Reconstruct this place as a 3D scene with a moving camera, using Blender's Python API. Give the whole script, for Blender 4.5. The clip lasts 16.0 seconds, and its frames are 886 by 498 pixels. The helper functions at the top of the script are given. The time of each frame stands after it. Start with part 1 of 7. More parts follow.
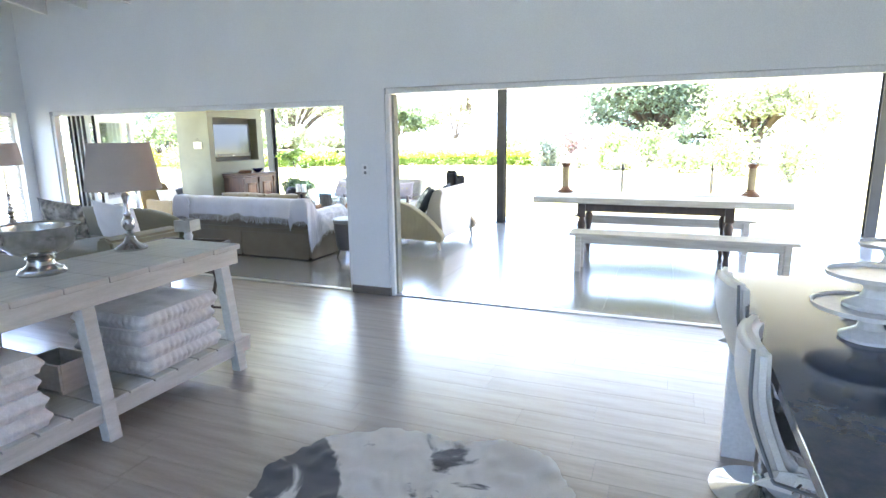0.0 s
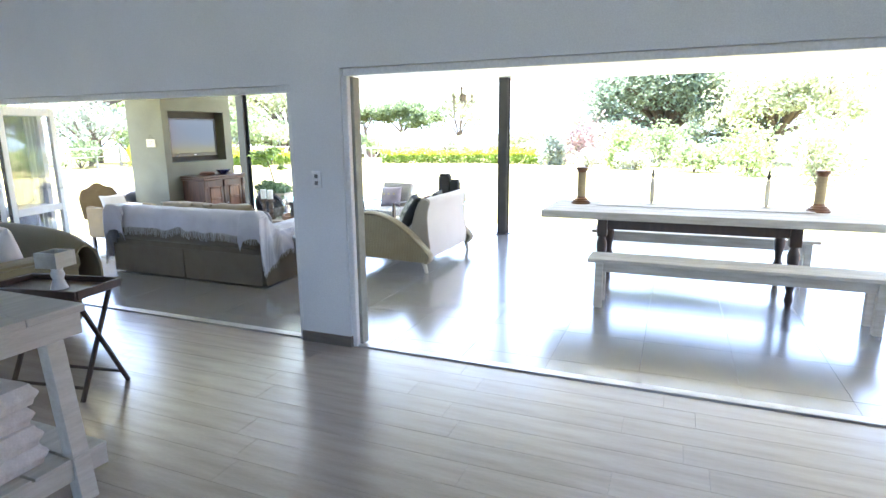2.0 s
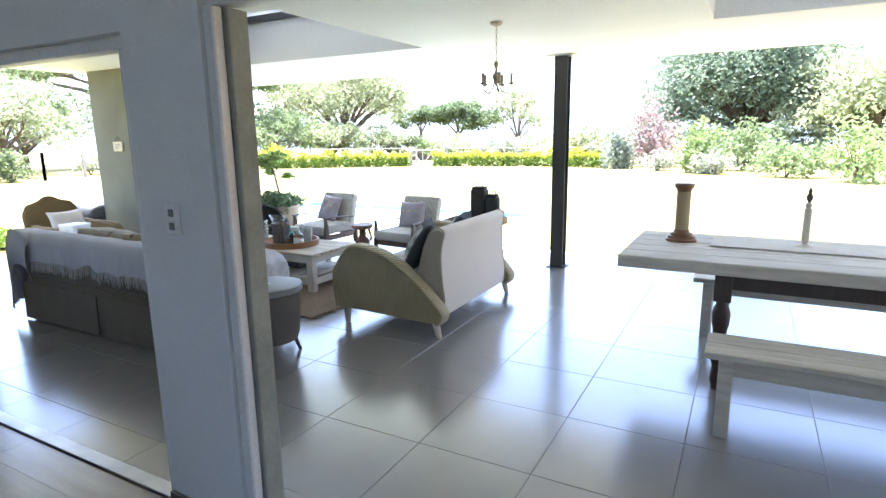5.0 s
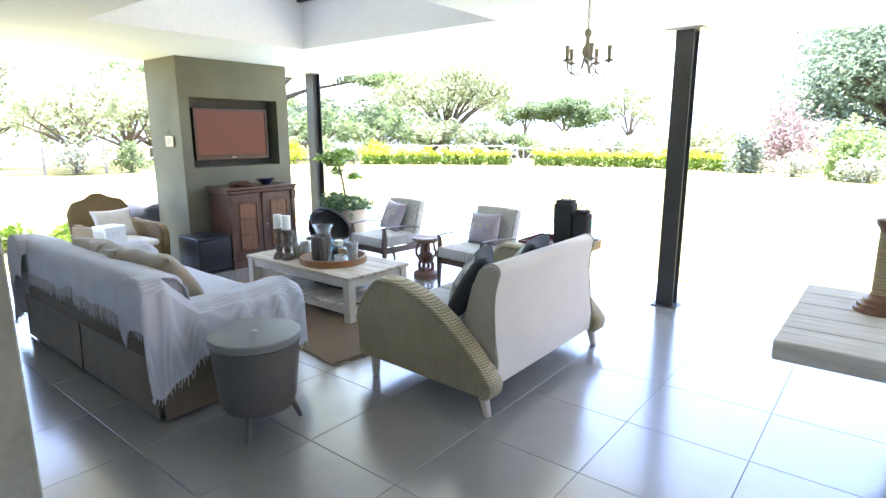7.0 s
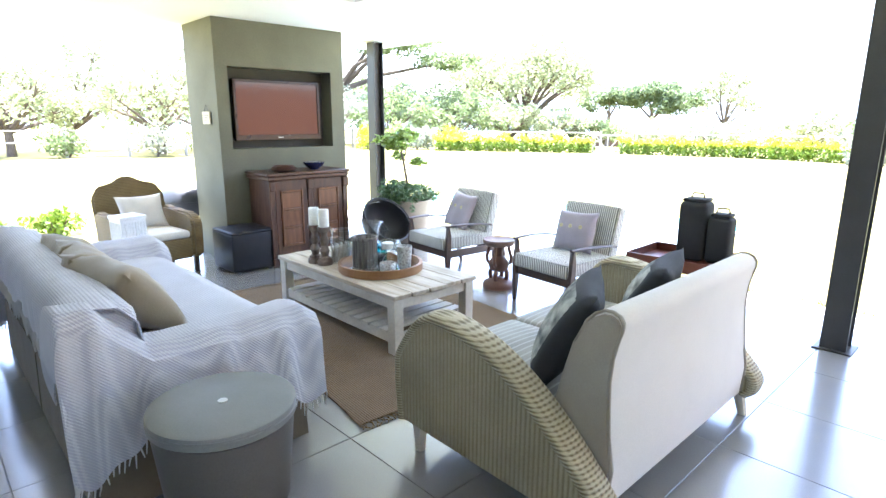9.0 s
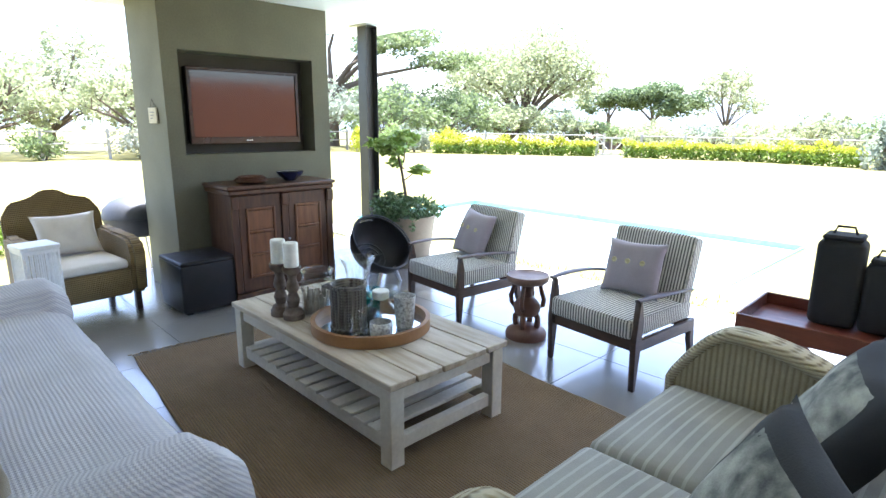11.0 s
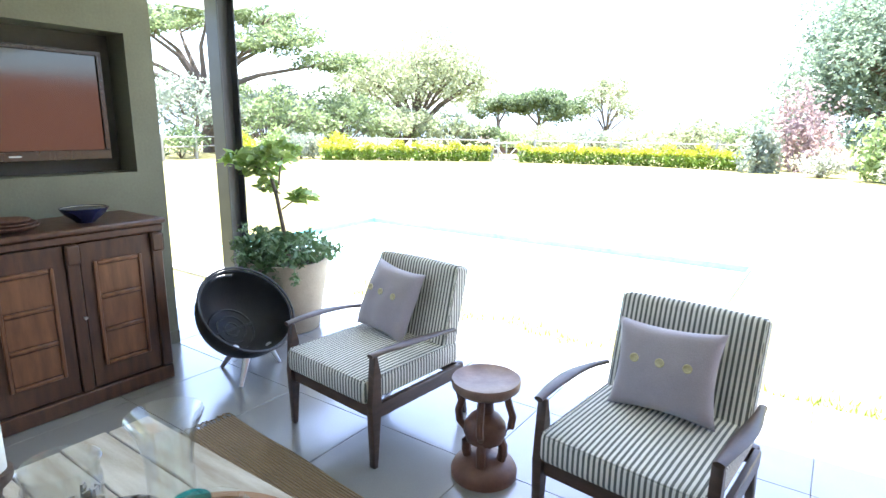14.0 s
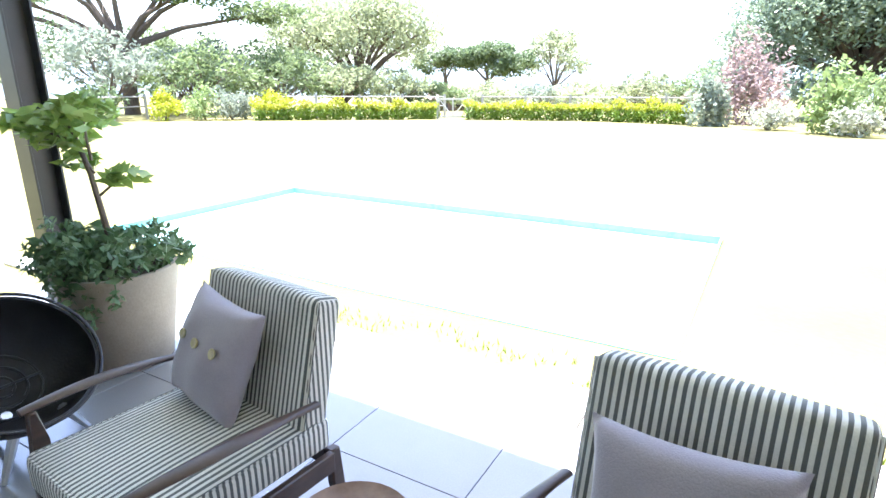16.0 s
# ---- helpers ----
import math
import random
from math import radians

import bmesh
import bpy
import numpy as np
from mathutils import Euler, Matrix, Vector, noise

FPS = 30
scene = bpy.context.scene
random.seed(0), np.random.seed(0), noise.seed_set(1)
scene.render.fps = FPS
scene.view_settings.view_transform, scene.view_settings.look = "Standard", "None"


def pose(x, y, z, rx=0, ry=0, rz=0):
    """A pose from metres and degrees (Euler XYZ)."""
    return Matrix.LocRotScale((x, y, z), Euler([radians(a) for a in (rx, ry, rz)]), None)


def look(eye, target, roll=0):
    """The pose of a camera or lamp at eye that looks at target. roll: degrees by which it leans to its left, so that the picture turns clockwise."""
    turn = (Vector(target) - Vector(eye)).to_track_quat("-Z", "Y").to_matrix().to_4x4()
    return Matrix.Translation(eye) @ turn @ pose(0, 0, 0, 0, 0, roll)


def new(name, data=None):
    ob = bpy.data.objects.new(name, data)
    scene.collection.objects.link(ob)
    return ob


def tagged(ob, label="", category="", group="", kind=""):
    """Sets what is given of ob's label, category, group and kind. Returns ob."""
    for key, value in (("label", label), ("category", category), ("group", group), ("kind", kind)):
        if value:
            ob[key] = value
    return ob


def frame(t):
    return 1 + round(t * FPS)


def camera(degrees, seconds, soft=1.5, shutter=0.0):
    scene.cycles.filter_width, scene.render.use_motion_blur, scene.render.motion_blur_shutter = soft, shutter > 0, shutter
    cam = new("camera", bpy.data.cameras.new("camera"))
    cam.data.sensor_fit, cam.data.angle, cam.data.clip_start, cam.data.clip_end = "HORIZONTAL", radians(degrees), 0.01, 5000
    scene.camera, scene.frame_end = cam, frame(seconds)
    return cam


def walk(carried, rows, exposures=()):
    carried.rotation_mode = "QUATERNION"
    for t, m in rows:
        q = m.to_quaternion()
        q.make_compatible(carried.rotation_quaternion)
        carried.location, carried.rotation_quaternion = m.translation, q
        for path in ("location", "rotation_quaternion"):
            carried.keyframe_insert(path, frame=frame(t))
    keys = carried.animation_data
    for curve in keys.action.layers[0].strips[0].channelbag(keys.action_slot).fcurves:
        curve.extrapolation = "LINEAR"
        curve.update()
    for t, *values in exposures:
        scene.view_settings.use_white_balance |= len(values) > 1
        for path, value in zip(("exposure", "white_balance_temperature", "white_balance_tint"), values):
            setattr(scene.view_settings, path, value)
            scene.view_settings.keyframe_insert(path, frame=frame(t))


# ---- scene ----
cam = camera(76.5, 16.0)
PATH = [
    (0, (0.56, -0.997, 1.588), (-0.171, 0.823, 1.194), -0.7),
    (0.5, (0.43, -0.653, 1.571), (-0.291, 1.171, 1.177), -0.6),
    (1, (0.344, -0.328, 1.588), (-0.374, 1.497, 1.194), -0.6),
    (1.5, (0.275, 0.075, 1.642), (-0.451, 1.892, 1.229), -1.0),
    (2, (0.194, 0.439, 1.596), (-0.55, 2.251, 1.191), -0.5),
    (2.5, (0.096, 0.817, 1.62), (-0.675, 2.616, 1.208), -0.6),
    (3, (-0.005, 1.181, 1.613), (-0.793, 2.972, 1.197), -0.6),
    (3.5, (-0.107, 1.532, 1.604), (-0.916, 3.314, 1.192), -0.6),
    (4, (-0.231, 1.882, 1.568), (-1.06, 3.657, 1.167), -0.5),
    (6.5, (-0.592, 3.537, 1.557), (-1.754, 5.115, 1.156), -0.6),
    (7, (-0.758, 3.809, 1.565), (-1.986, 5.334, 1.161), -0.1),
    (7.5, (-0.935, 4.025, 1.505), (-2.216, 5.501, 1.083), -0.4),
    (8, (-1.116, 4.289, 1.515), (-2.453, 5.709, 1.073), -0.1),
    (8.5, (-1.339, 4.51, 1.483), (-2.724, 5.882, 1.036), 0.3),
    (9, (-1.553, 4.732, 1.461), (-2.966, 6.075, 1.014), 0.2),
    (11.5, (-2.718, 5.664, 1.438), (-4.113, 7.029, 1.001), 0.5),
    (12, (-2.913, 5.838, 1.457), (-4.278, 7.233, 1.02), 0.5),
    (12.5, (-3.096, 5.988, 1.45), (-4.417, 7.426, 1.017), 0.7),
    (13, (-3.286, 6.177, 1.461), (-4.554, 7.662, 1.031), 0.6),
    (13.5, (-3.483, 6.359, 1.459), (-4.686, 7.899, 1.033), 0.7),
    (14, (-3.645, 6.57, 1.451), (-4.767, 8.171, 1.027), 0.5),
    (14.5, (-3.772, 6.824, 1.455), (-4.841, 8.453, 1.003), 0.4),
    (15, (-3.858, 7.081, 1.427), (-4.901, 8.707, 0.908), 0.2),
    (15.5, (-3.971, 7.373, 1.421), (-4.969, 9.019, 0.88), 0.3),
    (16, (-4.03, 7.647, 1.39), (-4.994, 9.307, 0.827), -0.2),
]
EXPOSURES = [(0.0, 4.25, 5900, 17), (1.5, 3.98, 5900, 17), (2.5, 3.5, 5900, 17), (3.5, 3.02, 5900, 17), (4.0, 2.87, 5900, 17), (6.5, 3.12, 5900, 17), (7.5, 3.38, 5900, 17), (8.5, 3.62, 5900, 16), (9.0, 3.52, 5900, 16), (11.5, 2.6, 5900, 14), (12.5, 2.62, 5900, 14), (13.5, 2.92, 5900, 14), (14.5, 2.92, 5900, 14), (16.0, 2.55, 5900, 14)]
walk(cam, [(t, look(eye, target, roll)) for t, eye, target, roll in PATH], EXPOSURES)

# ---- world and sun ----
SUN_EL, SUN_AZ = 78.0, -50.0  # degrees; azimuth counted from +y towards +x
world = bpy.data.worlds.new("sky")
scene.world = world
world.use_nodes = True
wn = world.node_tree.nodes
sky = wn.new("ShaderNodeTexSky")
sky.sky_type, sky.sun_disc = "NISHITA", False
sky.sun_elevation, sky.sun_rotation = radians(SUN_EL), radians(SUN_AZ)
sky.dust_density, sky.air_density = 2.5, 1.0
wn["Background"].inputs[1].default_value = 0.15
world.node_tree.links.new(sky.outputs[0], wn["Background"].inputs[0])
sun = new("sun", bpy.data.lights.new("sun", "SUN"))
sun.data.energy, sun.data.angle, sun.data.color = 5.0, radians(0.5), (1.0, 0.97, 0.92)
sun_dir = Vector((math.sin(radians(SUN_AZ)) * math.cos(radians(SUN_EL)), math.cos(radians(SUN_AZ)) * math.cos(radians(SUN_EL)), math.sin(radians(SUN_EL))))
sun.matrix_world = look(sun_dir * 30, (0, 0, 0))

# ---- materials ----
def rgb(c):
    return (c[0], c[1], c[2], 1.0)


def mat(name, col, rough=0.6, metal=0.0, col2=None, scale=6.0, stretch=(1, 1, 1), fine=60.0, bump=0.15, vary=0.0, sheen=0.0, leaf=0.0, spec=0.5):
    """A surface: base colour drifting to col2 over blotches of 1/scale metres, with fine grain, bump and piece-to-piece variation."""
    m = bpy.data.materials.new(name)
    m.use_nodes = True
    nt = m.node_tree
    b = nt.nodes["Principled BSDF"]
    b.inputs["Roughness"].default_value, b.inputs["Metallic"].default_value = rough, metal
    b.inputs["Specular IOR Level"].default_value = spec
    if sheen:
        b.inputs["Sheen Weight"].default_value = sheen
    col2 = col2 or tuple(v * 0.8 for v in col)
    tc = nt.nodes.new("ShaderNodeTexCoord")
    mp = nt.nodes.new("ShaderNodeMapping")
    mp.inputs["Scale"].default_value = stretch
    nt.links.new(tc.outputs["Object"], mp.inputs[0])
    n1 = nt.nodes.new("ShaderNodeTexNoise")
    n1.inputs["Scale"].default_value, n1.inputs["Detail"].default_value = scale, 5.0
    n2 = nt.nodes.new("ShaderNodeTexNoise")
    n2.inputs["Scale"].default_value, n2.inputs["Detail"].default_value = fine, 3.0
    for n in (n1, n2):
        nt.links.new(mp.outputs[0], n.inputs["Vector"])
    ramp = nt.nodes.new("ShaderNodeValToRGB")
    ramp.color_ramp.elements[0].position, ramp.color_ramp.elements[1].position = 0.32, 0.68
    ramp.color_ramp.elements[0].color, ramp.color_ramp.elements[1].color = rgb(col), rgb(col2)
    nt.links.new(n1.outputs[0], ramp.inputs[0])
    grain = nt.nodes.new("ShaderNodeMix")
    grain.data_type, grain.blend_type = "RGBA", "MULTIPLY"
    grain.inputs[0].default_value = 1.0
    g = nt.nodes.new("ShaderNodeMapRange")
    g.inputs[3].default_value, g.inputs[4].default_value = 0.82, 1.15
    nt.links.new(n2.outputs[0], g.inputs[0])
    nt.links.new(ramp.outputs[0], grain.inputs[6])
    nt.links.new(g.outputs[0], grain.inputs[7])
    out = grain.outputs[2]
    if vary:
        oi = nt.nodes.new("ShaderNodeObjectInfo")
        ge = nt.nodes.new("ShaderNodeNewGeometry")
        add = nt.nodes.new("ShaderNodeMath")
        add.operation = "ADD"
        nt.links.new(oi.outputs["Random"], add.inputs[0])
        nt.links.new(ge.outputs["Random Per Island"], add.inputs[1])
        r = nt.nodes.new("ShaderNodeMapRange")
        r.inputs[2].default_value, r.inputs[3].default_value, r.inputs[4].default_value = 2.0, 1.0 - vary, 1.0 + vary
        nt.links.new(add.outputs[0], r.inputs[0])
        mul = nt.nodes.new("ShaderNodeMix")
        mul.data_type, mul.blend_type = "RGBA", "MULTIPLY"
        mul.inputs[0].default_value = 1.0
        nt.links.new(out, mul.inputs[6])
        nt.links.new(r.outputs[0], mul.inputs[7])
        out = mul.outputs[2]
    nt.links.new(out, b.inputs["Base Color"])
    rr = nt.nodes.new("ShaderNodeMapRange")
    rr.inputs[3].default_value, rr.inputs[4].default_value = max(0.03, rough - 0.08), min(1.0, rough + 0.08)
    nt.links.new(n1.outputs[0], rr.inputs[0])
    nt.links.new(rr.outputs[0], b.inputs["Roughness"])
    if bump:
        bp = nt.nodes.new("ShaderNodeBump")
        bp.inputs["Strength"].default_value, bp.inputs["Distance"].default_value = bump, 0.004
        nt.links.new(n2.outputs[0], bp.inputs["Height"])
        nt.links.new(bp.outputs[0], b.inputs["Normal"])
    if leaf:
        tr = nt.nodes.new("ShaderNodeBsdfTranslucent")
        nt.links.new(out, tr.inputs[0])
        mx = nt.nodes.new("ShaderNodeMixShader")
        mx.inputs[0].default_value = leaf
        nt.links.new(b.outputs[0], mx.inputs[1])
        nt.links.new(tr.outputs[0], mx.inputs[2])
        nt.links.new(mx.outputs[0], nt.nodes["Material Output"].inputs[0])
    return m


def striped(name, a, b2, axis=0, period=0.02, duty=0.5, rough=0.85, weave=300.0):
    """Fabric with woven stripes across one axis of the object."""
    m = mat(name, a, rough, sheen=0.2, fine=weave, bump=0.25)
    nt = m.node_tree
    b = nt.nodes["Principled BSDF"]
    old = b.inputs["Base Color"].links[0].from_socket
    tc = nt.nodes.new("ShaderNodeTexCoord")
    sx = nt.nodes.new("ShaderNodeSeparateXYZ")
    nt.links.new(tc.outputs["Object"], sx.inputs[0])
    w = nt.nodes.new("ShaderNodeMath")
    w.operation = "PINGPONG"
    w.inputs[1].default_value = period / 2
    # side faces take their stripes along the other axis
    sn = nt.nodes.new("ShaderNodeSeparateXYZ")
    nt.links.new(tc.outputs["Normal"], sn.inputs[0])
    ab = nt.nodes.new("ShaderNodeMath")
    ab.operation = "ABSOLUTE"
    nt.links.new(sn.outputs[axis], ab.inputs[0])
    side = nt.nodes.new("ShaderNodeMath")
    side.operation = "GREATER_THAN"
    side.inputs[1].default_value = 0.75
    nt.links.new(ab.outputs[0], side.inputs[0])
    pick = nt.nodes.new("ShaderNodeMix")
    nt.links.new(side.outputs[0], pick.inputs[0])
    nt.links.new(sx.outputs[axis], pick.inputs[2])
    nt.links.new(sx.outputs[1 if axis == 0 else 0], pick.inputs[3])
    nt.links.new(pick.outputs[0], w.inputs[0])
    gt = nt.nodes.new("ShaderNodeMath")
    gt.operation = "GREATER_THAN"
    gt.inputs[1].default_value = period / 2 * duty
    nt.links.new(w.outputs[0], gt.inputs[0])
    mx = nt.nodes.new("ShaderNodeMix")
    mx.data_type = "RGBA"
    nt.links.new(gt.outputs[0], mx.inputs[0])
    nt.links.new(old, mx.inputs[6])
    mx.inputs[7].default_value = rgb(b2)
    nt.links.new(mx.outputs[2], b.inputs["Base Color"])
    return m


def woven(name, a, b2, u=0, v=2, su=90.0, sv=45.0, depth=0.006, rough=0.75):
    """Basket or cloth weave: two crossing waves on the object's axes give relief and the darker gaps."""
    m = mat(name, a, rough, col2=tuple(x * 0.85 for x in a), scale=7.0, fine=120, bump=0.0, sheen=0.1)
    nt = m.node_tree
    b = nt.nodes["Principled BSDF"]
    old = b.inputs["Base Color"].links[0].from_socket
    tc = nt.nodes.new("ShaderNodeTexCoord")
    sx = nt.nodes.new("ShaderNodeSeparateXYZ")
    nt.links.new(tc.outputs["Object"], sx.inputs[0])
    waves = []
    for ax, s in ((u, su), (v, sv)):
        k = nt.nodes.new("ShaderNodeMath")
        k.operation = "MULTIPLY"
        k.inputs[1].default_value = s
        nt.links.new(sx.outputs[ax], k.inputs[0])
        sn = nt.nodes.new("ShaderNodeMath")
        sn.operation = "SINE"
        nt.links.new(k.outputs[0], sn.inputs[0])
        waves.append(sn)
    pr = nt.nodes.new("ShaderNodeMath")
    pr.operation = "MULTIPLY_ADD"
    pr.inputs[1].default_value = 0.5
    nt.links.new(waves[0].outputs[0], pr.inputs[0])
    nt.links.new(waves[1].outputs[0], pr.inputs[2])
    mr = nt.nodes.new("ShaderNodeMapRange")
    mr.inputs[1].default_value, mr.inputs[2].default_value = -1.4, 0.4
    nt.links.new(pr.outputs[0], mr.inputs[0])
    mx = nt.nodes.new("ShaderNodeMix")
    mx.data_type = "RGBA"
    nt.links.new(mr.outputs[0], mx.inputs[0])
    mx.inputs[6].default_value = rgb(b2)
    nt.links.new(old, mx.inputs[7])
    nt.links.new(mx.outputs[2], b.inputs["Base Color"])
    bp = nt.nodes.new("ShaderNodeBump")
    bp.inputs["Strength"].default_value, bp.inputs["Distance"].default_value = 0.8, depth
    nt.links.new(mr.outputs[0], bp.inputs["Height"])
    nt.links.new(bp.outputs[0], b.inputs["Normal"])
    return m


def herringbone(name, a, b2, s=560.0, depth=0.003):
    """Soft cloth with a small diamond weave that shows on faces of any direction."""
    m = mat(name, a, 0.95, scale=5.0, fine=150, bump=0.0, sheen=0.25)
    nt = m.node_tree
    b = nt.nodes["Principled BSDF"]
    old = b.inputs["Base Color"].links[0].from_socket
    tc = nt.nodes.new("ShaderNodeTexCoord")
    waves = []
    for d in ((0.7, 0.7, 0.75), (0.7, -0.7, -0.75)):
        dot = nt.nodes.new("ShaderNodeVectorMath")
        dot.operation = "DOT_PRODUCT"
        dot.inputs[1].default_value = tuple(s * q for q in d)
        nt.links.new(tc.outputs["Object"], dot.inputs[0])
        sn = nt.nodes.new("ShaderNodeMath")
        sn.operation = "SINE"
        nt.links.new(dot.outputs["Value"], sn.inputs[0])
        waves.append(sn)
    pr = nt.nodes.new("ShaderNodeMath")
    pr.operation = "MULTIPLY"
    nt.links.new(waves[0].outputs[0], pr.inputs[0])
    nt.links.new(waves[1].outputs[0], pr.inputs[1])
    mr = nt.nodes.new("ShaderNodeMapRange")
    mr.inputs[1].default_value, mr.inputs[2].default_value = -0.5, 0.5
    nt.links.new(pr.outputs[0], mr.inputs[0])
    mx = nt.nodes.new("ShaderNodeMix")
    mx.data_type = "RGBA"
    nt.links.new(mr.outputs[0], mx.inputs[0])
    mx.inputs[6].default_value = rgb(b2)
    nt.links.new(old, mx.inputs[7])
    nt.links.new(mx.outputs[2], b.inputs["Base Color"])
    bp = nt.nodes.new("ShaderNodeBump")
    bp.inputs["Strength"].default_value, bp.inputs["Distance"].default_value = 0.6, depth
    nt.links.new(mr.outputs[0], bp.inputs["Height"])
    nt.links.new(bp.outputs[0], b.inputs["Normal"])
    return m


def glass(name, tint=(1, 1, 1), rough=0.0):
    """Thin clear glass: see-through with a mirror-like gloss towards the edge."""
    m = bpy.data.materials.new(name)
    m.use_nodes = True
    nt = m.node_tree
    t = nt.nodes.new("ShaderNodeBsdfTransparent")
    t.inputs[0].default_value = rgb(tint)
    g = nt.nodes.new("ShaderNodeBsdfGlossy")
    g.inputs["Roughness"].default_value = rough + 0.02
    lw = nt.nodes.new("ShaderNodeLayerWeight")
    pw = nt.nodes.new("ShaderNodeMath")
    pw.operation = "POWER"
    pw.inputs[1].default_value = 3.0
    nt.links.new(lw.outputs["Facing"], pw.inputs[0])
    fr = nt.nodes.new("ShaderNodeMapRange")
    fr.inputs[3].default_value, fr.inputs[4].default_value = 0.05, 0.85
    nt.links.new(pw.outputs[0], fr.inputs[0])
    mx = nt.nodes.new("ShaderNodeMixShader")
    nt.links.new(fr.outputs[0], mx.inputs[0])
    nt.links.new(t.outputs[0], mx.inputs[1])
    nt.links.new(g.outputs[0], mx.inputs[2])
    nt.links.new(mx.outputs[0], nt.nodes["Material Output"].inputs[0])
    return m


M_WALL = mat("white_wall_paint", (0.74, 0.76, 0.78), 0.55, col2=(0.70, 0.72, 0.74), scale=1.5, fine=140, bump=0.08)
M_TRIM = mat("white_gloss_paint", (0.78, 0.79, 0.80), 0.35, col2=(0.73, 0.74, 0.75), scale=4, fine=60, bump=0.05)
M_CEIL = mat("white_ceiling_board", (0.80, 0.80, 0.78), 0.7, col2=(0.77, 0.77, 0.75), scale=1.0, fine=90, bump=0.04)
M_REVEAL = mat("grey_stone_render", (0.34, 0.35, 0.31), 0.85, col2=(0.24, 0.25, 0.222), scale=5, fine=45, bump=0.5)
M_LAMI = mat("grey_oak_laminate", (0.37, 0.32, 0.27), 0.23, col2=(0.25, 0.21, 0.18), scale=1.6, stretch=(1.0, 9.0, 1.0), fine=30, bump=0.03, vary=0.10, spec=0.9)
M_TILE = mat("grey_porcelain_tile", (0.235, 0.232, 0.222), 0.24, col2=(0.205, 0.203, 0.196), scale=2.2, fine=180, bump=0.02, vary=0.03, spec=0.9)
for m_, wt, rg in ((M_LAMI, 0.8, 0.30), (M_TILE, 1.0, 0.16)):
    m_.node_tree.nodes["Principled BSDF"].inputs["Coat Weight"].default_value = wt
    m_.node_tree.nodes["Principled BSDF"].inputs["Coat Roughness"].default_value = rg
M_GROUT = mat("dark_grout", (0.13, 0.128, 0.122), 0.9)
M_ALU = mat("brushed_aluminium", (0.62, 0.63, 0.64), 0.35, 1.0, fine=200, bump=0.03)
M_STEEL = mat("charcoal_painted_steel", (0.045, 0.047, 0.05), 0.38, col2=(0.035, 0.036, 0.038), scale=5, fine=120, bump=0.05)
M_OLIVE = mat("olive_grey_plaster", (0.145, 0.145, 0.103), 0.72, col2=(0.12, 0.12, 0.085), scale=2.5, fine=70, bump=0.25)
M_OLIVE2 = mat("darker_niche_olive", (0.05, 0.05, 0.042), 0.7, fine=70, bump=0.2)
M_GLASS = glass("clear_glass")
M_OPAL = mat("opal_roof_sheet", (0.75, 0.78, 0.80), 0.4, scale=2, fine=60, bump=0.05, leaf=0.3)
M_GRASS = mat("lawn_grass", (0.150, 0.138, 0.036), 0.95, col2=(0.21, 0.188, 0.062), scale=0.35, fine=25, bump=0.6)
M_PAVE = mat("pale_paving", (0.52, 0.50, 0.46), 0.75, col2=(0.44, 0.42, 0.39), scale=3, fine=80, bump=0.15, vary=0.05)
M_WATER = mat("pool_water", (0.45, 0.66, 0.66), 0.06, col2=(0.50, 0.70, 0.69), scale=1.5, fine=5, bump=0.2)
M_POOLTILE = mat("pool_mosaic", (0.20, 0.54, 0.515), 0.3, col2=(0.24, 0.58, 0.55), scale=12, fine=60)
M_WHITEWOOD = mat("whitewashed_wood", (0.62, 0.60, 0.55), 0.62, col2=(0.47, 0.44, 0.38), scale=3.0, stretch=(1.2, 10, 10), fine=40, bump=0.25, vary=0.07)
M_CONSOLE = mat("chalk_painted_wood", (0.52, 0.52, 0.49), 0.6, col2=(0.43, 0.43, 0.40), scale=3.0, stretch=(10, 1.2, 10), fine=40, bump=0.25, vary=0.06)
M_DARKWOOD = mat("dark_stained_wood", (0.055, 0.032, 0.022), 0.42, col2=(0.035, 0.02, 0.014), scale=6, stretch=(6, 6, 1.2), fine=50, bump=0.12)
M_CABWOOD = mat("antique_brown_wood", (0.085, 0.038, 0.019), 0.42, col2=(0.045, 0.02, 0.011), scale=5, stretch=(6, 6, 1.0), fine=45, bump=0.15)
M_CABLIGHT = mat("warm_panel_wood", (0.20, 0.085, 0.036), 0.42, col2=(0.12, 0.05, 0.022), scale=5, stretch=(6, 6, 1.0), fine=45, bump=0.15)
M_REDWOOD = mat("red_mahogany", (0.17, 0.05, 0.03), 0.35, col2=(0.11, 0.03, 0.02), scale=5, stretch=(1.5, 6, 6), fine=45, bump=0.1)
M_STOOL = mat("carved_brown_wood", (0.15, 0.07, 0.045), 0.5, col2=(0.10, 0.045, 0.03), scale=9, fine=60, bump=0.3)
M_STOOLTOP = mat("worn_stool_top", (0.26, 0.17, 0.13), 0.42, col2=(0.15, 0.085, 0.06), scale=9, fine=60, bump=0.2)

# ---- building helpers ----
def thing(name, x=0, y=0, z=0, rz=0, label="", category="", group="", kind=""):
    ob = new(name)
    ob.empty_display_size = 0.1
    ob.matrix_world = pose(x, y, z, 0, 0, rz)
    return tagged(ob, label, category, group, kind)


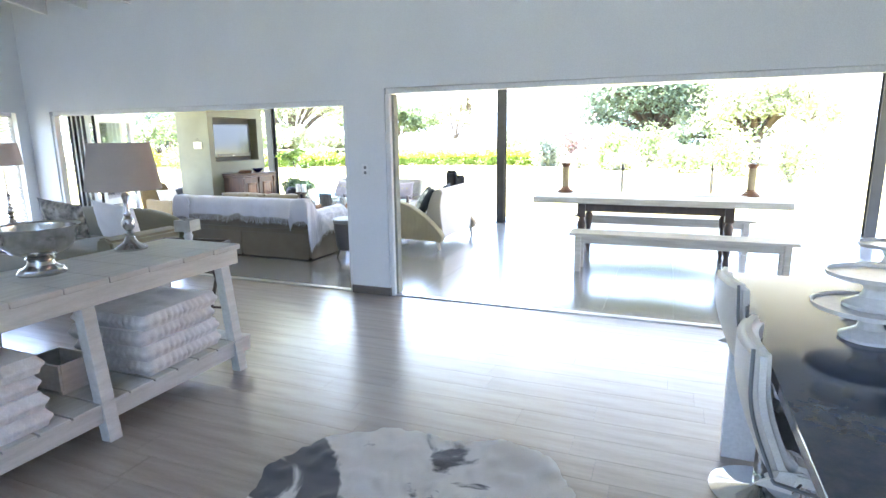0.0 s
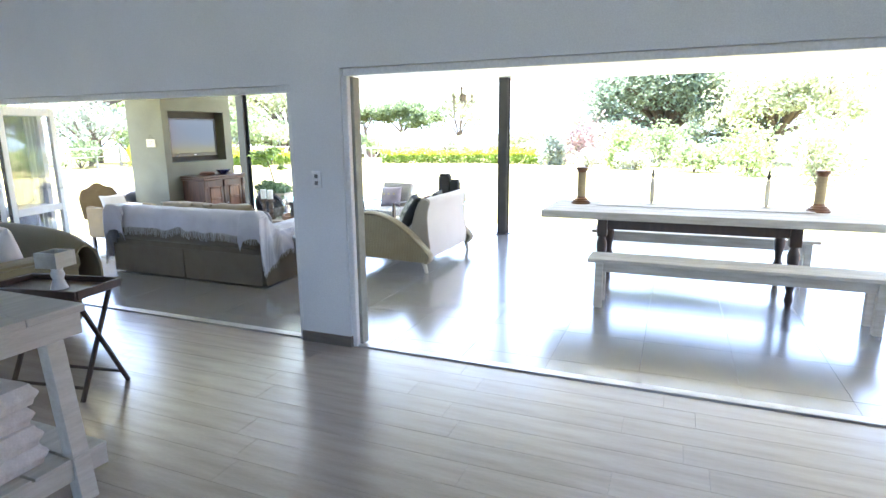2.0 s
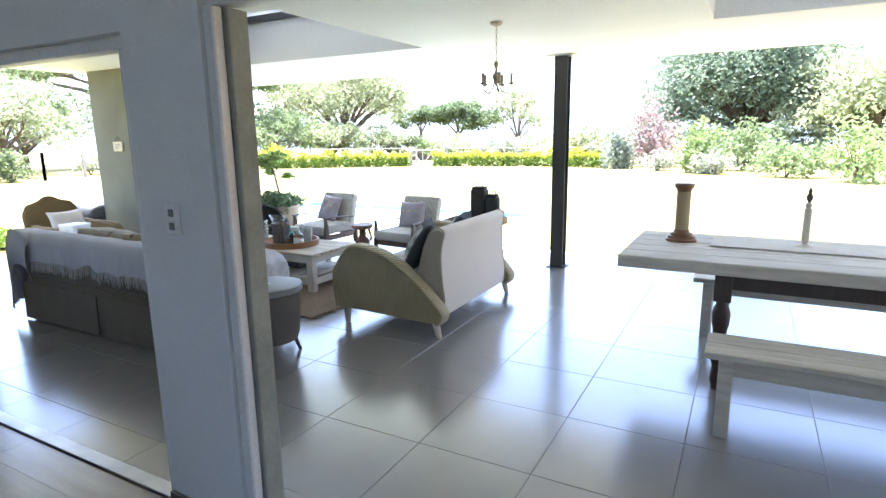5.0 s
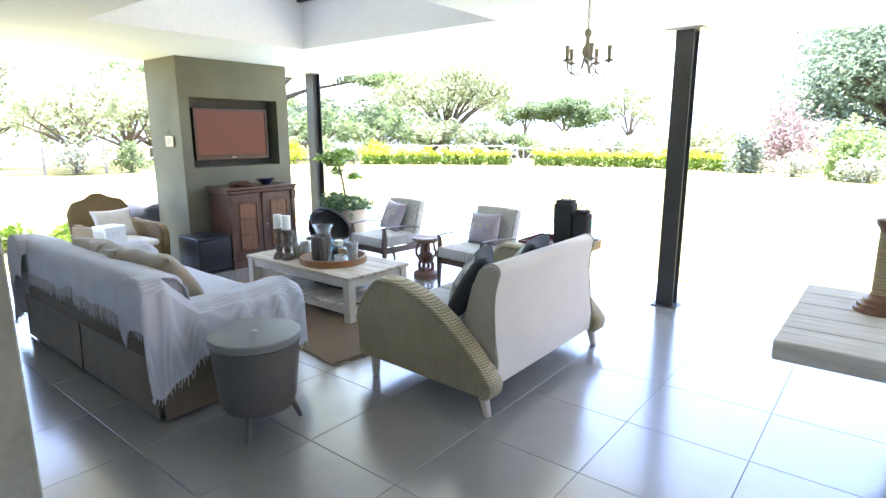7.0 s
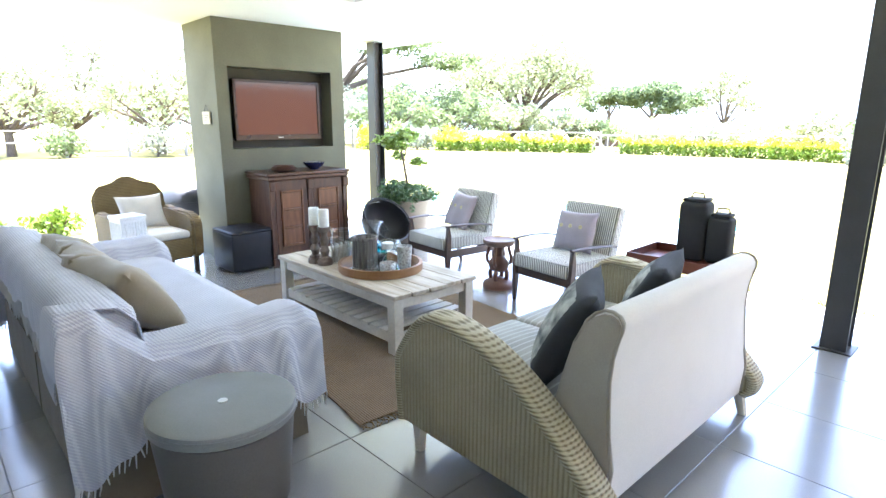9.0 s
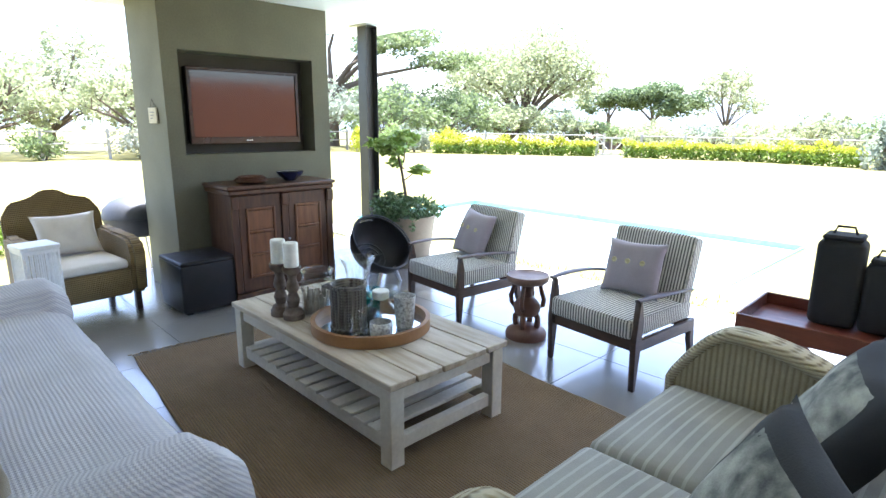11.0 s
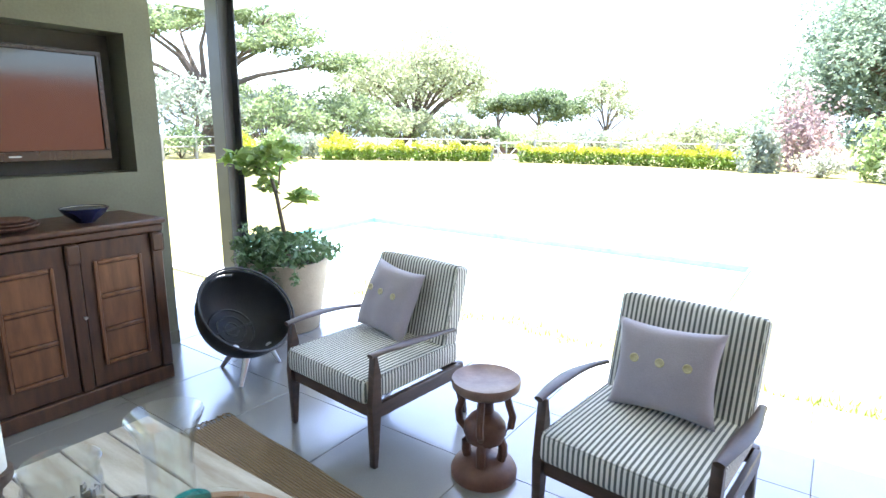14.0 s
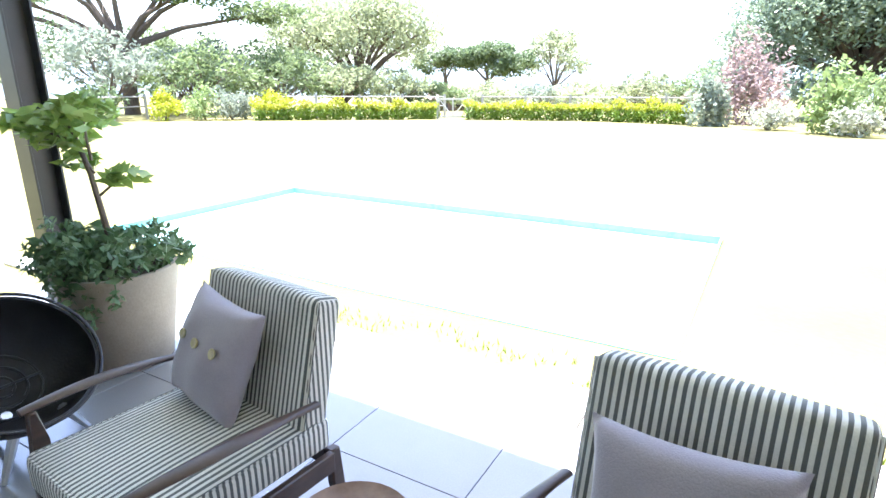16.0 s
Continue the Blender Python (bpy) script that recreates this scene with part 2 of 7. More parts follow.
def link(name, bm, material, smooth=None):
    me = bpy.data.meshes.new(name)
    bmesh.ops.recalc_face_normals(bm, faces=bm.faces)
    bm.to_mesh(me)
    bm.free()
    me.materials.append(material)
    if smooth:
        me.shade_smooth()
        me.set_sharp_from_angle(angle=radians(smooth))
    return new(name, me)


def part(name, bm, material, parent, label="", smooth=40):
    ob = link(name, bm, material, smooth)
    ob.parent = parent
    return tagged(ob, label)


def solid(name, bm, material, label="", category="", kind="", group="", smooth=40):
    return tagged(link(name, bm, material, smooth), label, category, group, kind)


def shared(name, me, parent, m):
    ob = new(name, me)
    ob.parent = parent
    ob.matrix_basis = m
    return ob


def box(bm, x0, x1, y0, y1, z0, z1, bev=0.0, m=None, seg=1):
    r = bmesh.ops.create_cube(bm, size=1.0, matrix=Matrix.Translation(((x0 + x1) / 2, (y0 + y1) / 2, (z0 + z1) / 2)) @ Matrix.Diagonal((x1 - x0, y1 - y0, z1 - z0, 1)))
    vs = r["verts"]
    if bev:
        es = list({e for v in vs for e in v.link_edges})
        res = bmesh.ops.bevel(bm, geom=es, offset=bev, segments=seg, affect="EDGES", profile=0.5)
        vs = list({v for f in res["faces"] for v in f.verts} | {v for v in vs if v.is_valid})
    if m is not None:
        bmesh.ops.transform(bm, matrix=m, verts=vs)
    return vs


def B(*a, bev=0.0, m=None, seg=1):
    bm = bmesh.new()
    box(bm, *a, bev=bev, m=m, seg=seg)
    return bm


def cyl(bm, p0, p1, r0, r1=None, seg=16):
    p0, p1 = Vector(p0), Vector(p1)
    d = p1 - p0
    m = Matrix.Translation((p0 + p1) / 2) @ d.to_track_quat("Z", "Y").to_matrix().to_4x4()
    bmesh.ops.create_cone(bm, cap_ends=True, segments=seg, radius1=r0, radius2=r0 if r1 is None else r1, depth=d.length, matrix=m)


def lathe(bm, prof, seg=24, cx=0.0, cy=0.0, cap=True, m=None):
    """Turns a profile of (radius, height) about the upright."""
    rings = []
    for r, z in prof:
        rings.append([bm.verts.new((cx + r * math.cos(2 * math.pi * k / seg), cy + r * math.sin(2 * math.pi * k / seg), z)) for k in range(seg)])
    for a, b in zip(rings, rings[1:]):
        for k in range(seg):
            bm.faces.new((a[k], a[(k + 1) % seg], b[(k + 1) % seg], b[k]))
    if cap:
        bm.faces.new(rings[0][::-1])
        bm.faces.new(rings[-1])
    if m is not None:
        bmesh.ops.transform(bm, matrix=m, verts=[v for ring in rings for v in ring])


def tube(bm, pts, r, seg=8, r1=None):
    """A round bar along points, tapering from r to r1."""
    pts = [Vector(p) for p in pts]
    r1 = r if r1 is None else r1
    rings = []
    for i, p in enumerate(pts):
        d = (pts[min(i + 1, len(pts) - 1)] - pts[max(i - 1, 0)]).normalized()
        a = d.cross(Vector((0.13, 0.21, 0.97)) if abs(d.z) < 0.9 else Vector((1, 0.1, 0))).normalized()
        b = d.cross(a)
        q = r + (r1 - r) * i / max(1, len(pts) - 1)
        rings.append([bm.verts.new(p + q * (a * math.cos(2 * math.pi * k / seg) + b * math.sin(2 * math.pi * k / seg))) for k in range(seg)])
    for a, b in zip(rings, rings[1:]):
        for k in range(seg):
            bm.faces.new((a[k], a[(k + 1) % seg], b[(k + 1) % seg], b[k]))
    bm.faces.new(rings[0][::-1])
    bm.faces.new(rings[-1])


def prism(bm, outline, y0, y1, axis="y", m=None):
    """A flat outline, extruded. axis y: outline in x, z; x: in y, z; z: in x, y."""
    def place(u, v, w):
        return {"y": (u, w, v), "x": (w, u, v), "z": (u, v, w)}[axis]
    a = [bm.verts.new(place(u, v, y0)) for u, v in outline]
    b = [bm.verts.new(place(u, v, y1)) for u, v in outline]
    bm.faces.new(a)
    bm.faces.new(b[::-1])
    n = len(a)
    for k in range(n):
        bm.faces.new((a[k], b[k], b[(k + 1) % n], a[(k + 1) % n]))
    if m is not None:
        bmesh.ops.transform(bm, matrix=m, verts=a + b)


def pillow(bm, w, h, d, m=None, n=14, puff=0.55, crease=0.012, seed=0.0):
    """A stuffed cushion lying in x, y with pointed corners, rumpled."""
    top, bot = [], []
    for s, rows in ((1, top), (-1, bot)):
        for j in range(n + 1):
            row = []
            for i in range(n + 1):
                u, v = 2 * i / n - 1, 2 * j / n - 1
                k = (max(0.0, (1 - u * u)) * max(0.0, (1 - v * v))) ** (puff * 0.75)
                pin = 1 - 0.11 * (1 - v * v) * abs(u) ** 3, 1 - 0.11 * (1 - u * u) * abs(v) ** 3
                x, y = u * w / 2 * pin[0], v * h / 2 * pin[1]
                z = s * d / 2 * k + crease * noise.noise(Vector((x * 9 + seed, y * 9, s * 3.0 + seed))) * (0.3 + k)
                row.append((x, y, z))
            rows.append(row)
    made = []
    grid = {}
    for s, rows in ((1, top), (-1, bot)):
        for j in range(n + 1):
            for i in range(n + 1):
                edge = i in (0, n) or j in (0, n)
                key = (i, j, 0 if edge else s)
                if key not in grid:
                    x, y, z = rows[j][i]
                    grid[key] = bm.verts.new((x, y, 0 if edge else z))
                    made.append(grid[key])
    for s in (1, -1):
        for j in range(n):
            for i in range(n):
                q = []
                for a, b in ((i, j), (i + 1, j), (i + 1, j + 1), (i, j + 1)):
                    edge = a in (0, n) or b in (0, n)
                    q.append(grid[(a, b, 0 if edge else s)])
                bm.faces.new(q if s > 0 else q[::-1])
    if m is not None:
        bmesh.ops.transform(bm, matrix=m, verts=made)


def sheet(bm, fn, nu, nv, thick=0.0):
    """A surface fn(u, v) over the unit square, with a thickness along its normals."""
    g = [[bm.verts.new(fn(i / nu, j / nv)) for i in range(nu + 1)] for j in range(nv + 1)]
    fs = [bm.faces.new((g[j][i], g[j][i + 1], g[j + 1][i + 1], g[j + 1][i])) for j in range(nv) for i in range(nu)]
    if thick:
        bmesh.ops.recalc_face_normals(bm, faces=fs)
        bmesh.ops.solidify(bm, geom=fs, thickness=thick)


def squab(bm, x0, x1, y0, y1, z0, z1, r=0.03, crown=0.015, m=None):
    """A seat cushion: soft-edged block with a crowned top."""
    vs = box(bm, x0, x1, y0, y1, z0, z1, bev=r, seg=3)
    cx, cy, hx, hy = (x0 + x1) / 2, (y0 + y1) / 2, (x1 - x0) / 2, (y1 - y0) / 2
    es = list({e for v in vs for e in v.link_edges})
    bmesh.ops.subdivide_edges(bm, edges=[e for e in es if e.calc_length() > 0.15], cuts=5, use_grid_fill=True)
    for v in bm.verts:
        if abs(v.co.x - cx) <= hx + 1e-4 and abs(v.co.y - cy) <= hy + 1e-4 and v.co.z > (z0 + z1) / 2 and v.co.z <= z1 + 1e-4:
            u, w = (v.co.x - cx) / hx, (v.co.y - cy) / hy
            v.co.z += crown * (1 - u * u) * (1 - w * w)
    if m is not None:
        bmesh.ops.transform(bm, matrix=m, verts=bm.verts[:])


def leaves(bm, centre, radii, count, size, rnd, flat=0.0, shell=0.35, face=0.0):
    """Folded leaf blades scattered through an ellipsoid, denser towards its skin."""
    cx, cy, cz = centre
    for _ in range(count):
        while True:
            p = Vector((rnd.uniform(-1, 1), rnd.uniform(-1, 1), rnd.uniform(-1, 1)))
            if 0.05 < p.length <= 1 and (p.length > 0.6 or rnd.random() < shell):
                break
        q = Vector((cx + p.x * radii[0], cy + p.y * radii[1], cz + p.z * radii[2]))
        a = Vector((rnd.uniform(-1, 1), rnd.uniform(-1, 1), rnd.uniform(-1, 1) * (1 - flat))).normalized()
        b = a.cross(Vector((rnd.uniform(-1, 1), rnd.uniform(-1, 1), rnd.uniform(-1, 1)))).normalized()
        if flat:
            b = (b * (1 - flat) + a.cross(Vector((0, 0, 1))).normalized() * flat).normalized()
        s = size * rnd.uniform(0.6, 1.4)
        v = [bm.verts.new(q - a * s), bm.verts.new(q - b * s * 0.45), bm.verts.new(q + a * s), bm.verts.new(q + b * s * 0.45)]
        bm.faces.new(v)

# ---- the house ----
WALL_Y0, WALL_Y1 = 3.92, 4.04          # wall between the lounge and the terrace
HEAD_L, HEAD_R = 1.945, 2.04           # heads of the two folding-door openings
X_LEFT, X_RIGHT = -7.15, 5.2
CEIL_T = 2.42                          # terrace ceiling
GROUND = -0.08
X_PIER0, X_PIER1, X_JL, X_JR = -2.42, -2.0, -6.73, 2.95


def structure(name, bm, material, label="", smooth=None):
    return solid(name, bm, material, label, kind="structure", smooth=smooth)


bm = bmesh.new()
box(bm, X_LEFT, X_JL, WALL_Y0, WALL_Y1, 0, 4.3)
box(bm, X_PIER0, X_PIER1, WALL_Y0, WALL_Y1, 0, 4.3)
box(bm, X_JR, X_RIGHT, WALL_Y0, WALL_Y1, 0, 4.3)
box(bm, X_JL, X_PIER0, WALL_Y0, WALL_Y1, HEAD_L, 4.3)
box(bm, X_PIER1, X_JR, WALL_Y0, WALL_Y1, HEAD_R, 4.3)
structure("wall_north", bm, M_WALL, "white plastered wall with two wide folding-door openings")
bm = bmesh.new()
box(bm, X_LEFT - 0.2, X_LEFT, -5.2, 1.6, 0, 4.3)
box(bm, X_LEFT - 0.2, X_LEFT, 1.6, 3.78, 0, 0.55)
box(bm, X_LEFT - 0.2, X_LEFT, 1.6, 3.78, 1.94, 4.3)
box(bm, X_LEFT - 0.2, X_LEFT, 3.78, WALL_Y1, 0, 4.3)
structure("wall_west", bm, M_WALL, "white plastered wall with a window")
structure("wall_east", B(X_RIGHT, X_RIGHT + 0.2, -5.2, WALL_Y1, 0, 4.3), M_WALL, "plain white plastered wall")
# wall behind the camera; its opening is added to light the lounge
bm = bmesh.new()
box(bm, X_LEFT - 0.2, -2.0, -5.4, -5.2, 0, 4.3)
box(bm, -2.0, 2.4, -5.4, -5.2, 0, 0.8)
box(bm, -2.0, 2.4, -5.4, -5.2, 2.1, 4.3)
box(bm, 2.4, X_RIGHT + 0.2, -5.4, -5.2, 0, 4.3)
structure("wall_south", bm, M_WALL, "unseen white wall with an opening added to let daylight in")
structure("floor", B(X_LEFT - 0.2, X_RIGHT + 0.2, -5.4, WALL_Y0 + 0.02, -0.12, -0.004), M_GROUT, "subfloor under grey oak laminate")
# lounge ceiling climbs away from the wall, on white rafters
bm = bmesh.new()
prism(bm, [(WALL_Y1, 3.25), (WALL_Y1, 3.35), (-5.4, 5.0), (-5.4, 4.9)], X_LEFT - 0.2, X_RIGHT + 0.2, axis="x")
structure("ceiling", bm, M_CEIL, "white boarded sloping ceiling")
for k in range(18):
    x = -6.53 + 0.69 * k
    if x > X_RIGHT:
        break
    bm = bmesh.new()
    prism(bm, [(3.93, 3.07), (3.93, 3.27), (-5.2, 4.87), (-5.2, 4.67)], x - 0.025, x + 0.025, axis="x")
    structure("rafter", bm, M_TRIM, "white painted rafter")
# terrace ceiling with two skylight wells
bm = bmesh.new()
HOLES = [(-5.74, -3.33), (-0.7, 1.7)]
HY0, HY1, ROOF_T = 5.65, 7.68, 2.94
xs = [-8.3, HOLES[0][0], HOLES[0][1], HOLES[1][0], HOLES[1][1], X_RIGHT + 0.2]
box(bm, xs[0], xs[5], WALL_Y1, HY0, CEIL_T, ROOF_T)
box(bm, xs[0], xs[5], HY1, HY1 + 0.2, CEIL_T, ROOF_T)
box(bm, xs[0], xs[5], HY1 + 0.2, 9.75, CEIL_T, ROOF_T - 0.25)
for a, b in ((0, 1), (2, 3), (4, 5)):
    box(bm, xs[a], xs[b], HY0, HY1, CEIL_T, ROOF_T)
structure("ceiling_terrace", bm, M_CEIL, "white plastered terrace ceiling with skylight wells")
structure("roof", B(X_LEFT - 0.2, X_RIGHT + 0.2, WALL_Y1, WALL_Y1 + 0.02, ROOF_T, 4.3), M_WALL, "white upper wall")
for a, b in HOLES:
    sk = thing("skylight", (a + b) / 2, (HY0 + HY1) / 2, ROOF_T, 0, "clear roof glazing over a square ceiling well", "skylight", "terrace skylights")
    w, d = (b - a) / 2, (HY1 - HY0) / 2
    part("pane", B(-w - 0.1, w + 0.1, -d - 0.1, d + 0.1, 0.003, 0.012), M_OPAL, sk)
    for k in range(4):
        part("glazing_bar", B(-w + 0.02 + k * (2 * w - 0.08) / 3, -w + 0.06 + k * (2 * w - 0.08) / 3, -d, d, -0.05, 0.002), M_ALU, sk)
    part("frame", B(-w, w, d - 0.05, d, -0.07, 0.002), M_STEEL, sk)
    part("frame", B(-w, w, -d, -d + 0.05, -0.07, 0.002), M_STEEL, sk)

# trim and door tracks
for x0, x1, h in ((X_JL, X_PIER0, HEAD_L), (X_PIER1, X_JR, HEAD_R)):
    structure("threshold", B(x0, x1, WALL_Y0 + 0.025, WALL_Y0 + 0.10, -0.01, 0.012, bev=0.003), M_ALU, "aluminium sliding-door track in the floor")
    structure("trim", B(x0, x1, WALL_Y0 + 0.04, WALL_Y0 + 0.11, h - 0.05, h, bev=0.004), M_TRIM, "white door-frame head")
for x0, x1, h in ((X_JL, X_JL + 0.05, HEAD_L), (X_PIER0 - 0.05, X_PIER0, HEAD_L), (X_PIER1, X_PIER1 + 0.05, HEAD_R), (X_JR - 0.05, X_JR, HEAD_R)):
    structure("trim", B(x0, x1, WALL_Y0 + 0.015, WALL_Y0 + 0.06, 0, h - 0.052, bev=0.006), M_TRIM, "white painted door jamb")
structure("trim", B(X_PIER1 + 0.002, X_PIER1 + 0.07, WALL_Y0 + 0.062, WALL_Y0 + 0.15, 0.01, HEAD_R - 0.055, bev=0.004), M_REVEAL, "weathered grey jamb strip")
M_SKIRT = mat("taupe_skirting", (0.17, 0.145, 0.125), 0.5, scale=3, stretch=(1, 8, 8), fine=40)
for x0, x1 in ((X_LEFT, X_JL), (X_PIER0 - 0.012, X_PIER1 + 0.012), (X_JR, X_RIGHT)):
    structure("baseboard", B(x0, x1, WALL_Y0 - 0.016, WALL_Y0 - 0.001, 0, 0.085, bev=0.003), M_SKIRT, "taupe timber skirting board")
structure("baseboard", B(X_PIER1 + 0.001, X_PIER1 + 0.014, WALL_Y0 - 0.001, WALL_Y0 + 0.028, 0, 0.085, bev=0.003), M_SKIRT, "taupe timber skirting board")
sw = thing("light_switch", -2.227, WALL_Y0, 1.268, 0, "white double light switch on a pale wall", "switch")
part("plate", B(-0.04, 0.04, -0.012, 0, -0.06, 0.06, bev=0.004), M_TRIM, sw)
M_GREYPL = mat("grey_plastic", (0.18, 0.19, 0.2), 0.4)
for z in (-0.025, 0.025):
    part("rocker", B(-0.014, 0.014, -0.017, -0.0125, z - 0.014, z + 0.014, bev=0.003), M_GREYPL, sw)

# window in the west wall with venetian blinds
win = thing("window_1", X_LEFT, 2.69, 0.55, 0, "white framed window with closed white venetian blinds", "window", kind="structure")
for y0, y1, z0, z1 in ((-1.09, 1.09, 0, 0.05), (-1.09, 1.09, 1.34, 1.39), (-1.09, -1.04, 0.052, 1.338), (1.04, 1.09, 0.052, 1.338), (-0.025, 0.025, 0.052, 1.338)):
    part("window_frame", B(-0.14, -0.09, y0, y1, z0, z1, bev=0.004), M_TRIM, win)
for y0, y1 in ((-1.04, -0.025), (0.025, 1.04)):
    p = part("pane", B(-0.12, -0.114, y0, y1, 0.05, 1.34), M_GLASS, win)
    p.visible_shadow = False
bld = thing("venetian_blind", X_LEFT - 0.03, 2.69, 0.57, 0, "white slatted venetian blind hanging in a window", "blind")
sl = bmesh.new()
box(sl, -0.022, 0.022, -1.03, 1.03, -0.0008, 0.0008, m=pose(0, 0, 0, 0, 22, 0))
slat0 = part("slat", sl, M_TRIM, bld, smooth=None)
for k in range(1, 34):
    shared("slat", slat0.data, bld, pose(0, 0, 0.04 * k))
slat0.matrix_basis = pose(0, 0, 0.0)
part("headrail", B(-0.025, 0.025, -1.04, 1.04, 1.335, 1.365), M_TRIM, bld)

# steel posts: H-sections with a flat cap plate
def post(x, y):
    p = thing("steel_post", x, y, 0, 0, "charcoal painted steel H-section verandah post", "post", "verandah posts")
    for y0 in (-0.075, 0.063):
        part("flange", B(-0.075, 0.075, y0, y0 + 0.012, 0, CEIL_T, bev=0.002), M_STEEL, p)
    part("web", B(-0.006, 0.006, -0.062, 0.062, 0, CEIL_T), M_STEEL, p)
    part("cap_plate", B(-0.15, 0.15, -0.12, 0.12, CEIL_T - 0.014, CEIL_T - 0.002, bev=0.002), M_ALU, p)
    part("base_plate", B(-0.11, 0.11, -0.11, 0.11, 0, 0.01, bev=0.002), M_STEEL, p)


for px, py in ((-7.57, 9.25), (-2.29, 9.02), (3.40, 9.1)):
    post(px, py)

# chimney wall with the television niche
CX, CY0, CY1, CZ0, CZ1 = -7.2, 7.04, 8.51, 1.165, 1.975
ch = thing("wall_chimney", 0, 0, 0, 0, "olive-grey plastered chimney block with a recessed niche", "chimney", kind="structure")
bm = bmesh.new()
box(bm, CX - 0.75, CX - 0.22, CY0, CY1, 0, CEIL_T)
box(bm, CX - 0.22, CX, CY0, CY1, 0, CZ0)
box(bm, CX - 0.22, CX, CY0, CY1, CZ1, CEIL_T)
box(bm, CX - 0.22, CX, CY0, 7.165, CZ0, CZ1)
box(bm, CX - 0.22, CX, 8.345, CY1, CZ0, CZ1)
part("body", bm, M_OLIVE, ch)
# thin sheet across the niche's back, darker than the block around it
part("niche_back", B(CX - 0.218, CX - 0.20, 7.167, 8.343, CZ0 + 0.002, CZ1 - 0.002), M_OLIVE2, ch)
part("skirting", B(CX - 0.002, CX + 0.012, 8.2, CY1, 0, 0.09, bev=0.003), M_OLIVE, ch)

# ---- ground, paving and pool ----
def ground_z(x, y):
    z = GROUND - 0.0098 * max(0.0, y - 10)
    far = max(0.0, math.hypot(x + 8, y - 8) - 38)
    return z - 0.035 * far if far < 60 else z - 2.1


POOL = (-10.1, -4.35, 10.75, 13.7)
bm = bmesh.new()
gx = [-400, -150, -80, -50, -35, -25, -18, -13, POOL[0], POOL[1], 0, 5, 10, 20, 35, 60, 120, 400]
gy = [-300, -60, -20, -8, 4, 8, 9.6, POOL[2], POOL[3], 16, 20, 26, 33, 40, 50, 65, 90, 140, 500]
gv = [[bm.verts.new((x, y, ground_z(x, y))) for x in gx] for y in gy]
for j in range(len(gy) - 1):
    for i in range(len(gx) - 1):
        if not (gx[i] == POOL[0] and gy[j] == POOL[2]):
            bm.faces.new((gv[j][i], gv[j][i + 1], gv[j + 1][i + 1], gv[j + 1][i]))
structure("ground", bm, M_GRASS, "sunlit mown lawn")
pl = thing("pool", 0, 0, 0, 0, "rectangular swimming pool with turquoise lining", "pool", kind="structure")
bm = bmesh.new()
x0, x1, y0, y1 = POOL
for a in ((x0 - 0.02, x1 + 0.02, y1, y1 + 0.02), (x0 - 0.02, x1 + 0.02, y0 - 0.02, y0), (x0 - 0.02, x0, y0, y1), (x1, x1 + 0.02, y0, y1)):
    box(bm, *a, -1.4, GROUND + 0.002)
box(bm, x0, x1, y0, y1, -1.42, -1.4)
part("lining", bm, M_POOLTILE, pl)
bm = bmesh.new()
sheet(bm, lambda u, v: (x0 + 0.001 + (x1 - x0 - 0.002) * u, y0 + 0.001 + (y1 - y0 - 0.002) * v, GROUND - 0.075 + 0.004 * noise.noise(Vector((u * 9, v * 6, 0)))), 40, 24)
part("water", bm, M_WATER, pl)
structure("slab", B(-8.5, X_RIGHT + 0.2, WALL_Y0 + 0.02, 9.705, -0.16, -0.006), M_GROUT, "grout bed under grey tiles")

# ---- terrace furniture ----
M_STRIPE = striped("ticking_stripe", (0.72, 0.71, 0.66), (0.10, 0.105, 0.10), 0, 0.0195, 0.52)
M_LILAC = mat("mauve_grey_linen", (0.32, 0.29, 0.335), 0.9, col2=(0.28, 0.255, 0.295), scale=8, fine=260, bump=0.35, sheen=0.3)
M_BUTTON = mat("horn_button", (0.50, 0.45, 0.28), 0.35, col2=(0.35, 0.3, 0.16), scale=60, fine=200)
M_FRAME = mat("walnut_chair_frame", (0.075, 0.045, 0.033), 0.4, col2=(0.05, 0.03, 0.022), scale=5, stretch=(2, 2, 8), fine=60, bump=0.1)


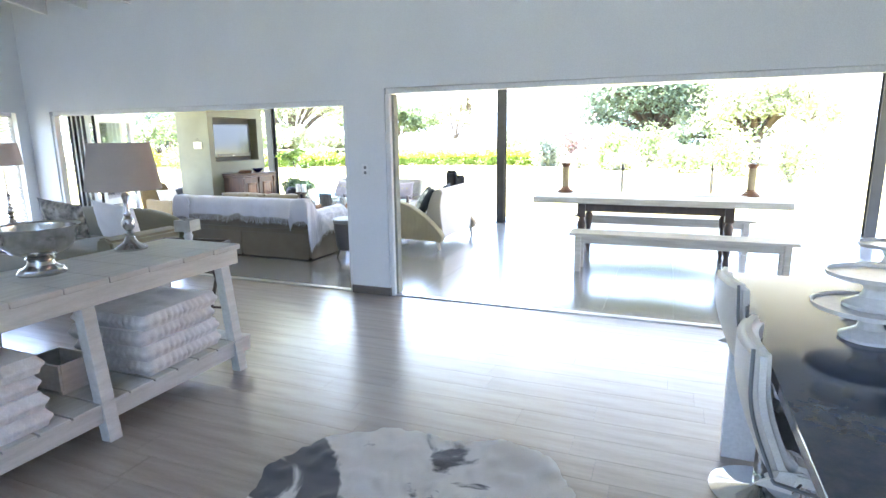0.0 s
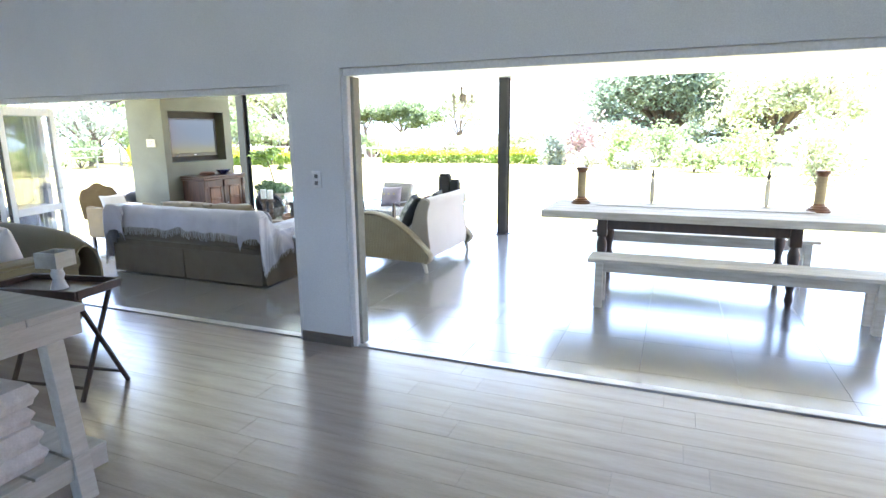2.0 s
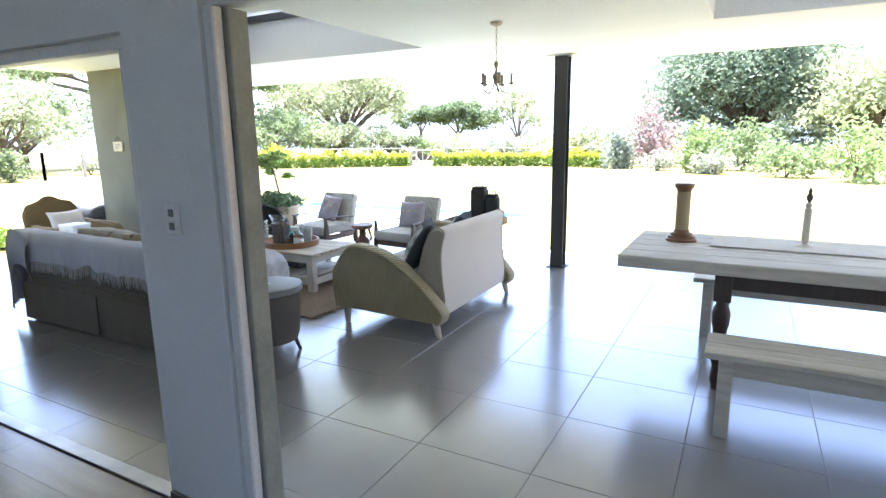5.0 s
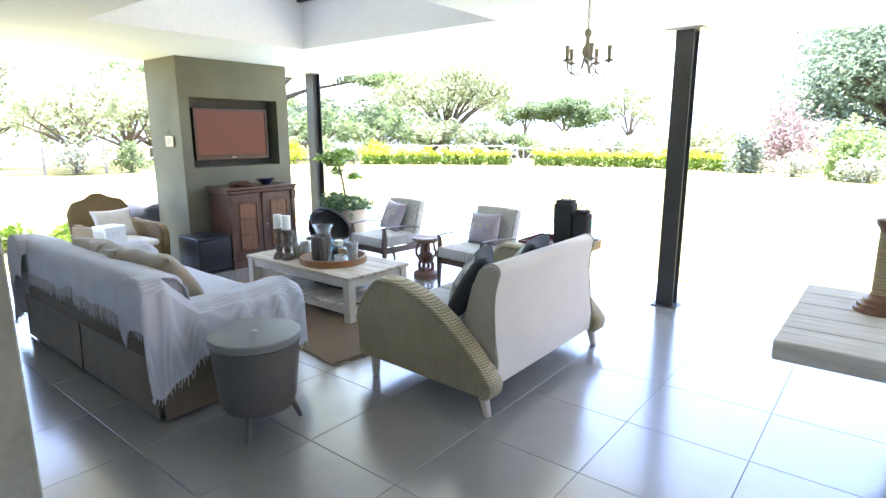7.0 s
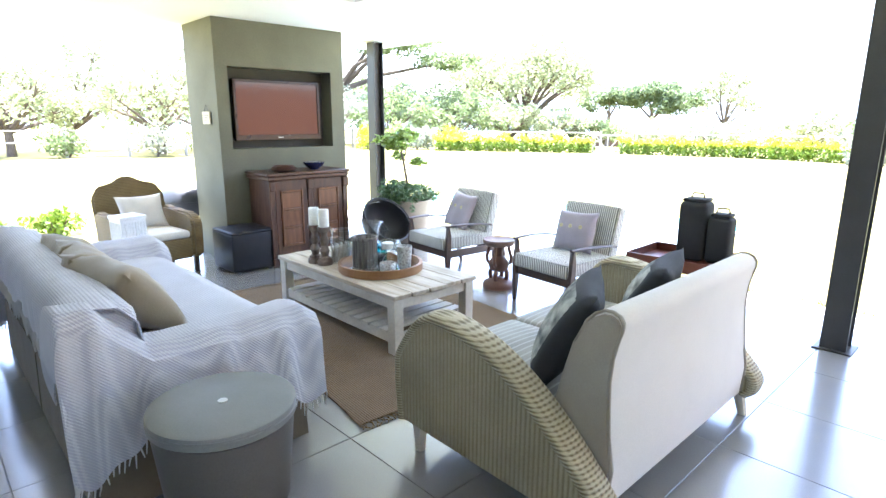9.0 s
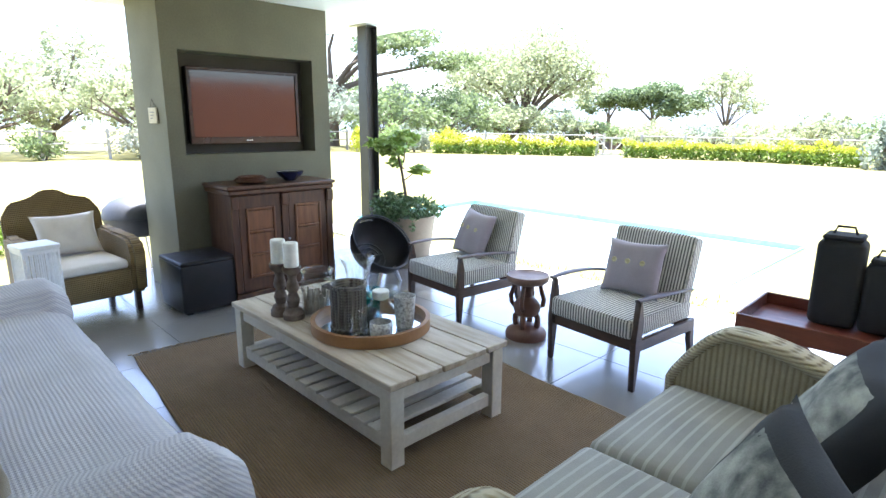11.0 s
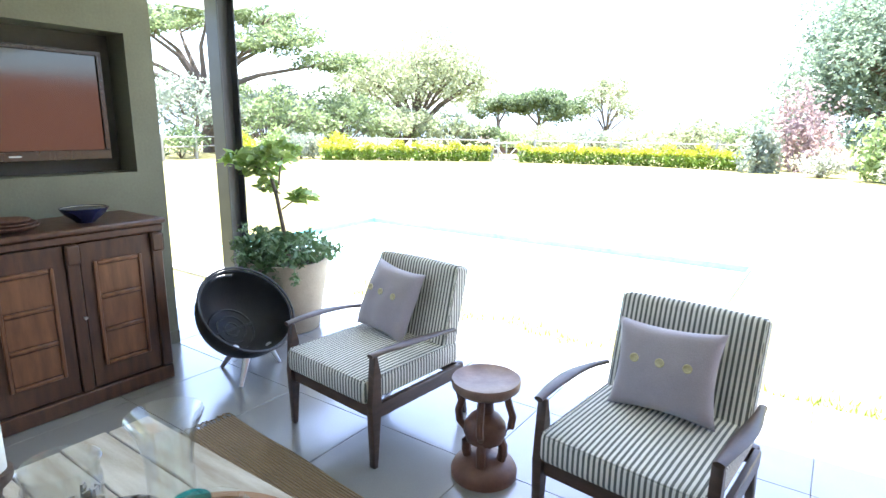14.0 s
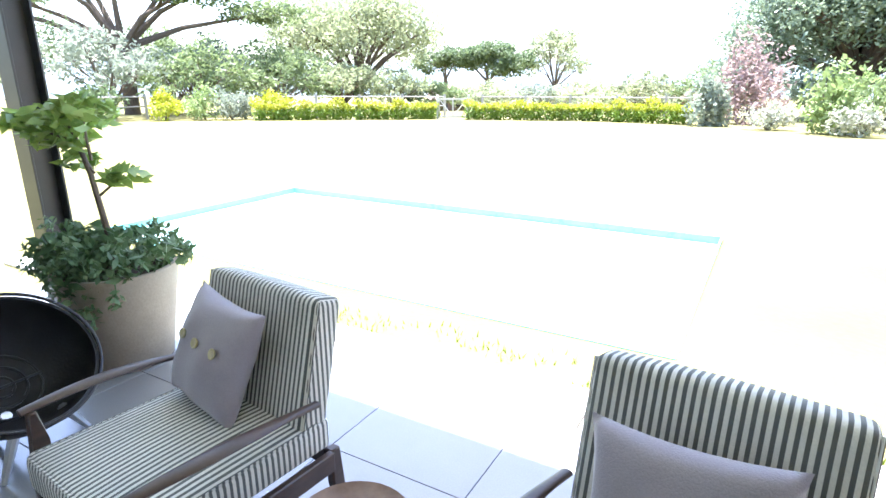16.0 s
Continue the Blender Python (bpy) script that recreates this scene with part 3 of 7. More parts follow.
def striped_chair(x, y, rz, label):
    """Low open-armed chair, front towards -y."""
    c = thing("armchair", x, y, 0, rz, label, "armchair", "striped chairs")
    for sx in (-1, 1):
        bm = bmesh.new()
        prism(bm, [(-0.31, 0.0), (-0.285, 0.0), (-0.262, 0.29), (-0.262, 0.44), (-0.278, 0.535), (-0.30, 0.535), (-0.305, 0.44), (-0.318, 0.29)], sx * 0.30 - 0.018, sx * 0.30 + 0.018, axis="x")
        bmesh.ops.bevel(bm, geom=bm.edges[:], offset=0.005, segments=1, affect="EDGES")
        part("front_leg", bm, M_FRAME, c)
        bm = bmesh.new()
        prism(bm, [(0.355, 0.0), (0.38, 0.0), (0.34, 0.16), (0.335, 0.305), (0.295, 0.305), (0.298, 0.17)], sx * 0.285 - 0.017, sx * 0.285 + 0.017, axis="x")
        bmesh.ops.bevel(bm, geom=bm.edges[:], offset=0.005, segments=1, affect="EDGES")
        part("back_leg", bm, M_FRAME, c)
        part("side_rail", B(sx * 0.30 - 0.013, sx * 0.30 + 0.013, -0.27, 0.30, 0.235, 0.305, bev=0.004), M_FRAME, c)
        bm = bmesh.new()

        def arm(u, v, sx=sx):
            t = u
            yy = -0.315 + 0.565 * t
            zz = 0.538 + 0.010 * math.sin(t * 3.1) - 0.036 * t * t
            wid = 0.016 + 0.014 * math.sin(math.pi * min(1, 0.12 + t * 0.95)) ** 2
            a = 2 * math.pi * v
            return (sx * (0.305 + 0.018 * math.sin(math.pi * t)) + wid * math.cos(a), yy, zz + 0.010 * math.sin(a))
        sheet(bm, arm, 14, 10)
        bmesh.ops.remove_doubles(bm, verts=bm.verts[:], dist=0.0004)
        bmesh.ops.holes_fill(bm, edges=[e for e in bm.edges if e.is_boundary])
        part("armrest", bm, M_FRAME, c, smooth=60)
    part("front_rail", B(-0.28, 0.28, -0.30, -0.272, 0.235, 0.305, bev=0.004), M_FRAME, c)
    part("back_rail", B(-0.27, 0.27, 0.295, 0.32, 0.235, 0.30, bev=0.004), M_FRAME, c)
    bm = bmesh.new()
    squab(bm, -0.285, 0.285, -0.335, 0.315, 0.307, 0.42, r=0.022, crown=0.02)
    seat = part("seat_cushion", bm, M_STRIPE, c, "cushion with charcoal and cream ticking stripes", smooth=60)
    for z in (0.325, 0.415):
        bm = bmesh.new()
        tube(bm, [(-0.28, 0.26, z), (-0.28, -0.31, z), (-0.265, -0.327, z), (0.265, -0.327, z), (0.28, -0.31, z), (0.28, 0.26, z)], 0.005, 6)
        part("piping", bm, M_STRIPE, seat)
    lean = pose(0, 0.245, 0.395, -14, 0, 0)
    bm = bmesh.new()
    squab(bm, -0.278, 0.278, -0.05, 0.065, -0.04, 0.425, r=0.025, crown=0.01)
    bmesh.ops.transform(bm, matrix=lean, verts=bm.verts[:])
    back = part("back_cushion", bm, M_STRIPE, c, "upright cushion with ticking stripes", smooth=60)
    for sx in (-1, 1):
        bm = bmesh.new()
        tube(bm, [lean @ Vector((sx * 0.276, -0.035, z)) for z in (-0.03, 0.1, 0.25, 0.415)], 0.005, 6)
        part("piping", bm, M_STRIPE, back)
    c.scale = (0.97, 0.97, 0.97)
    return c


def button_cushion(x, y, z, rz, w, h, lean, roll, label, seed):
    p = thing("throw_pillow", x, y, z, rz, label, "cushion", "mauve cushions")
    m = pose(0, 0, 0, 90 - lean, 0, 0) @ pose(0, h / 2, 0, 0, 0, roll)
    bm = bmesh.new()
    pillow(bm, w, h, 0.15, m, n=18, seed=seed, crease=0.011)
    cv = part("cover", bm, M_LILAC, p, smooth=80)
    for k in (-1, 0, 1):
        bm = bmesh.new()
        lathe(bm, [(0.002, 0.072), (0.011, 0.072), (0.016, 0.077), (0.017, 0.081), (0.014, 0.083), (0.006, 0.080)], 14)
        bmesh.ops.transform(bm, matrix=m @ pose(k * w * 0.24, h * 0.08, 0.003 + (-0.008 if k else 0)), verts=bm.verts[:])
        part("button", bm, M_BUTTON, cv, "pale horn button")
    return p


striped_chair(-5.402, 8.51, -5.5, "low walnut armchair with ticking-stripe cushions on grey tiles")
striped_chair(-4.082, 8.523, -6, "low walnut armchair with ticking-stripe cushions beside a carved stool")
button_cushion(-5.455, 8.60, 0.416, -9, 0.37, 0.37, 22, -5, "mauve-grey linen pillow with horn buttons on a striped chair", 1.0)
button_cushion(-4.085, 8.575, 0.419, -4, 0.39, 0.34, 18, 2, "wide mauve-grey linen pillow with three buttons on a striped chair", 5.0)

# carved stool between the chairs
st = thing("carved_stool", -4.735, 8.445, 0, 20, "round carved dark wooden stool with worn dished top", "stool")
st.scale = (0.93, 0.93, 0.93)
bm = bmesh.new()
lathe(bm, [(0.02, 0.455), (0.125, 0.458), (0.152, 0.472), (0.156, 0.462), (0.152, 0.435), (0.13, 0.415), (0.04, 0.40)], 32)
part("top", bm, M_STOOLTOP, st, "worn dished top")
bm = bmesh.new()
lathe(bm, [(0.15, 0.0), (0.152, 0.03), (0.14, 0.055), (0.10, 0.075), (0.065, 0.085), (0.05, 0.095)], 32)
part("base", bm, M_STOOL, st)
bm = bmesh.new()
lathe(bm, [(0.05, 0.16), (0.085, 0.175), (0.098, 0.215), (0.095, 0.25), (0.07, 0.285), (0.04, 0.31), (0.036, 0.35), (0.05, 0.39), (0.06, 0.416)], 24)
part("body", bm, M_STOOL, st)
for k in range(4):
    a = math.pi / 2 * k
    bm = bmesh.new()
    tube(bm, [(r * math.cos(a), r * math.sin(a), z) for r, z in ((0.085, 0.215), (0.118, 0.25), (0.125, 0.30), (0.108, 0.35), (0.098, 0.39), (0.10, 0.425))], 0.018, 8, 0.016)
    part("arm", bm, M_STOOL, st)
    bm = bmesh.new()
    tube(bm, [(r * math.cos(a), r * math.sin(a), z) for r, z in ((0.06, 0.20), (0.085, 0.15), (0.085, 0.11), (0.075, 0.07))], 0.022, 8)
    part("foot", bm, M_STOOL, st)

# coffee table
M_WORNWOOD = mat("worn_whitewashed_pine", (0.54, 0.49, 0.40), 0.6, col2=(0.35, 0.285, 0.20), scale=2.6, stretch=(1.2, 9, 9), fine=45, bump=0.35, vary=0.12)
M_WHITELEG = mat("worn_white_paint", (0.60, 0.575, 0.51), 0.6, col2=(0.49, 0.45, 0.38), scale=4.0, fine=50, bump=0.25, vary=0.05)
ct = thing("coffee_table", -4.87, 7.135, 0.012, 0, "whitewashed plank coffee table with a slatted lower shelf", "coffee table")
LX, LY, H = 0.74, 0.365, 0.395
for sx in (-1, 1):
    for sy in (-1, 1):
        part("leg", B(sx * (LX - 0.05) - 0.037, sx * (LX - 0.05) + 0.037, sy * (LY - 0.05) - 0.037, sy * (LY - 0.05) + 0.037, 0, H - 0.032, bev=0.004), M_WHITELEG, ct)
for k in range(5):
    y0 = -LY + k * (2 * LY / 5)
    part("plank", B(-LX - 0.01 * (k % 2), LX + 0.006 * (k % 3), y0 + 0.0025, y0 + 2 * LY / 5 - 0.0025, H - 0.03, H, bev=0.004), M_WORNWOOD, ct)
for sy in (-1, 1):
    part("apron", B(-LX + 0.09, LX - 0.09, sy * (LY - 0.04) - 0.012, sy * (LY - 0.04) + 0.012, H - 0.10, H - 0.032, bev=0.003), M_WHITELEG, ct)
    part("stretcher", B(-LX + 0.09, LX - 0.09, sy * (LY - 0.05) - 0.02, sy * (LY - 0.05) + 0.02, 0.065, 0.125, bev=0.003), M_WHITELEG, ct)
for sx in (-1, 1):
    part("apron", B(sx * (LX - 0.04) - 0.012, sx * (LX - 0.04) + 0.012, -LY + 0.09, LY - 0.09, H - 0.10, H - 0.032, bev=0.003), M_WHITELEG, ct)
    part("stretcher", B(sx * (LX - 0.05) - 0.02, sx * (LX - 0.05) + 0.02, -LY + 0.09, LY - 0.09, 0.065, 0.125, bev=0.003), M_WHITELEG, ct)
for k in range(13):
    x0 = -LX + 0.10 + k * (2 * LX - 0.2) / 13
    part("slat", B(x0 + 0.012, x0 + (2 * LX - 0.2) / 13 - 0.012, -LY + 0.02, LY - 0.02, 0.127, 0.145, bev=0.003), M_WHITELEG, ct)
TT = 0.012 + H  # table top height

# jute rug with a ragged fringe
M_JUTE = woven("jute_weave", (0.21, 0.135, 0.062), (0.085, 0.052, 0.022), 0, 1, 640, 470, 0.008, 0.95)
rug = thing("rug", -4.82, 7.125, 0, -5, "brown woven jute rug with frayed fringe under a coffee table", "rug")
bm = bmesh.new()
sheet(bm, lambda u, v: (-1.27 + 2.54 * u, -0.87 + 1.74 * v + 0.045 * noise.noise(Vector((u * 4, v * 3, 2))), 0.011 + 0.002 * noise.noise(Vector((u * 14, v * 9, 0)))), 60, 40, 0.008)
part("weave", bm, M_JUTE, rug)
rnd = random.Random(7)
bm = bmesh.new()
for sx in (-1, 1):
    for k in range(150):
        yy = -0.87 + 1.74 * k / 149
        tube(bm, [(sx * 1.265, yy, 0.008), (sx * (1.29 + rnd.uniform(0, 0.02)), yy + rnd.uniform(-0.015, 0.015), 0.014), (sx * (1.305 + rnd.uniform(0, 0.03)), yy + rnd.uniform(-0.03, 0.03), 0.004)], 0.003, 4)
fr = part("fringe", bm, M_JUTE, rug, "frayed jute tassels")
fr["kind"] = "stuff"

# black storage box under the table
cr = thing("storage_box", -4.80, 7.24, 0.158, 0, "small dark box on the shelf of a coffee table", "box")
part("body", B(-0.19, 0.19, -0.15, 0.15, 0, 0.13, bev=0.008), M_STEEL, cr)

# throw-covered sofa, back to the house, seat towards +y
M_SOFA = mat("khaki_brown_cotton", (0.135, 0.108, 0.07), 0.92, col2=(0.115, 0.09, 0.058), scale=5, fine=220, bump=0.3, sheen=0.2)
M_THROW = herringbone("pale_grey_throw", (0.62, 0.62, 0.66), (0.42, 0.43, 0.50), 330.0, 0.004)
M_FRINGE = mat("pale_fringe", (0.62, 0.62, 0.62), 0.95, fine=300, bump=0.2)
M_KHAKI = mat("khaki_velvet", (0.235, 0.185, 0.11), 0.8, col2=(0.19, 0.15, 0.09), scale=5, fine=200, bump=0.2, sheen=0.5)
SX0, SX1, SY0, SY1 = -5.97, -3.75, 5.05, 5.95
so = thing("sofa", (SX0 + SX1) / 2, (SY0 + SY1) / 2, 0, 0, "khaki skirted sofa standing on grey tiles", "sofa")
hx, hy = (SX1 - SX0) / 2, (SY1 - SY0) / 2
part("base", B(-hx + 0.02, hx - 0.02, -hy + 0.03, hy - 0.03, 0.02, 0.40, bev=0.02, seg=2), M_SOFA, so)
part("backrest", B(-hx + 0.05, hx - 0.06, -hy + 0.02, -hy + 0.235, 0.38, 0.782, bev=0.06, seg=3), M_SOFA, so)
for sx in (-1, 1):
    bm = bmesh.new()
    prism(bm, [(-0.10, 0.02), (0.09, 0.02), (0.09, 0.44), (0.12, 0.50), (0.12, 0.57), (0.06, 0.62), (-0.04, 0.62), (-0.10, 0.57)], -hy + 0.2, hy - 0.01, axis="y", m=pose(sx * (hx - 0.12), 0, 0, 0, 0, 0) @ Matrix.Diagonal((sx, 1, 1, 1)))
    bmesh.ops.bevel(bm, geom=bm.edges[:], offset=0.015, segments=2, affect="EDGES")
    part("arm", bm, M_SOFA, so)
for k in range(3):
    w = (2 * hx - 0.5) / 3
    bm = bmesh.new()
    squab(bm, -hx + 0.25 + k * w + 0.004, -hx + 0.25 + (k + 1) * w - 0.004, -hy + 0.2, hy - 0.01, 0.40, 0.50, r=0.035, crown=0.03)
    part("seat_cushion", bm, M_SOFA, so, smooth=60)
# skirt panels with kick pleats
for x0, x1 in ((-hx, -0.012), (0.012, hx - 0.02)):
    bm = bmesh.new()
    sheet(bm, lambda u, v: (x0 + (x1 - x0) * u, -hy + 0.012 - 0.012 * (1 - v) + 0.001 * math.sin(u * 30), 0.012 + 0.33 * v), 40, 6, 0.006)
    part("skirt", bm, M_SOFA, so)
bm = bmesh.new()
sheet(bm, lambda u, v: (hx - 0.012 + 0.03 * (1 - v) + 0.004 * math.sin(u * 17), -hy + 0.02 + (2 * hy - 0.04) * u, 0.012 + 0.36 * v), 30, 6, 0.006)
part("skirt", bm, M_SOFA, so)


def drape(name, pts, x0, x1, label, hang=0.0, nu=70, wob=0.012, seed=0.0, mat_=None):
    """A throw laid along a profile of (y, z) points, spanning x0 to x1, with folds growing towards its front hem."""
    pts = [Vector(p) for p in pts]
    lens = [0.0]
    for a, b in zip(pts, pts[1:]):
        lens.append(lens[-1] + (b - a).length)

    def at(s):
        s *= lens[-1]
        for k in range(len(pts) - 1):
            if s <= lens[k + 1] + 1e-9:
                f = (s - lens[k]) / max(1e-6, lens[k + 1] - lens[k])
                return pts[k].lerp(pts[k + 1], f)
        return pts[-1]

    def fn(u, v):
        x = x0 + (x1 - x0) * u
        p = at(v)
        n = noise.noise(Vector((x * 5 + seed, v * 5, seed)))
        m = noise.noise(Vector((x * 16 + seed, v * 2.5, 3 + seed)))
        edge = 1 if v < 0.12 else 0.35
        return (x + 0.01 * n, p.x + wob * edge * (m + 0.4 * n) * (1.6 if v < 0.15 else 0.7), p.y + wob * 0.6 * n + (hang * n if v < 0.02 else 0))
    bm = bmesh.new()
    sheet(bm, fn, nu, 46, 0.006)
    return bm, fn


th = thing("throw_blanket", 0, 0, 0, 0, "pale grey woven throw with tassels draped over a sofa back", "throw", "sofa throws")
back = [(SY0 - 0.015, 0.56), (SY0 - 0.012, 0.72), (SY0 + 0.02, 0.79), (SY0 + 0.09, 0.805), (SY0 + 0.17, 0.79), (SY0 + 0.23, 0.72), (SY0 + 0.25, 0.56), (SY0 + 0.30, 0.515), (SY0 + 0.55, 0.53), (SY0 + 0.85, 0.53), (SY0 + 0.945, 0.49), (SY0 + 0.96, 0.38)]
bm, fn = drape("cloth", back, SX0 + 0.02, SX1 - 0.03, "", hang=0.05)
part("cloth", bm, M_THROW, th, smooth=80)
part("tucked_cloth", B(SX0 + 0.045, SX1 - 0.055, SY0 + 0.014, SY0 + 0.242, 0.57, 0.787, bev=0.06, seg=3), M_THROW, th)
rnd = random.Random(3)
bm = bmesh.new()
for k in range(190):
    p = Vector(fn(k / 189, 0))
    q = rnd.uniform(0.07, 0.10)
    tube(bm, [p, p + Vector((rnd.uniform(-0.008, 0.008), -0.004, -q * 0.5)), p + Vector((rnd.uniform(-0.015, 0.015), -0.002, -q))], 0.0035, 4, 0.002)
fr = part("fringe", bm, M_FRINGE, th, "off-white tassels")
fr["kind"] = "stuff"


def arm_throw(cx, side, low, label):
    """A throw over a sofa arm: hangs outside, runs over the arm and down to the seat."""
    t = thing("throw_blanket", 0, 0, 0, 0, label, "throw", "sofa throws")

    def fn(u, v):
        back = max(0.0, 1 - u / 0.15)
        u = max(0.0, (u - 0.15) / 0.85)
        y = SY0 - 0.04 + (SY1 - SY0 + 0.10) * u - 0.02 * math.sin(math.pi * back)
        prof = [(0.165, low), (0.16, 0.48), (0.155, 0.58), (0.10, 0.645), (0.0, 0.65), (-0.09, 0.625), (-0.13, 0.55), (-0.14, 0.52)]
        s = v * (len(prof) - 1)
        k = min(int(s), len(prof) - 2)
        f = s - k
        a, b = prof[k], prof[k + 1]
        x, z = a[0] + (b[0] - a[0]) * f, a[1] + (b[1] - a[1]) * f
        hem = max(0.0, 1 - v * 3.2)
        rise = 0.17 * max(0.0, min(1.0, 1.7 - u * 6.0)) if v > 0.25 else 0.0
        sag = -0.015 * math.sin(math.pi * u) if v > 0.3 else 0.0
        n = noise.noise(Vector((y * 6, v * 4, side * 3.0)))
        fold = noise.noise(Vector((y * 9, v, 5.0 + side)))
        z += rise + sag + hem * (0.10 * (fold - 0.2) - 0.08 * math.cos(u * 7.0))
        x += (0.02 + hem * 0.03) * fold + hem * 0.02
        if u > 0.93 and v > 0.2:
            z -= 0.06 * (u - 0.93) / 0.07
        z -= (0.30 if v > 0.2 else 0.30 * v / 0.2) * back * (1 + 0.25 * fold)
        y += 0.02 * back * fold
        return (cx + side * x, y + 0.008 * n, z + 0.008 * n)
    bm = bmesh.new()
    sheet(bm, fn, 72, 36, 0.006)
    part("cloth", bm, M_THROW, t, smooth=80)
    bm = bmesh.new()
    for k in range(60):
        p = Vector(fn(k / 59, 0))
        tube(bm, [p, p + Vector((rnd.uniform(-0.01, 0.01), rnd.uniform(-0.01, 0.01), -rnd.uniform(0.03, 0.06)))], 0.0035, 4, 0.002)
    f = part("fringe", bm, M_FRINGE, t, "off-white tassels")
    f["kind"] = "stuff"


arm_throw(SX1 - 0.12, 1, 0.30, "pale blue-grey herringbone throw hanging over a sofa arm")
arm_throw(SX0 + 0.12, -1, 0.25, "pale grey woven throw hanging over a sofa arm")
for k, (x, y, rz, w) in enumerate(((-4.42, 5.52, 12, 0.62), (-4.78, 5.50, -4, 0.54), (-5.08, 5.50, 3, 0.48))):
    bm = bmesh.new()
    pillow(bm, w, 0.42, 0.22, pose(0, 0, 0.05, 128, 0, 0) @ pose(0, 0.17, 0.05), n=16, seed=k * 3.0, crease=0.02)
    p = thing("sofa_pillow", x, y, 0.52, rz, "khaki velvet pillow leaning on a throw-covered sofa", "cushion", "khaki cushions")
    part("cover", bm, M_KHAKI, p, smooth=80)

# plastic drinks-cooler table beside the sofa
M_COOL = mat("taupe_plastic", (0.10, 0.094, 0.086), 0.55, col2=(0.088, 0.083, 0.076), scale=4, fine=160, bump=0.12)
M_COOLTOP = mat("grey_plastic_lid", (0.19, 0.20, 0.195), 0.45, col2=(0.17, 0.18, 0.177), scale=6, fine=200, bump=0.08)
co = thing("cooler_table", -3.31, 5.385, 0, 0, "round taupe plastic cooler table on splayed legs", "side table")
bm = bmesh.new()
lathe(bm, [(0.165, 0.13), (0.185, 0.135), (0.20, 0.18), (0.228, 0.47), (0.229, 0.488), (0.22, 0.492)], 40)
part("tub", bm, M_COOL, co)
bm = bmesh.new()
lathe(bm, [(0.232, 0.494), (0.238, 0.498), (0.239, 0.517), (0.236, 0.52), (0.236, 0.524), (0.239, 0.527), (0.237, 0.537), (0.225, 0.541), (0.02, 0.541)], 44)
lid = part("lid", bm, M_COOLTOP, co, "flat pale grey lid")
bm = bmesh.new()
lathe(bm, [(0.016, 0.541), (0.016, 0.544), (0.008, 0.545)], 16)
part("knob", bm, M_ALU, lid)
for k in range(3):
    a = radians(-52 + 120 * k)
    bm = bmesh.new()
    tube(bm, [(0.14 * math.cos(a), 0.14 * math.sin(a), 0.2), (0.215 * math.cos(a), 0.215 * math.sin(a), 0.0)], 0.02, 10, 0.012)
    part("leg", bm, M_COOL, co)

# ---- terrace: chimney side ----
M_SCREEN = mat("black_screen", (0.012, 0.012, 0.014), 0.06, scale=2, fine=200, bump=0.0, spec=0.8)
M_BEZEL = mat("black_gloss_plastic", (0.015, 0.015, 0.016), 0.25, fine=200, bump=0.02)
M_LOGO = mat("silver_mark", (0.6, 0.6, 0.6), 0.4)
tv = thing("television", CX - 0.10, 7.755, 1.556, 0, "black flat-screen television mounted in a plaster niche", "television")
part("body", B(-0.098, -0.02, -0.50, 0.50, -0.31, 0.31, bev=0.006), M_BEZEL, tv)
for y0, y1, z0, z1 in ((-0.50, 0.50, 0.285, 0.31), (-0.50, 0.50, -0.31, -0.255), (-0.50, -0.47, -0.254, 0.284), (0.47, 0.50, -0.254, 0.284)):
    part("bezel", B(-0.019, -0.006, y0, y1, z0, z1, bev=0.003), M_BEZEL, tv)
part("screen", B(-0.019, -0.0165, -0.469, 0.469, -0.253, 0.283), M_SCREEN, tv, "glossy dark screen")
part("maker_mark", B(-0.0055, -0.005, -0.03, 0.03, -0.287, -0.279), M_LOGO, tv)

cab = thing("cabinet", -6.94, 7.735, 0, 0, "antique brown two-door cabinet with raised panels against a chimney", "cabinet")
cw, cd = 0.455, 0.235
part("body", B(-cd, cd - 0.025, -cw + 0.015, cw - 0.015, 0.06, 0.80, bev=0.004), M_CABWOOD, cab)
part("plinth", B(-cd, cd + 0.004, -cw, cw, 0, 0.075, bev=0.006), M_CABWOOD, cab)
part("cornice", B(-cd, cd + 0.012, -cw - 0.012, cw + 0.012, 0.79, 0.828, bev=0.008), M_CABWOOD, cab)
part("top", B(-cd, cd + 0.022, -cw - 0.025, cw + 0.025, 0.83, 0.856, bev=0.006), M_CABWOOD, cab)
for y in (-cw + 0.03, 0.0, cw - 0.03):
    part("pilaster", B(cd - 0.024, cd + 0.002, y - 0.03, y + 0.03, 0.077, 0.788, bev=0.006), M_CABWOOD, cab)
    part("bracket", B(cd + 0.003, cd + 0.018, y - 0.034, y + 0.034, 0.69, 0.786, bev=0.010), M_CABWOOD, cab)
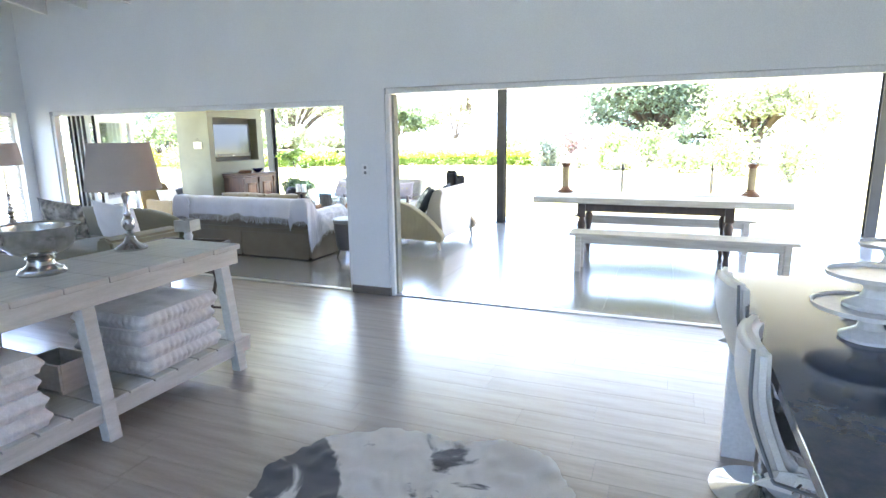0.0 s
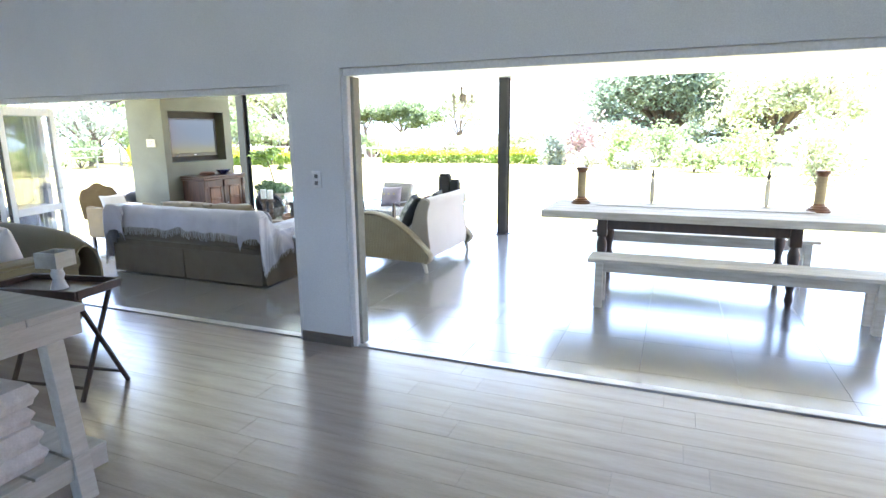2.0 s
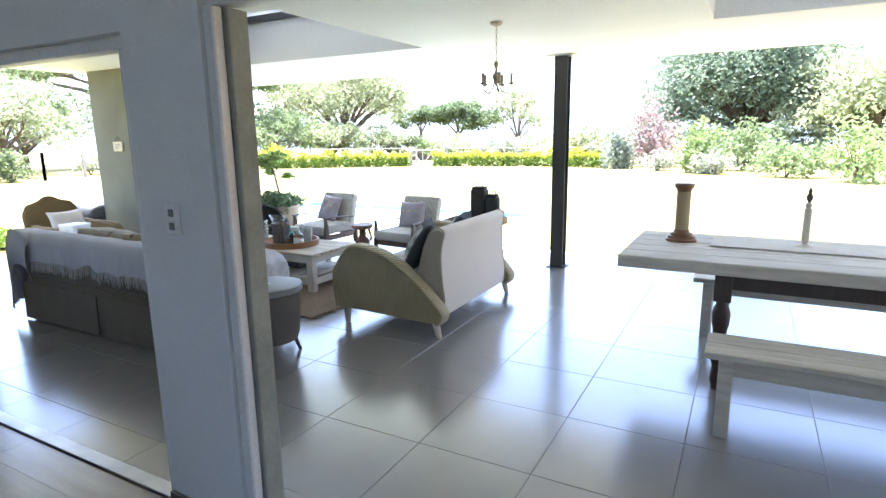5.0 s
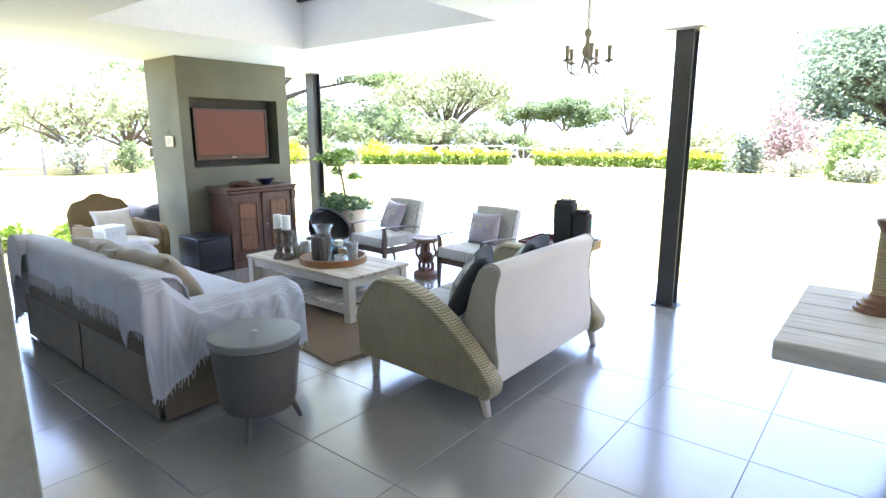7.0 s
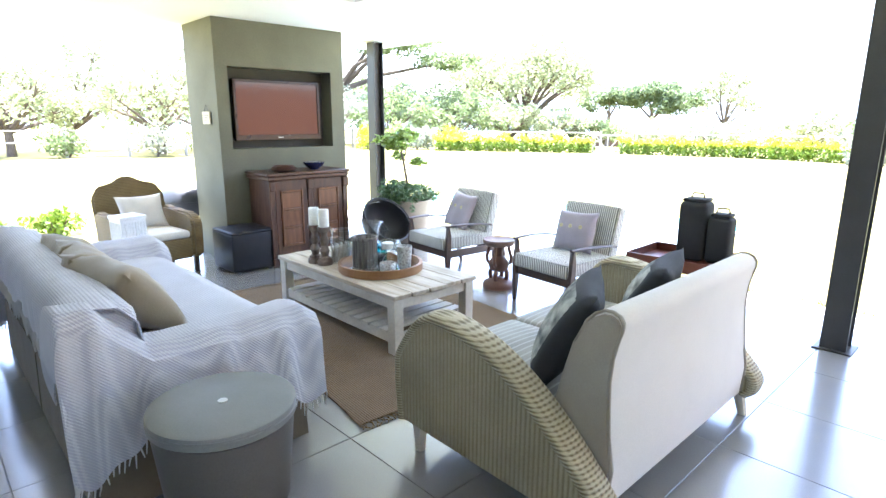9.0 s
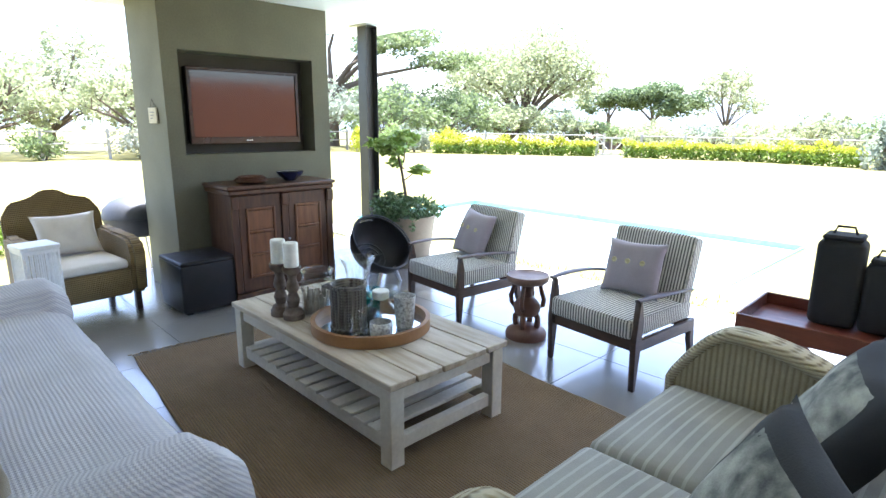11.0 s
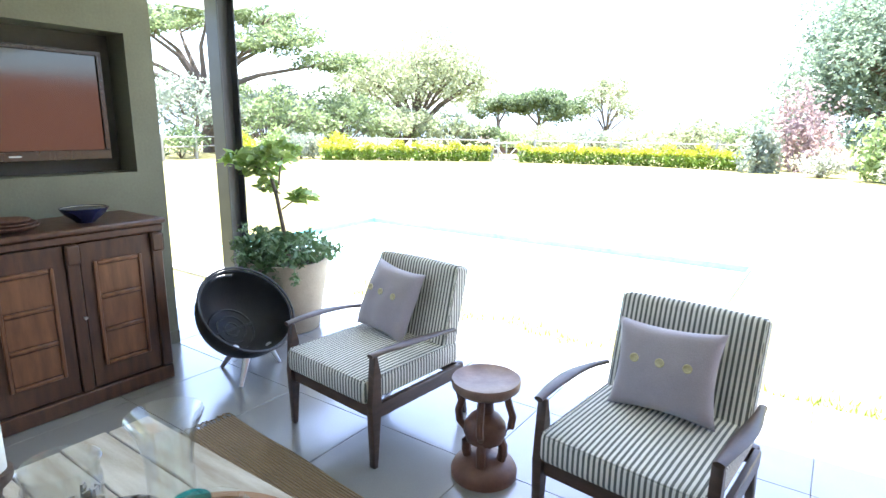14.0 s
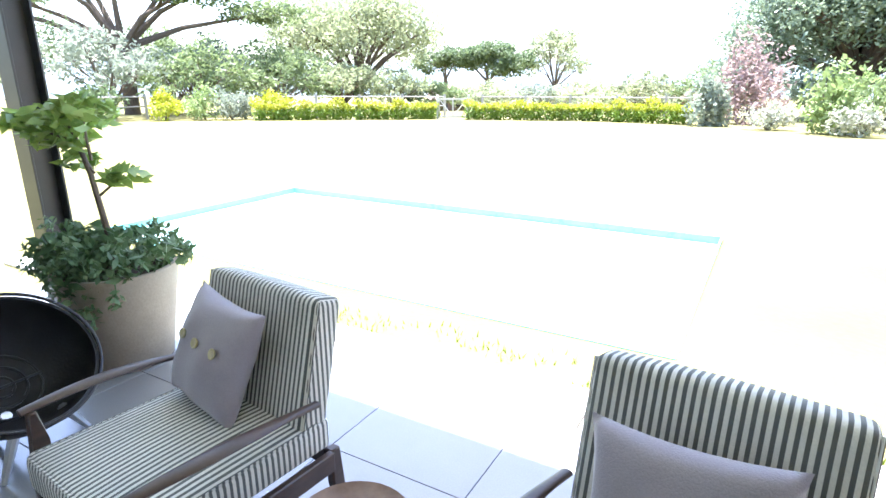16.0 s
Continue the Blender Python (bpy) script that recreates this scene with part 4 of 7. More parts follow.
for s in (-1, 1):
    y0, y1 = (0.035, cw - 0.065) if s > 0 else (-cw + 0.065, -0.035)
    d = part("door", B(cd - 0.024, cd - 0.008, y0, y1, 0.085, 0.785, bev=0.003), M_CABWOOD, cab)
    a, b = y0 + 0.055, y1 - 0.055
    for k in range(3):
        z0 = 0.19 + k * 0.165
        part("panel", B(cd - 0.0075, cd - 0.003, a + 0.02, b - 0.02, z0 + 0.012, z0 + 0.15, bev=0.002), M_CABLIGHT, d, "warm red-brown panel")
        part("moulding", B(cd - 0.0075, cd + 0.006, a + 0.019, b - 0.019, z0 - 0.009, z0 + 0.009, bev=0.004), M_CABLIGHT, d)
    part("moulding", B(cd - 0.0075, cd + 0.006, a + 0.019, b - 0.019, 0.676, 0.694, bev=0.004), M_CABLIGHT, d)
    for yy in (a + 0.009, b - 0.009):
        part("moulding", B(cd - 0.0075, cd + 0.007, yy - 0.009, yy + 0.009, 0.181, 0.694, bev=0.004), M_CABLIGHT, d)
bm = bmesh.new()
lathe(bm, [(0.004, 0), (0.004, 0.012), (0.009, 0.02), (0.006, 0.026)], 12, m=pose(cd + 0.002, 0.018, 0.44, 0, 90, 0))
part("knob", bm, M_ALU, cab, "small metal knob")
cab.scale = (1, 1, 1.105)

M_NAVY = mat("navy_glaze", (0.012, 0.015, 0.06), 0.12, scale=10)
M_CREAM = mat("cream_glaze", (0.6, 0.57, 0.45), 0.2, scale=20)
M_BROWNC = mat("brown_basketry", (0.13, 0.06, 0.035), 0.7, col2=(0.07, 0.03, 0.02), scale=40, fine=150, bump=0.4)
bw = thing("bowl", -6.86, 7.88, 0.948, 0, "navy blue glazed bowl with patterned cream inside", "bowl")
bm = bmesh.new()
lathe(bm, [(0.045, 0), (0.05, 0.008), (0.095, 0.045), (0.115, 0.075), (0.111, 0.077), (0.106, 0.072)], 32)
part("outside", bm, M_NAVY, bw)
bm = bmesh.new()
lathe(bm, [(0.107, 0.0735), (0.09, 0.048), (0.05, 0.017), (0.01, 0.012)], 32, cap=False)
part("inside", bm, M_CREAM, bw)
bm = bmesh.new()
for k in range(20):
    box(bm, -0.011, 0.011, -0.006, 0.006, -0.0012, 0.0012, m=pose(0, 0, 0, 0, 0, 18 * k) @ pose(0.0965, 0, 0.062, 0, -56, 0))
part("pattern", bm, M_NAVY, bw, "navy dashes round the rim")
bw2 = thing("basket_bowl", -6.86, 7.53, 0.948, 0, "flat stack of brown woven bowls on a cabinet", "bowl")
for k, r in enumerate((0.135, 0.125, 0.105)):
    bm = bmesh.new()
    z = 0.014 * k
    lathe(bm, [(0.05, z), (r * 0.8, z + 0.006), (r, z + 0.024), (r - 0.005, z + 0.028), (r * 0.8, z + 0.014), (0.02, z + 0.010)], 28)
    part("layer", bm, M_BROWNC, bw2)

# little sign on the chimney's side
M_CARD = mat("cream_card", (0.62, 0.56, 0.42), 0.7, scale=30)
sg = thing("hanging_sign", -7.46, CY0 - 0.006, 1.475, 0, "small cream wooden sign hanging from string on a chimney", "sign")
part("board", B(-0.095, 0.095, -0.014, 0.0, -0.062, 0.062, bev=0.004), M_CARD, sg)
bm = bmesh.new()
tube(bm, [(-0.06, -0.006, 0.06), (0, -0.006, 0.13)], 0.0025, 5)
tube(bm, [(0.06, -0.006, 0.06), (0, -0.006, 0.13)], 0.0025, 5)
part("string", bm, M_DARKWOOD, sg)
for k in range(3):
    part("text_bar", B(-0.05, 0.05 - 0.02 * k, -0.0155, -0.0142, 0.022 - 0.024 * k, 0.03 - 0.024 * k), M_GREYPL, sg)

M_LEATHER = mat("black_leather", (0.009, 0.010, 0.013), 0.45, col2=(0.013, 0.013, 0.016), scale=9, fine=160, bump=0.25, spec=0.3)
ot = thing("ottoman", -6.935, 7.085, 0, 2, "square black leather ottoman standing beside a cabinet", "ottoman")
part("body", B(-0.222, 0.222, -0.222, 0.222, 0.015, 0.385, bev=0.02, seg=3), M_LEATHER, ot)
part("lid", B(-0.222, 0.222, -0.222, 0.222, 0.372, 0.41, bev=0.02, seg=3), M_LEATHER, ot)
for sx in (-0.18, 0.18):
    for sy in (-0.17, 0.17):
        part("foot", B(sx - 0.02, sx + 0.02, sy - 0.02, sy + 0.02, 0, 0.016), M_BEZEL, ot)

# wicker armchair with cushions
M_WICKER = woven("golden_wicker", (0.235, 0.168, 0.068), (0.075, 0.046, 0.019), 0, 2, 560, 430, 0.006)
M_WICKER2 = woven("golden_wicker_side", (0.235, 0.168, 0.068), (0.075, 0.046, 0.019), 1, 2, 560, 430, 0.006)
M_LINEN = mat("off_white_linen", (0.62, 0.60, 0.56), 0.9, col2=(0.55, 0.53, 0.49), scale=7, fine=240, bump=0.3, sheen=0.2)
wa = thing("wicker_armchair", -7.42, 6.36, 0, 96, "golden wicker armchair with a pale seat cushion", "armchair")
bm = bmesh.new()
prof = [(-0.34, 0.40), (-0.34, 0.72), (-0.27, 0.83), (-0.14, 0.86), (-0.05, 0.915), (0.05, 0.915), (0.14, 0.86), (0.27, 0.83), (0.34, 0.72), (0.34, 0.40)]
prism(bm, prof, 0.0, 0.045, axis="y", m=pose(0, 0.27, 0, -10, 0, 0) @ pose(0, 0, 0.0))
bmesh.ops.bevel(bm, geom=[e for e in bm.edges], offset=0.014, segments=2, affect="EDGES")
part("backrest", bm, M_WICKER, wa)
for sx in (-1, 1):
    bm = bmesh.new()
    prism(bm, [(-0.34, 0.14), (0.30, 0.14), (0.30, 0.60), (0.10, 0.575), (-0.25, 0.575), (-0.33, 0.53), (-0.36, 0.45)], sx * 0.315 - 0.055, sx * 0.315 + 0.055, axis="x")
    bmesh.ops.bevel(bm, geom=bm.edges[:], offset=0.025, segments=2, affect="EDGES")
    part("arm", bm, M_WICKER2, wa)
part("seat_frame", B(-0.26, 0.26, -0.33, 0.3, 0.14, 0.34, bev=0.02, seg=2), M_WICKER, wa)
for sx in (-0.3, 0.3):
    for sy in (-0.29, 0.27):
        part("leg", B(sx - 0.022, sx + 0.022, sy - 0.022, sy + 0.022, 0, 0.15, bev=0.004), M_DARKWOOD, wa)
bm = bmesh.new()
squab(bm, -0.25, 0.25, -0.33, 0.25, 0.342, 0.41, r=0.025, crown=0.02)
part("seat_cushion", bm, M_LINEN, wa, "off-white seat pad", smooth=60)
bm = bmesh.new()
pillow(bm, 0.44, 0.34, 0.15, pose(0, 0.06, 0.43, 68, 0, 0) @ pose(0, 0.16, 0), seed=9.0)
p = thing("wicker_chair_pillow", -7.42, 6.36, 0, 96, "off-white linen pillow in a wicker armchair", "cushion")
part("cover", bm, M_LINEN, p, smooth=80)

# white slatted lantern crate beside it
lc = thing("slatted_lantern", -6.85, 6.04, 0, 10, "white slatted wooden lantern standing by a sofa", "lantern")
for z in (0.03, 0.31, 0.62):
    for a in range(4):
        part("rail", B(-0.115, 0.115, -0.125, -0.112, z - 0.012, z + 0.012, m=pose(0, 0, 0, 0, 0, 90 * a)), M_TRIM, lc)
for a in range(4):
    part("post", B(-0.127, -0.112, -0.127, -0.112, 0, 0.655, m=pose(0, 0, 0, 0, 0, 90 * a)), M_TRIM, lc)
    for k in range(7):
        x = -0.09 + 0.03 * k
        part("slat", B(x - 0.006, x + 0.006, -0.122, -0.114, 0.043, 0.607, m=pose(0, 0, 0, 0, 0, 90 * a)), M_TRIM, lc)
part("lid", B(-0.135, 0.135, -0.135, 0.135, 0.633, 0.66, bev=0.004), M_TRIM, lc)
lc.scale = (0.82, 0.82, 1)

# covered kettle barbecue behind the wicker chair
# grey darkened well below the cover's own tone to put shade on it
M_GREYC = mat("shade_darkened_grey_cover", (0.045, 0.05, 0.062), 0.6, col2=(0.035, 0.04, 0.05), scale=6, fine=60, bump=0.3)
bb = thing("barbecue", -8.25, 7.05, 0, 0, "grey covered kettle barbecue behind a wicker chair", "barbecue")
bm = bmesh.new()
lathe(bm, [(0.05, 0.36), (0.22, 0.40), (0.29, 0.52), (0.30, 0.56)], 28)
part("kettle", bm, M_GREYC, bb)
bm = bmesh.new()
lathe(bm, [(0.305, 0.562), (0.29, 0.64), (0.22, 0.71), (0.12, 0.75), (0.02, 0.76)], 28)
part("lid", bm, M_GREYC, bb)
for k in range(3):
    a = radians(30 + 120 * k)
    bm = bmesh.new()
    tube(bm, [(0.15 * math.cos(a), 0.15 * math.sin(a), 0.40), (0.28 * math.cos(a), 0.28 * math.sin(a), 0)], 0.012, 8)
    part("leg", bm, M_ALU, bb)

# cast-iron fire bowl, tilted
M_IRON = mat("cast_iron", (0.018, 0.018, 0.02), 0.45, 0.3, col2=(0.03, 0.03, 0.034), scale=6, fine=90, bump=0.3)
fb = thing("fire_bowl", -6.33, 8.49, 0, 0, "black cast-iron fire bowl tilted on short legs", "fire bowl")
tilt = look((0, 0, 0), (-0.70, -0.02, -0.68)).to_3x3().to_4x4()
mt = Matrix.Translation((-0.06, 0.0, 0.395)) @ tilt
R = 0.285
bm = bmesh.new()
up = mt.to_3x3().inverted() @ Vector((-0.35, 0.0, 1.0))
mid = round(math.atan2(up.y, up.x) / (2 * math.pi) * 72)
SLOT_STEPS = [(mid + i) % 72 for i in range(-3, 4)]  # the handle slot sits high on the rim
rings = [math.pi / 2 * k / 18 for k in range(19)]
gv = [[bm.verts.new((R * math.sin(a) * math.cos(2 * math.pi * i / 72), R * math.sin(a) * math.sin(2 * math.pi * i / 72), -R * math.cos(a))) for i in range(72)] for a in rings[1:]]
for j in range(17):
    for i in range(72):
        if not (j == 15 and i in SLOT_STEPS):
            bm.faces.new((gv[j][i], gv[j][(i + 1) % 72], gv[j + 1][(i + 1) % 72], gv[j + 1][i]))
bm.faces.new(gv[0][::-1])
bmesh.ops.recalc_face_normals(bm, faces=bm.faces[:])
bmesh.ops.solidify(bm, geom=bm.faces[:], thickness=0.013)
bmesh.ops.transform(bm, matrix=mt, verts=bm.verts[:])
part("bowl", bm, M_IRON, fb, smooth=50)
bm = bmesh.new()
tube(bm, [mt @ Vector((0.14 * math.cos(a), 0.14 * math.sin(a), -R * 0.80)) for a in [2 * math.pi * k / 24 for k in range(25)]], 0.006, 6)
tube(bm, [mt @ Vector((0.09 * math.cos(a), 0.09 * math.sin(a), -R * 0.80)) for a in [2 * math.pi * k / 20 for k in range(21)]], 0.006, 6)
tube(bm, [mt @ Vector((0.045 * math.cos(a), 0.045 * math.sin(a), -R * 0.80)) for a in [2 * math.pi * k / 14 for k in range(15)]], 0.006, 6)
tube(bm, [mt @ Vector((-0.15, 0, -R * 0.80)), mt @ Vector((0.15, 0, -R * 0.80))], 0.006, 6)
part("grate", bm, M_IRON, fb, "round iron grate")
bm = bmesh.new()
tube(bm, [mt @ Vector(((R + 0.004) * math.cos(a), (R + 0.004) * math.sin(a), 0.012)) for a in [2 * math.pi * k / 40 for k in range(41)]], 0.007, 8)
part("rim", bm, M_IRON, fb)
for x, y in ((0.06, -0.16), (-0.27, -0.06), (-0.05, 0.2)):
    bm = bmesh.new()
    tube(bm, [(x * 0.55, y * 0.55, 0.15), (x, y, 0.0)], 0.02, 8, 0.012)
    part("leg", bm, M_ALU, fb, "short steel leg")

# planter with a small standard tree and trailing herbs
M_POT = mat("sand_cement_pot", (0.36, 0.31, 0.235), 0.8, col2=(0.30, 0.26, 0.20), scale=5, fine=90, bump=0.25)
M_SOIL = mat("dark_soil", (0.04, 0.028, 0.02), 0.95, fine=40, bump=0.8)
M_BARK = mat("grey_brown_bark", (0.17, 0.13, 0.10), 0.9, col2=(0.10, 0.075, 0.06), scale=8, stretch=(4, 4, 1), fine=30, bump=0.9)
M_HERB = mat("herb_leaf", (0.085, 0.16, 0.06), 0.55, col2=(0.15, 0.23, 0.11), scale=9, fine=60, bump=0.1, vary=0.35, leaf=0.25)
M_CITRUS = mat("citrus_leaf", (0.15, 0.25, 0.05), 0.45, col2=(0.25, 0.33, 0.08), scale=9, fine=60, bump=0.1, vary=0.3, leaf=0.35)
po = thing("potted_tree", -6.835, 9.165, 0, 0, "young tree with trailing herbs in a sand-coloured pot", "potted plant")
bm = bmesh.new()
lathe(bm, [(0.20, 0.0), (0.21, 0.01), (0.28, 0.45), (0.29, 0.50), (0.285, 0.515), (0.265, 0.515), (0.26, 0.47)], 40)
part("pot", bm, M_POT, po)
bm = bmesh.new()
lathe(bm, [(0.262, 0.472), (0.15, 0.49), (0.01, 0.495)], 24)
part("soil", bm, M_SOIL, po)
bm = bmesh.new()
tube(bm, [(0.02, 0, 0.48), (-0.03, 0.0, 0.8), (-0.10, 0.01, 1.1), (-0.14, 0.0, 1.28), (-0.20, 0.0, 1.42)], 0.018, 8, 0.010)
tube(bm, [(-0.055, 0, 1.2), (0.03, -0.05, 1.35), (0.10, -0.08, 1.48)], 0.009, 6, 0.004)
tube(bm, [(-0.06, 0, 1.28), (-0.20, -0.08, 1.36), (-0.32, -0.12, 1.40)], 0.009, 6, 0.004)
tube(bm, [(-0.03, 0, 0.98), (0.08, 0.03, 1.08), (0.15, 0.03, 1.12)], 0.008, 6, 0.004)
tube(bm, [(-0.05, 0, 1.12), (-0.15, 0.03, 1.17), (-0.22, 0.03, 1.18)], 0.008, 6, 0.004)
for v in bm.verts:
    v.co.z = 0.48 + (v.co.z - 0.48) * 0.78
part("trunk", bm, M_BARK, po)
rnd = random.Random(11)
bm = bmesh.new()
for c, r, n in (((-0.14, 0, 1.47), (0.20, 0.20, 0.10), 120), ((-0.32, -0.1, 1.42), (0.14, 0.14, 0.09), 80), ((0.08, -0.07, 1.5), (0.13, 0.13, 0.10), 80), ((0.15, 0.03, 1.12), (0.10, 0.10, 0.06), 45), ((-0.22, 0.03, 1.18), (0.10, 0.1, 0.06), 45), ((-0.16, -0.05, 1.33), (0.16, 0.14, 0.06), 60)):
    leaves(bm, c, r, n, 0.05, rnd, flat=0.3)
for v in bm.verts:
    v.co.z = 0.48 + (v.co.z - 0.48) * 0.78
f = part("crown", bm, M_CITRUS, po, "light green leaves in loose clumps", smooth=None)
bm = bmesh.new()
leaves(bm, (0, 0, 0.56), (0.33, 0.33, 0.13), 900, 0.034, rnd, shell=0.6)
leaves(bm, (-0.1, -0.1, 0.64), (0.2, 0.2, 0.1), 260, 0.034, rnd, shell=0.6)
leaves(bm, (0.1, -0.22, 0.40), (0.09, 0.09, 0.16), 150, 0.03, rnd, shell=0.6)
for k in range(34):
    a, l = rnd.uniform(0, 6.28), rnd.uniform(0.1, 0.26)
    p = Vector((0.24 * math.cos(a), 0.24 * math.sin(a), 0.56))
    q = p + Vector((math.cos(a) * l * 0.5, math.sin(a) * l * 0.5, l * rnd.uniform(-0.5, 0.7)))
    tube(bm, [p, q], 0.003, 4)
    leaves(bm, q, (0.04, 0.04, 0.05), 22, 0.021, rnd, shell=1)
part("foliage", bm, M_HERB, po, "dense trailing green herbs", smooth=None)

# ---- wicker sofa, back to the dining side ----
M_WSO = woven("pale_wicker", (0.44, 0.39, 0.25), (0.24, 0.20, 0.11), 2, 0, 1300, 300, 0.007)
M_WSOB = woven("pale_wicker_band", (0.50, 0.45, 0.30), (0.18, 0.145, 0.075), 1, 2, 230, 520, 0.008)
M_CREAMC = mat("cream_canvas", (0.60, 0.58, 0.54), 0.9, col2=(0.56, 0.54, 0.50), scale=3, fine=260, bump=0.25, sheen=0.2)
M_TAUPEC = mat("taupe_canvas", (0.36, 0.33, 0.27), 0.9, col2=(0.32, 0.29, 0.24), scale=5, fine=260, bump=0.25)
M_SEATSTR = striped("faded_stripe", (0.31, 0.31, 0.275), (0.40, 0.40, 0.365), 0, 0.04, 0.75)
M_PALEWOOD = mat("limed_wood", (0.58, 0.54, 0.46), 0.5, col2=(0.5, 0.46, 0.38), scale=5, fine=60)
ws = thing("wicker_sofa", -2.815, 6.97, 0, 0, "pale wicker sofa with cream canvas back and curved arms", "sofa")


def arm_outline(inset=0.0):
    """Side view of an arm: upright front, high crest, long fall to a rounded foot."""
    pts = [(-0.55 + inset, 0.13 + inset), (-0.57 + inset, 0.32)]
    n = 26
    for k in range(n + 1):
        t = k / n
        x = -0.57 + 1.04 * t
        z = 0.47 + 0.22 * math.sin(min(1.0, t / 0.22) * math.pi / 2) if t < 0.22 else 0.69 - 0.45 * ((t - 0.22) / 0.78) ** 2.05
        pts.append((x + inset * (1 - 2 * t), z - inset))
    for x, z in ((0.485, 0.19), (0.475, 0.145), (0.44, 0.115)):
        pts.append((x - inset, z + inset * 0.5))
    return pts


for y0, y1 in ((-0.80, -0.66), (0.61, 0.75)):
    bm = bmesh.new()
    prism(bm, arm_outline(0.025), y0 + 0.012, y1 - 0.012, axis="y")
    a = part("arm", bm, M_WSO, ws, smooth=30)
    bm = bmesh.new()
    o = [Vector((q[0], q[1])) for q in arm_outline(0.018)]

    def rim(u, v, o=o, y0=y0, y1=y1):
        s = u * (len(o) - 1)
        k = min(int(s), len(o) - 2)
        q = o[k].lerp(o[k + 1], s - k)
        d = (o[min(k + 2, len(o) - 1)] - o[max(k - 1, 0)]).normalized()
        g = 2 * math.pi * v
        b = 0.026 * math.sin(g)
        return (q.x - d.y * b, (y0 + y1) / 2 + (y1 - y0) / 2 * math.copysign(abs(math.cos(g)) ** 0.6, math.cos(g)), q.y + d.x * b)
    sheet(bm, rim, 64, 16)
    bmesh.ops.remove_doubles(bm, verts=bm.verts[:], dist=0.0004)
    bmesh.ops.holes_fill(bm, edges=[e for e in bm.edges if e.is_boundary])
    bmesh.ops.recalc_face_normals(bm, faces=bm.faces[:])
    part("band", bm, M_WSOB, a, "plaited edge band", smooth=60)
bk = [(0.20, 0.22), (0.42, 0.15), (0.45, 0.30), (0.447, 0.42), (0.452, 0.54), (0.460, 0.65), (0.477, 0.74), (0.500, 0.81), (0.516, 0.85), (0.519, 0.875), (0.508, 0.898), (0.485, 0.91), (0.455, 0.909), (0.42, 0.89), (0.38, 0.85), (0.33, 0.76), (0.27, 0.60), (0.22, 0.45)]
bk = [(u - 0.10 * max(0.0, v - 0.15) / 0.76, 0.15 + (v - 0.15) * 0.925) for u, v in bk]


def soften(bm):
    """Narrows the back a little towards its top."""
    for v in bm.verts:
        v.co.y *= (1 - 0.035 * (v.co.z - 0.15) / 0.77)


bm = bmesh.new()
prism(bm, bk, -0.655, 0.605, axis="y")
bmesh.ops.bevel(bm, geom=[e for e in bm.edges if abs(e.verts[0].co.y - e.verts[1].co.y) < 0.01], offset=0.014, segments=3, affect="EDGES")
soften(bm)
bmk = part("backrest", bm, M_CREAMC, ws, "cream canvas back", smooth=50)
for s in (-1, 1):
    bm = bmesh.new()
    e = 0.656 if s < 0 else 0.606
    prism(bm, [(u * 0.95 + 0.016, v * 0.965 + 0.017) for u, v in bk], s * e, s * (e + 0.012), axis="y")
    soften(bm)
    sp = part("side_panel", bm, M_TAUPEC, bmk, "taupe side panel")
    bm = bmesh.new()
    tube(bm, [(u, s * (e + 0.001) * (1 - 0.035 * (v - 0.15) / 0.77), v) for u, v in bk[1:]], 0.006, 6)
    part("piping", bm, M_TAUPEC, bmk, "taupe piping cord")
part("base", B(-0.52, 0.30, -0.655, 0.605, 0.14, 0.33, bev=0.02, seg=2), M_CREAMC, ws)
bm = bmesh.new()
squab(bm, -0.53, 0.20, -0.65, -0.028, 0.332, 0.445, r=0.03, crown=0.03)
part("seat_cushion", bm, M_SEATSTR, ws, "faded striped seat cushion", smooth=60)
bm = bmesh.new()
squab(bm, -0.53, 0.20, -0.022, 0.60, 0.332, 0.445, r=0.03, crown=0.03)
part("seat_cushion", bm, M_SEATSTR, ws, "faded striped seat cushion", smooth=60)
for x, y in ((-0.47, -0.73), (0.38, -0.73), (-0.47, 0.68), (0.38, 0.68)):
    bm = bmesh.new()
    s = 0.04 if x > 0 else 0.0
    lathe(bm, [(0.022, 0.0), (0.036, 0.16)], 8)
    for v in bm.verts:
        v.co.x += x + s * (1 - v.co.z / 0.16)
        v.co.y += y
    part("leg", bm, M_PALEWOOD, ws, "pale tapered leg")
M_FACE = mat("printed_front", (0.42, 0.43, 0.38), 0.9, col2=(0.07, 0.08, 0.08), scale=14, fine=200, bump=0.3)
M_BLACKC = mat("black_cotton", (0.02, 0.022, 0.026), 0.85, fine=240, bump=0.3)
for k, (y, rz, h) in enumerate(((6.50, 30, 0.46), (7.18, 16, 0.44))):
    p = thing("scatter_cushion", -2.83, y, 0.47, -90 + rz, "black cushion with a pale printed front on a wicker sofa", "cushion", "printed cushions")
    m = pose(0, 0, 0, 62, 0, 0) @ pose(0, h / 2 - 0.01, 0)
    bm = bmesh.new()
    pillow(bm, 0.5, h, 0.17, m, n=16, seed=k * 2.0 + 20)
    part("cover", bm, M_BLACKC, p, smooth=80)
    bm2 = bmesh.new()
    pillow(bm2, 0.46, h * 0.93, 0.168, m @ pose(0, 0, 0.006), n=16, seed=k * 2.0 + 20)
    part("printed_front", bm2, M_FACE, p, smooth=80)

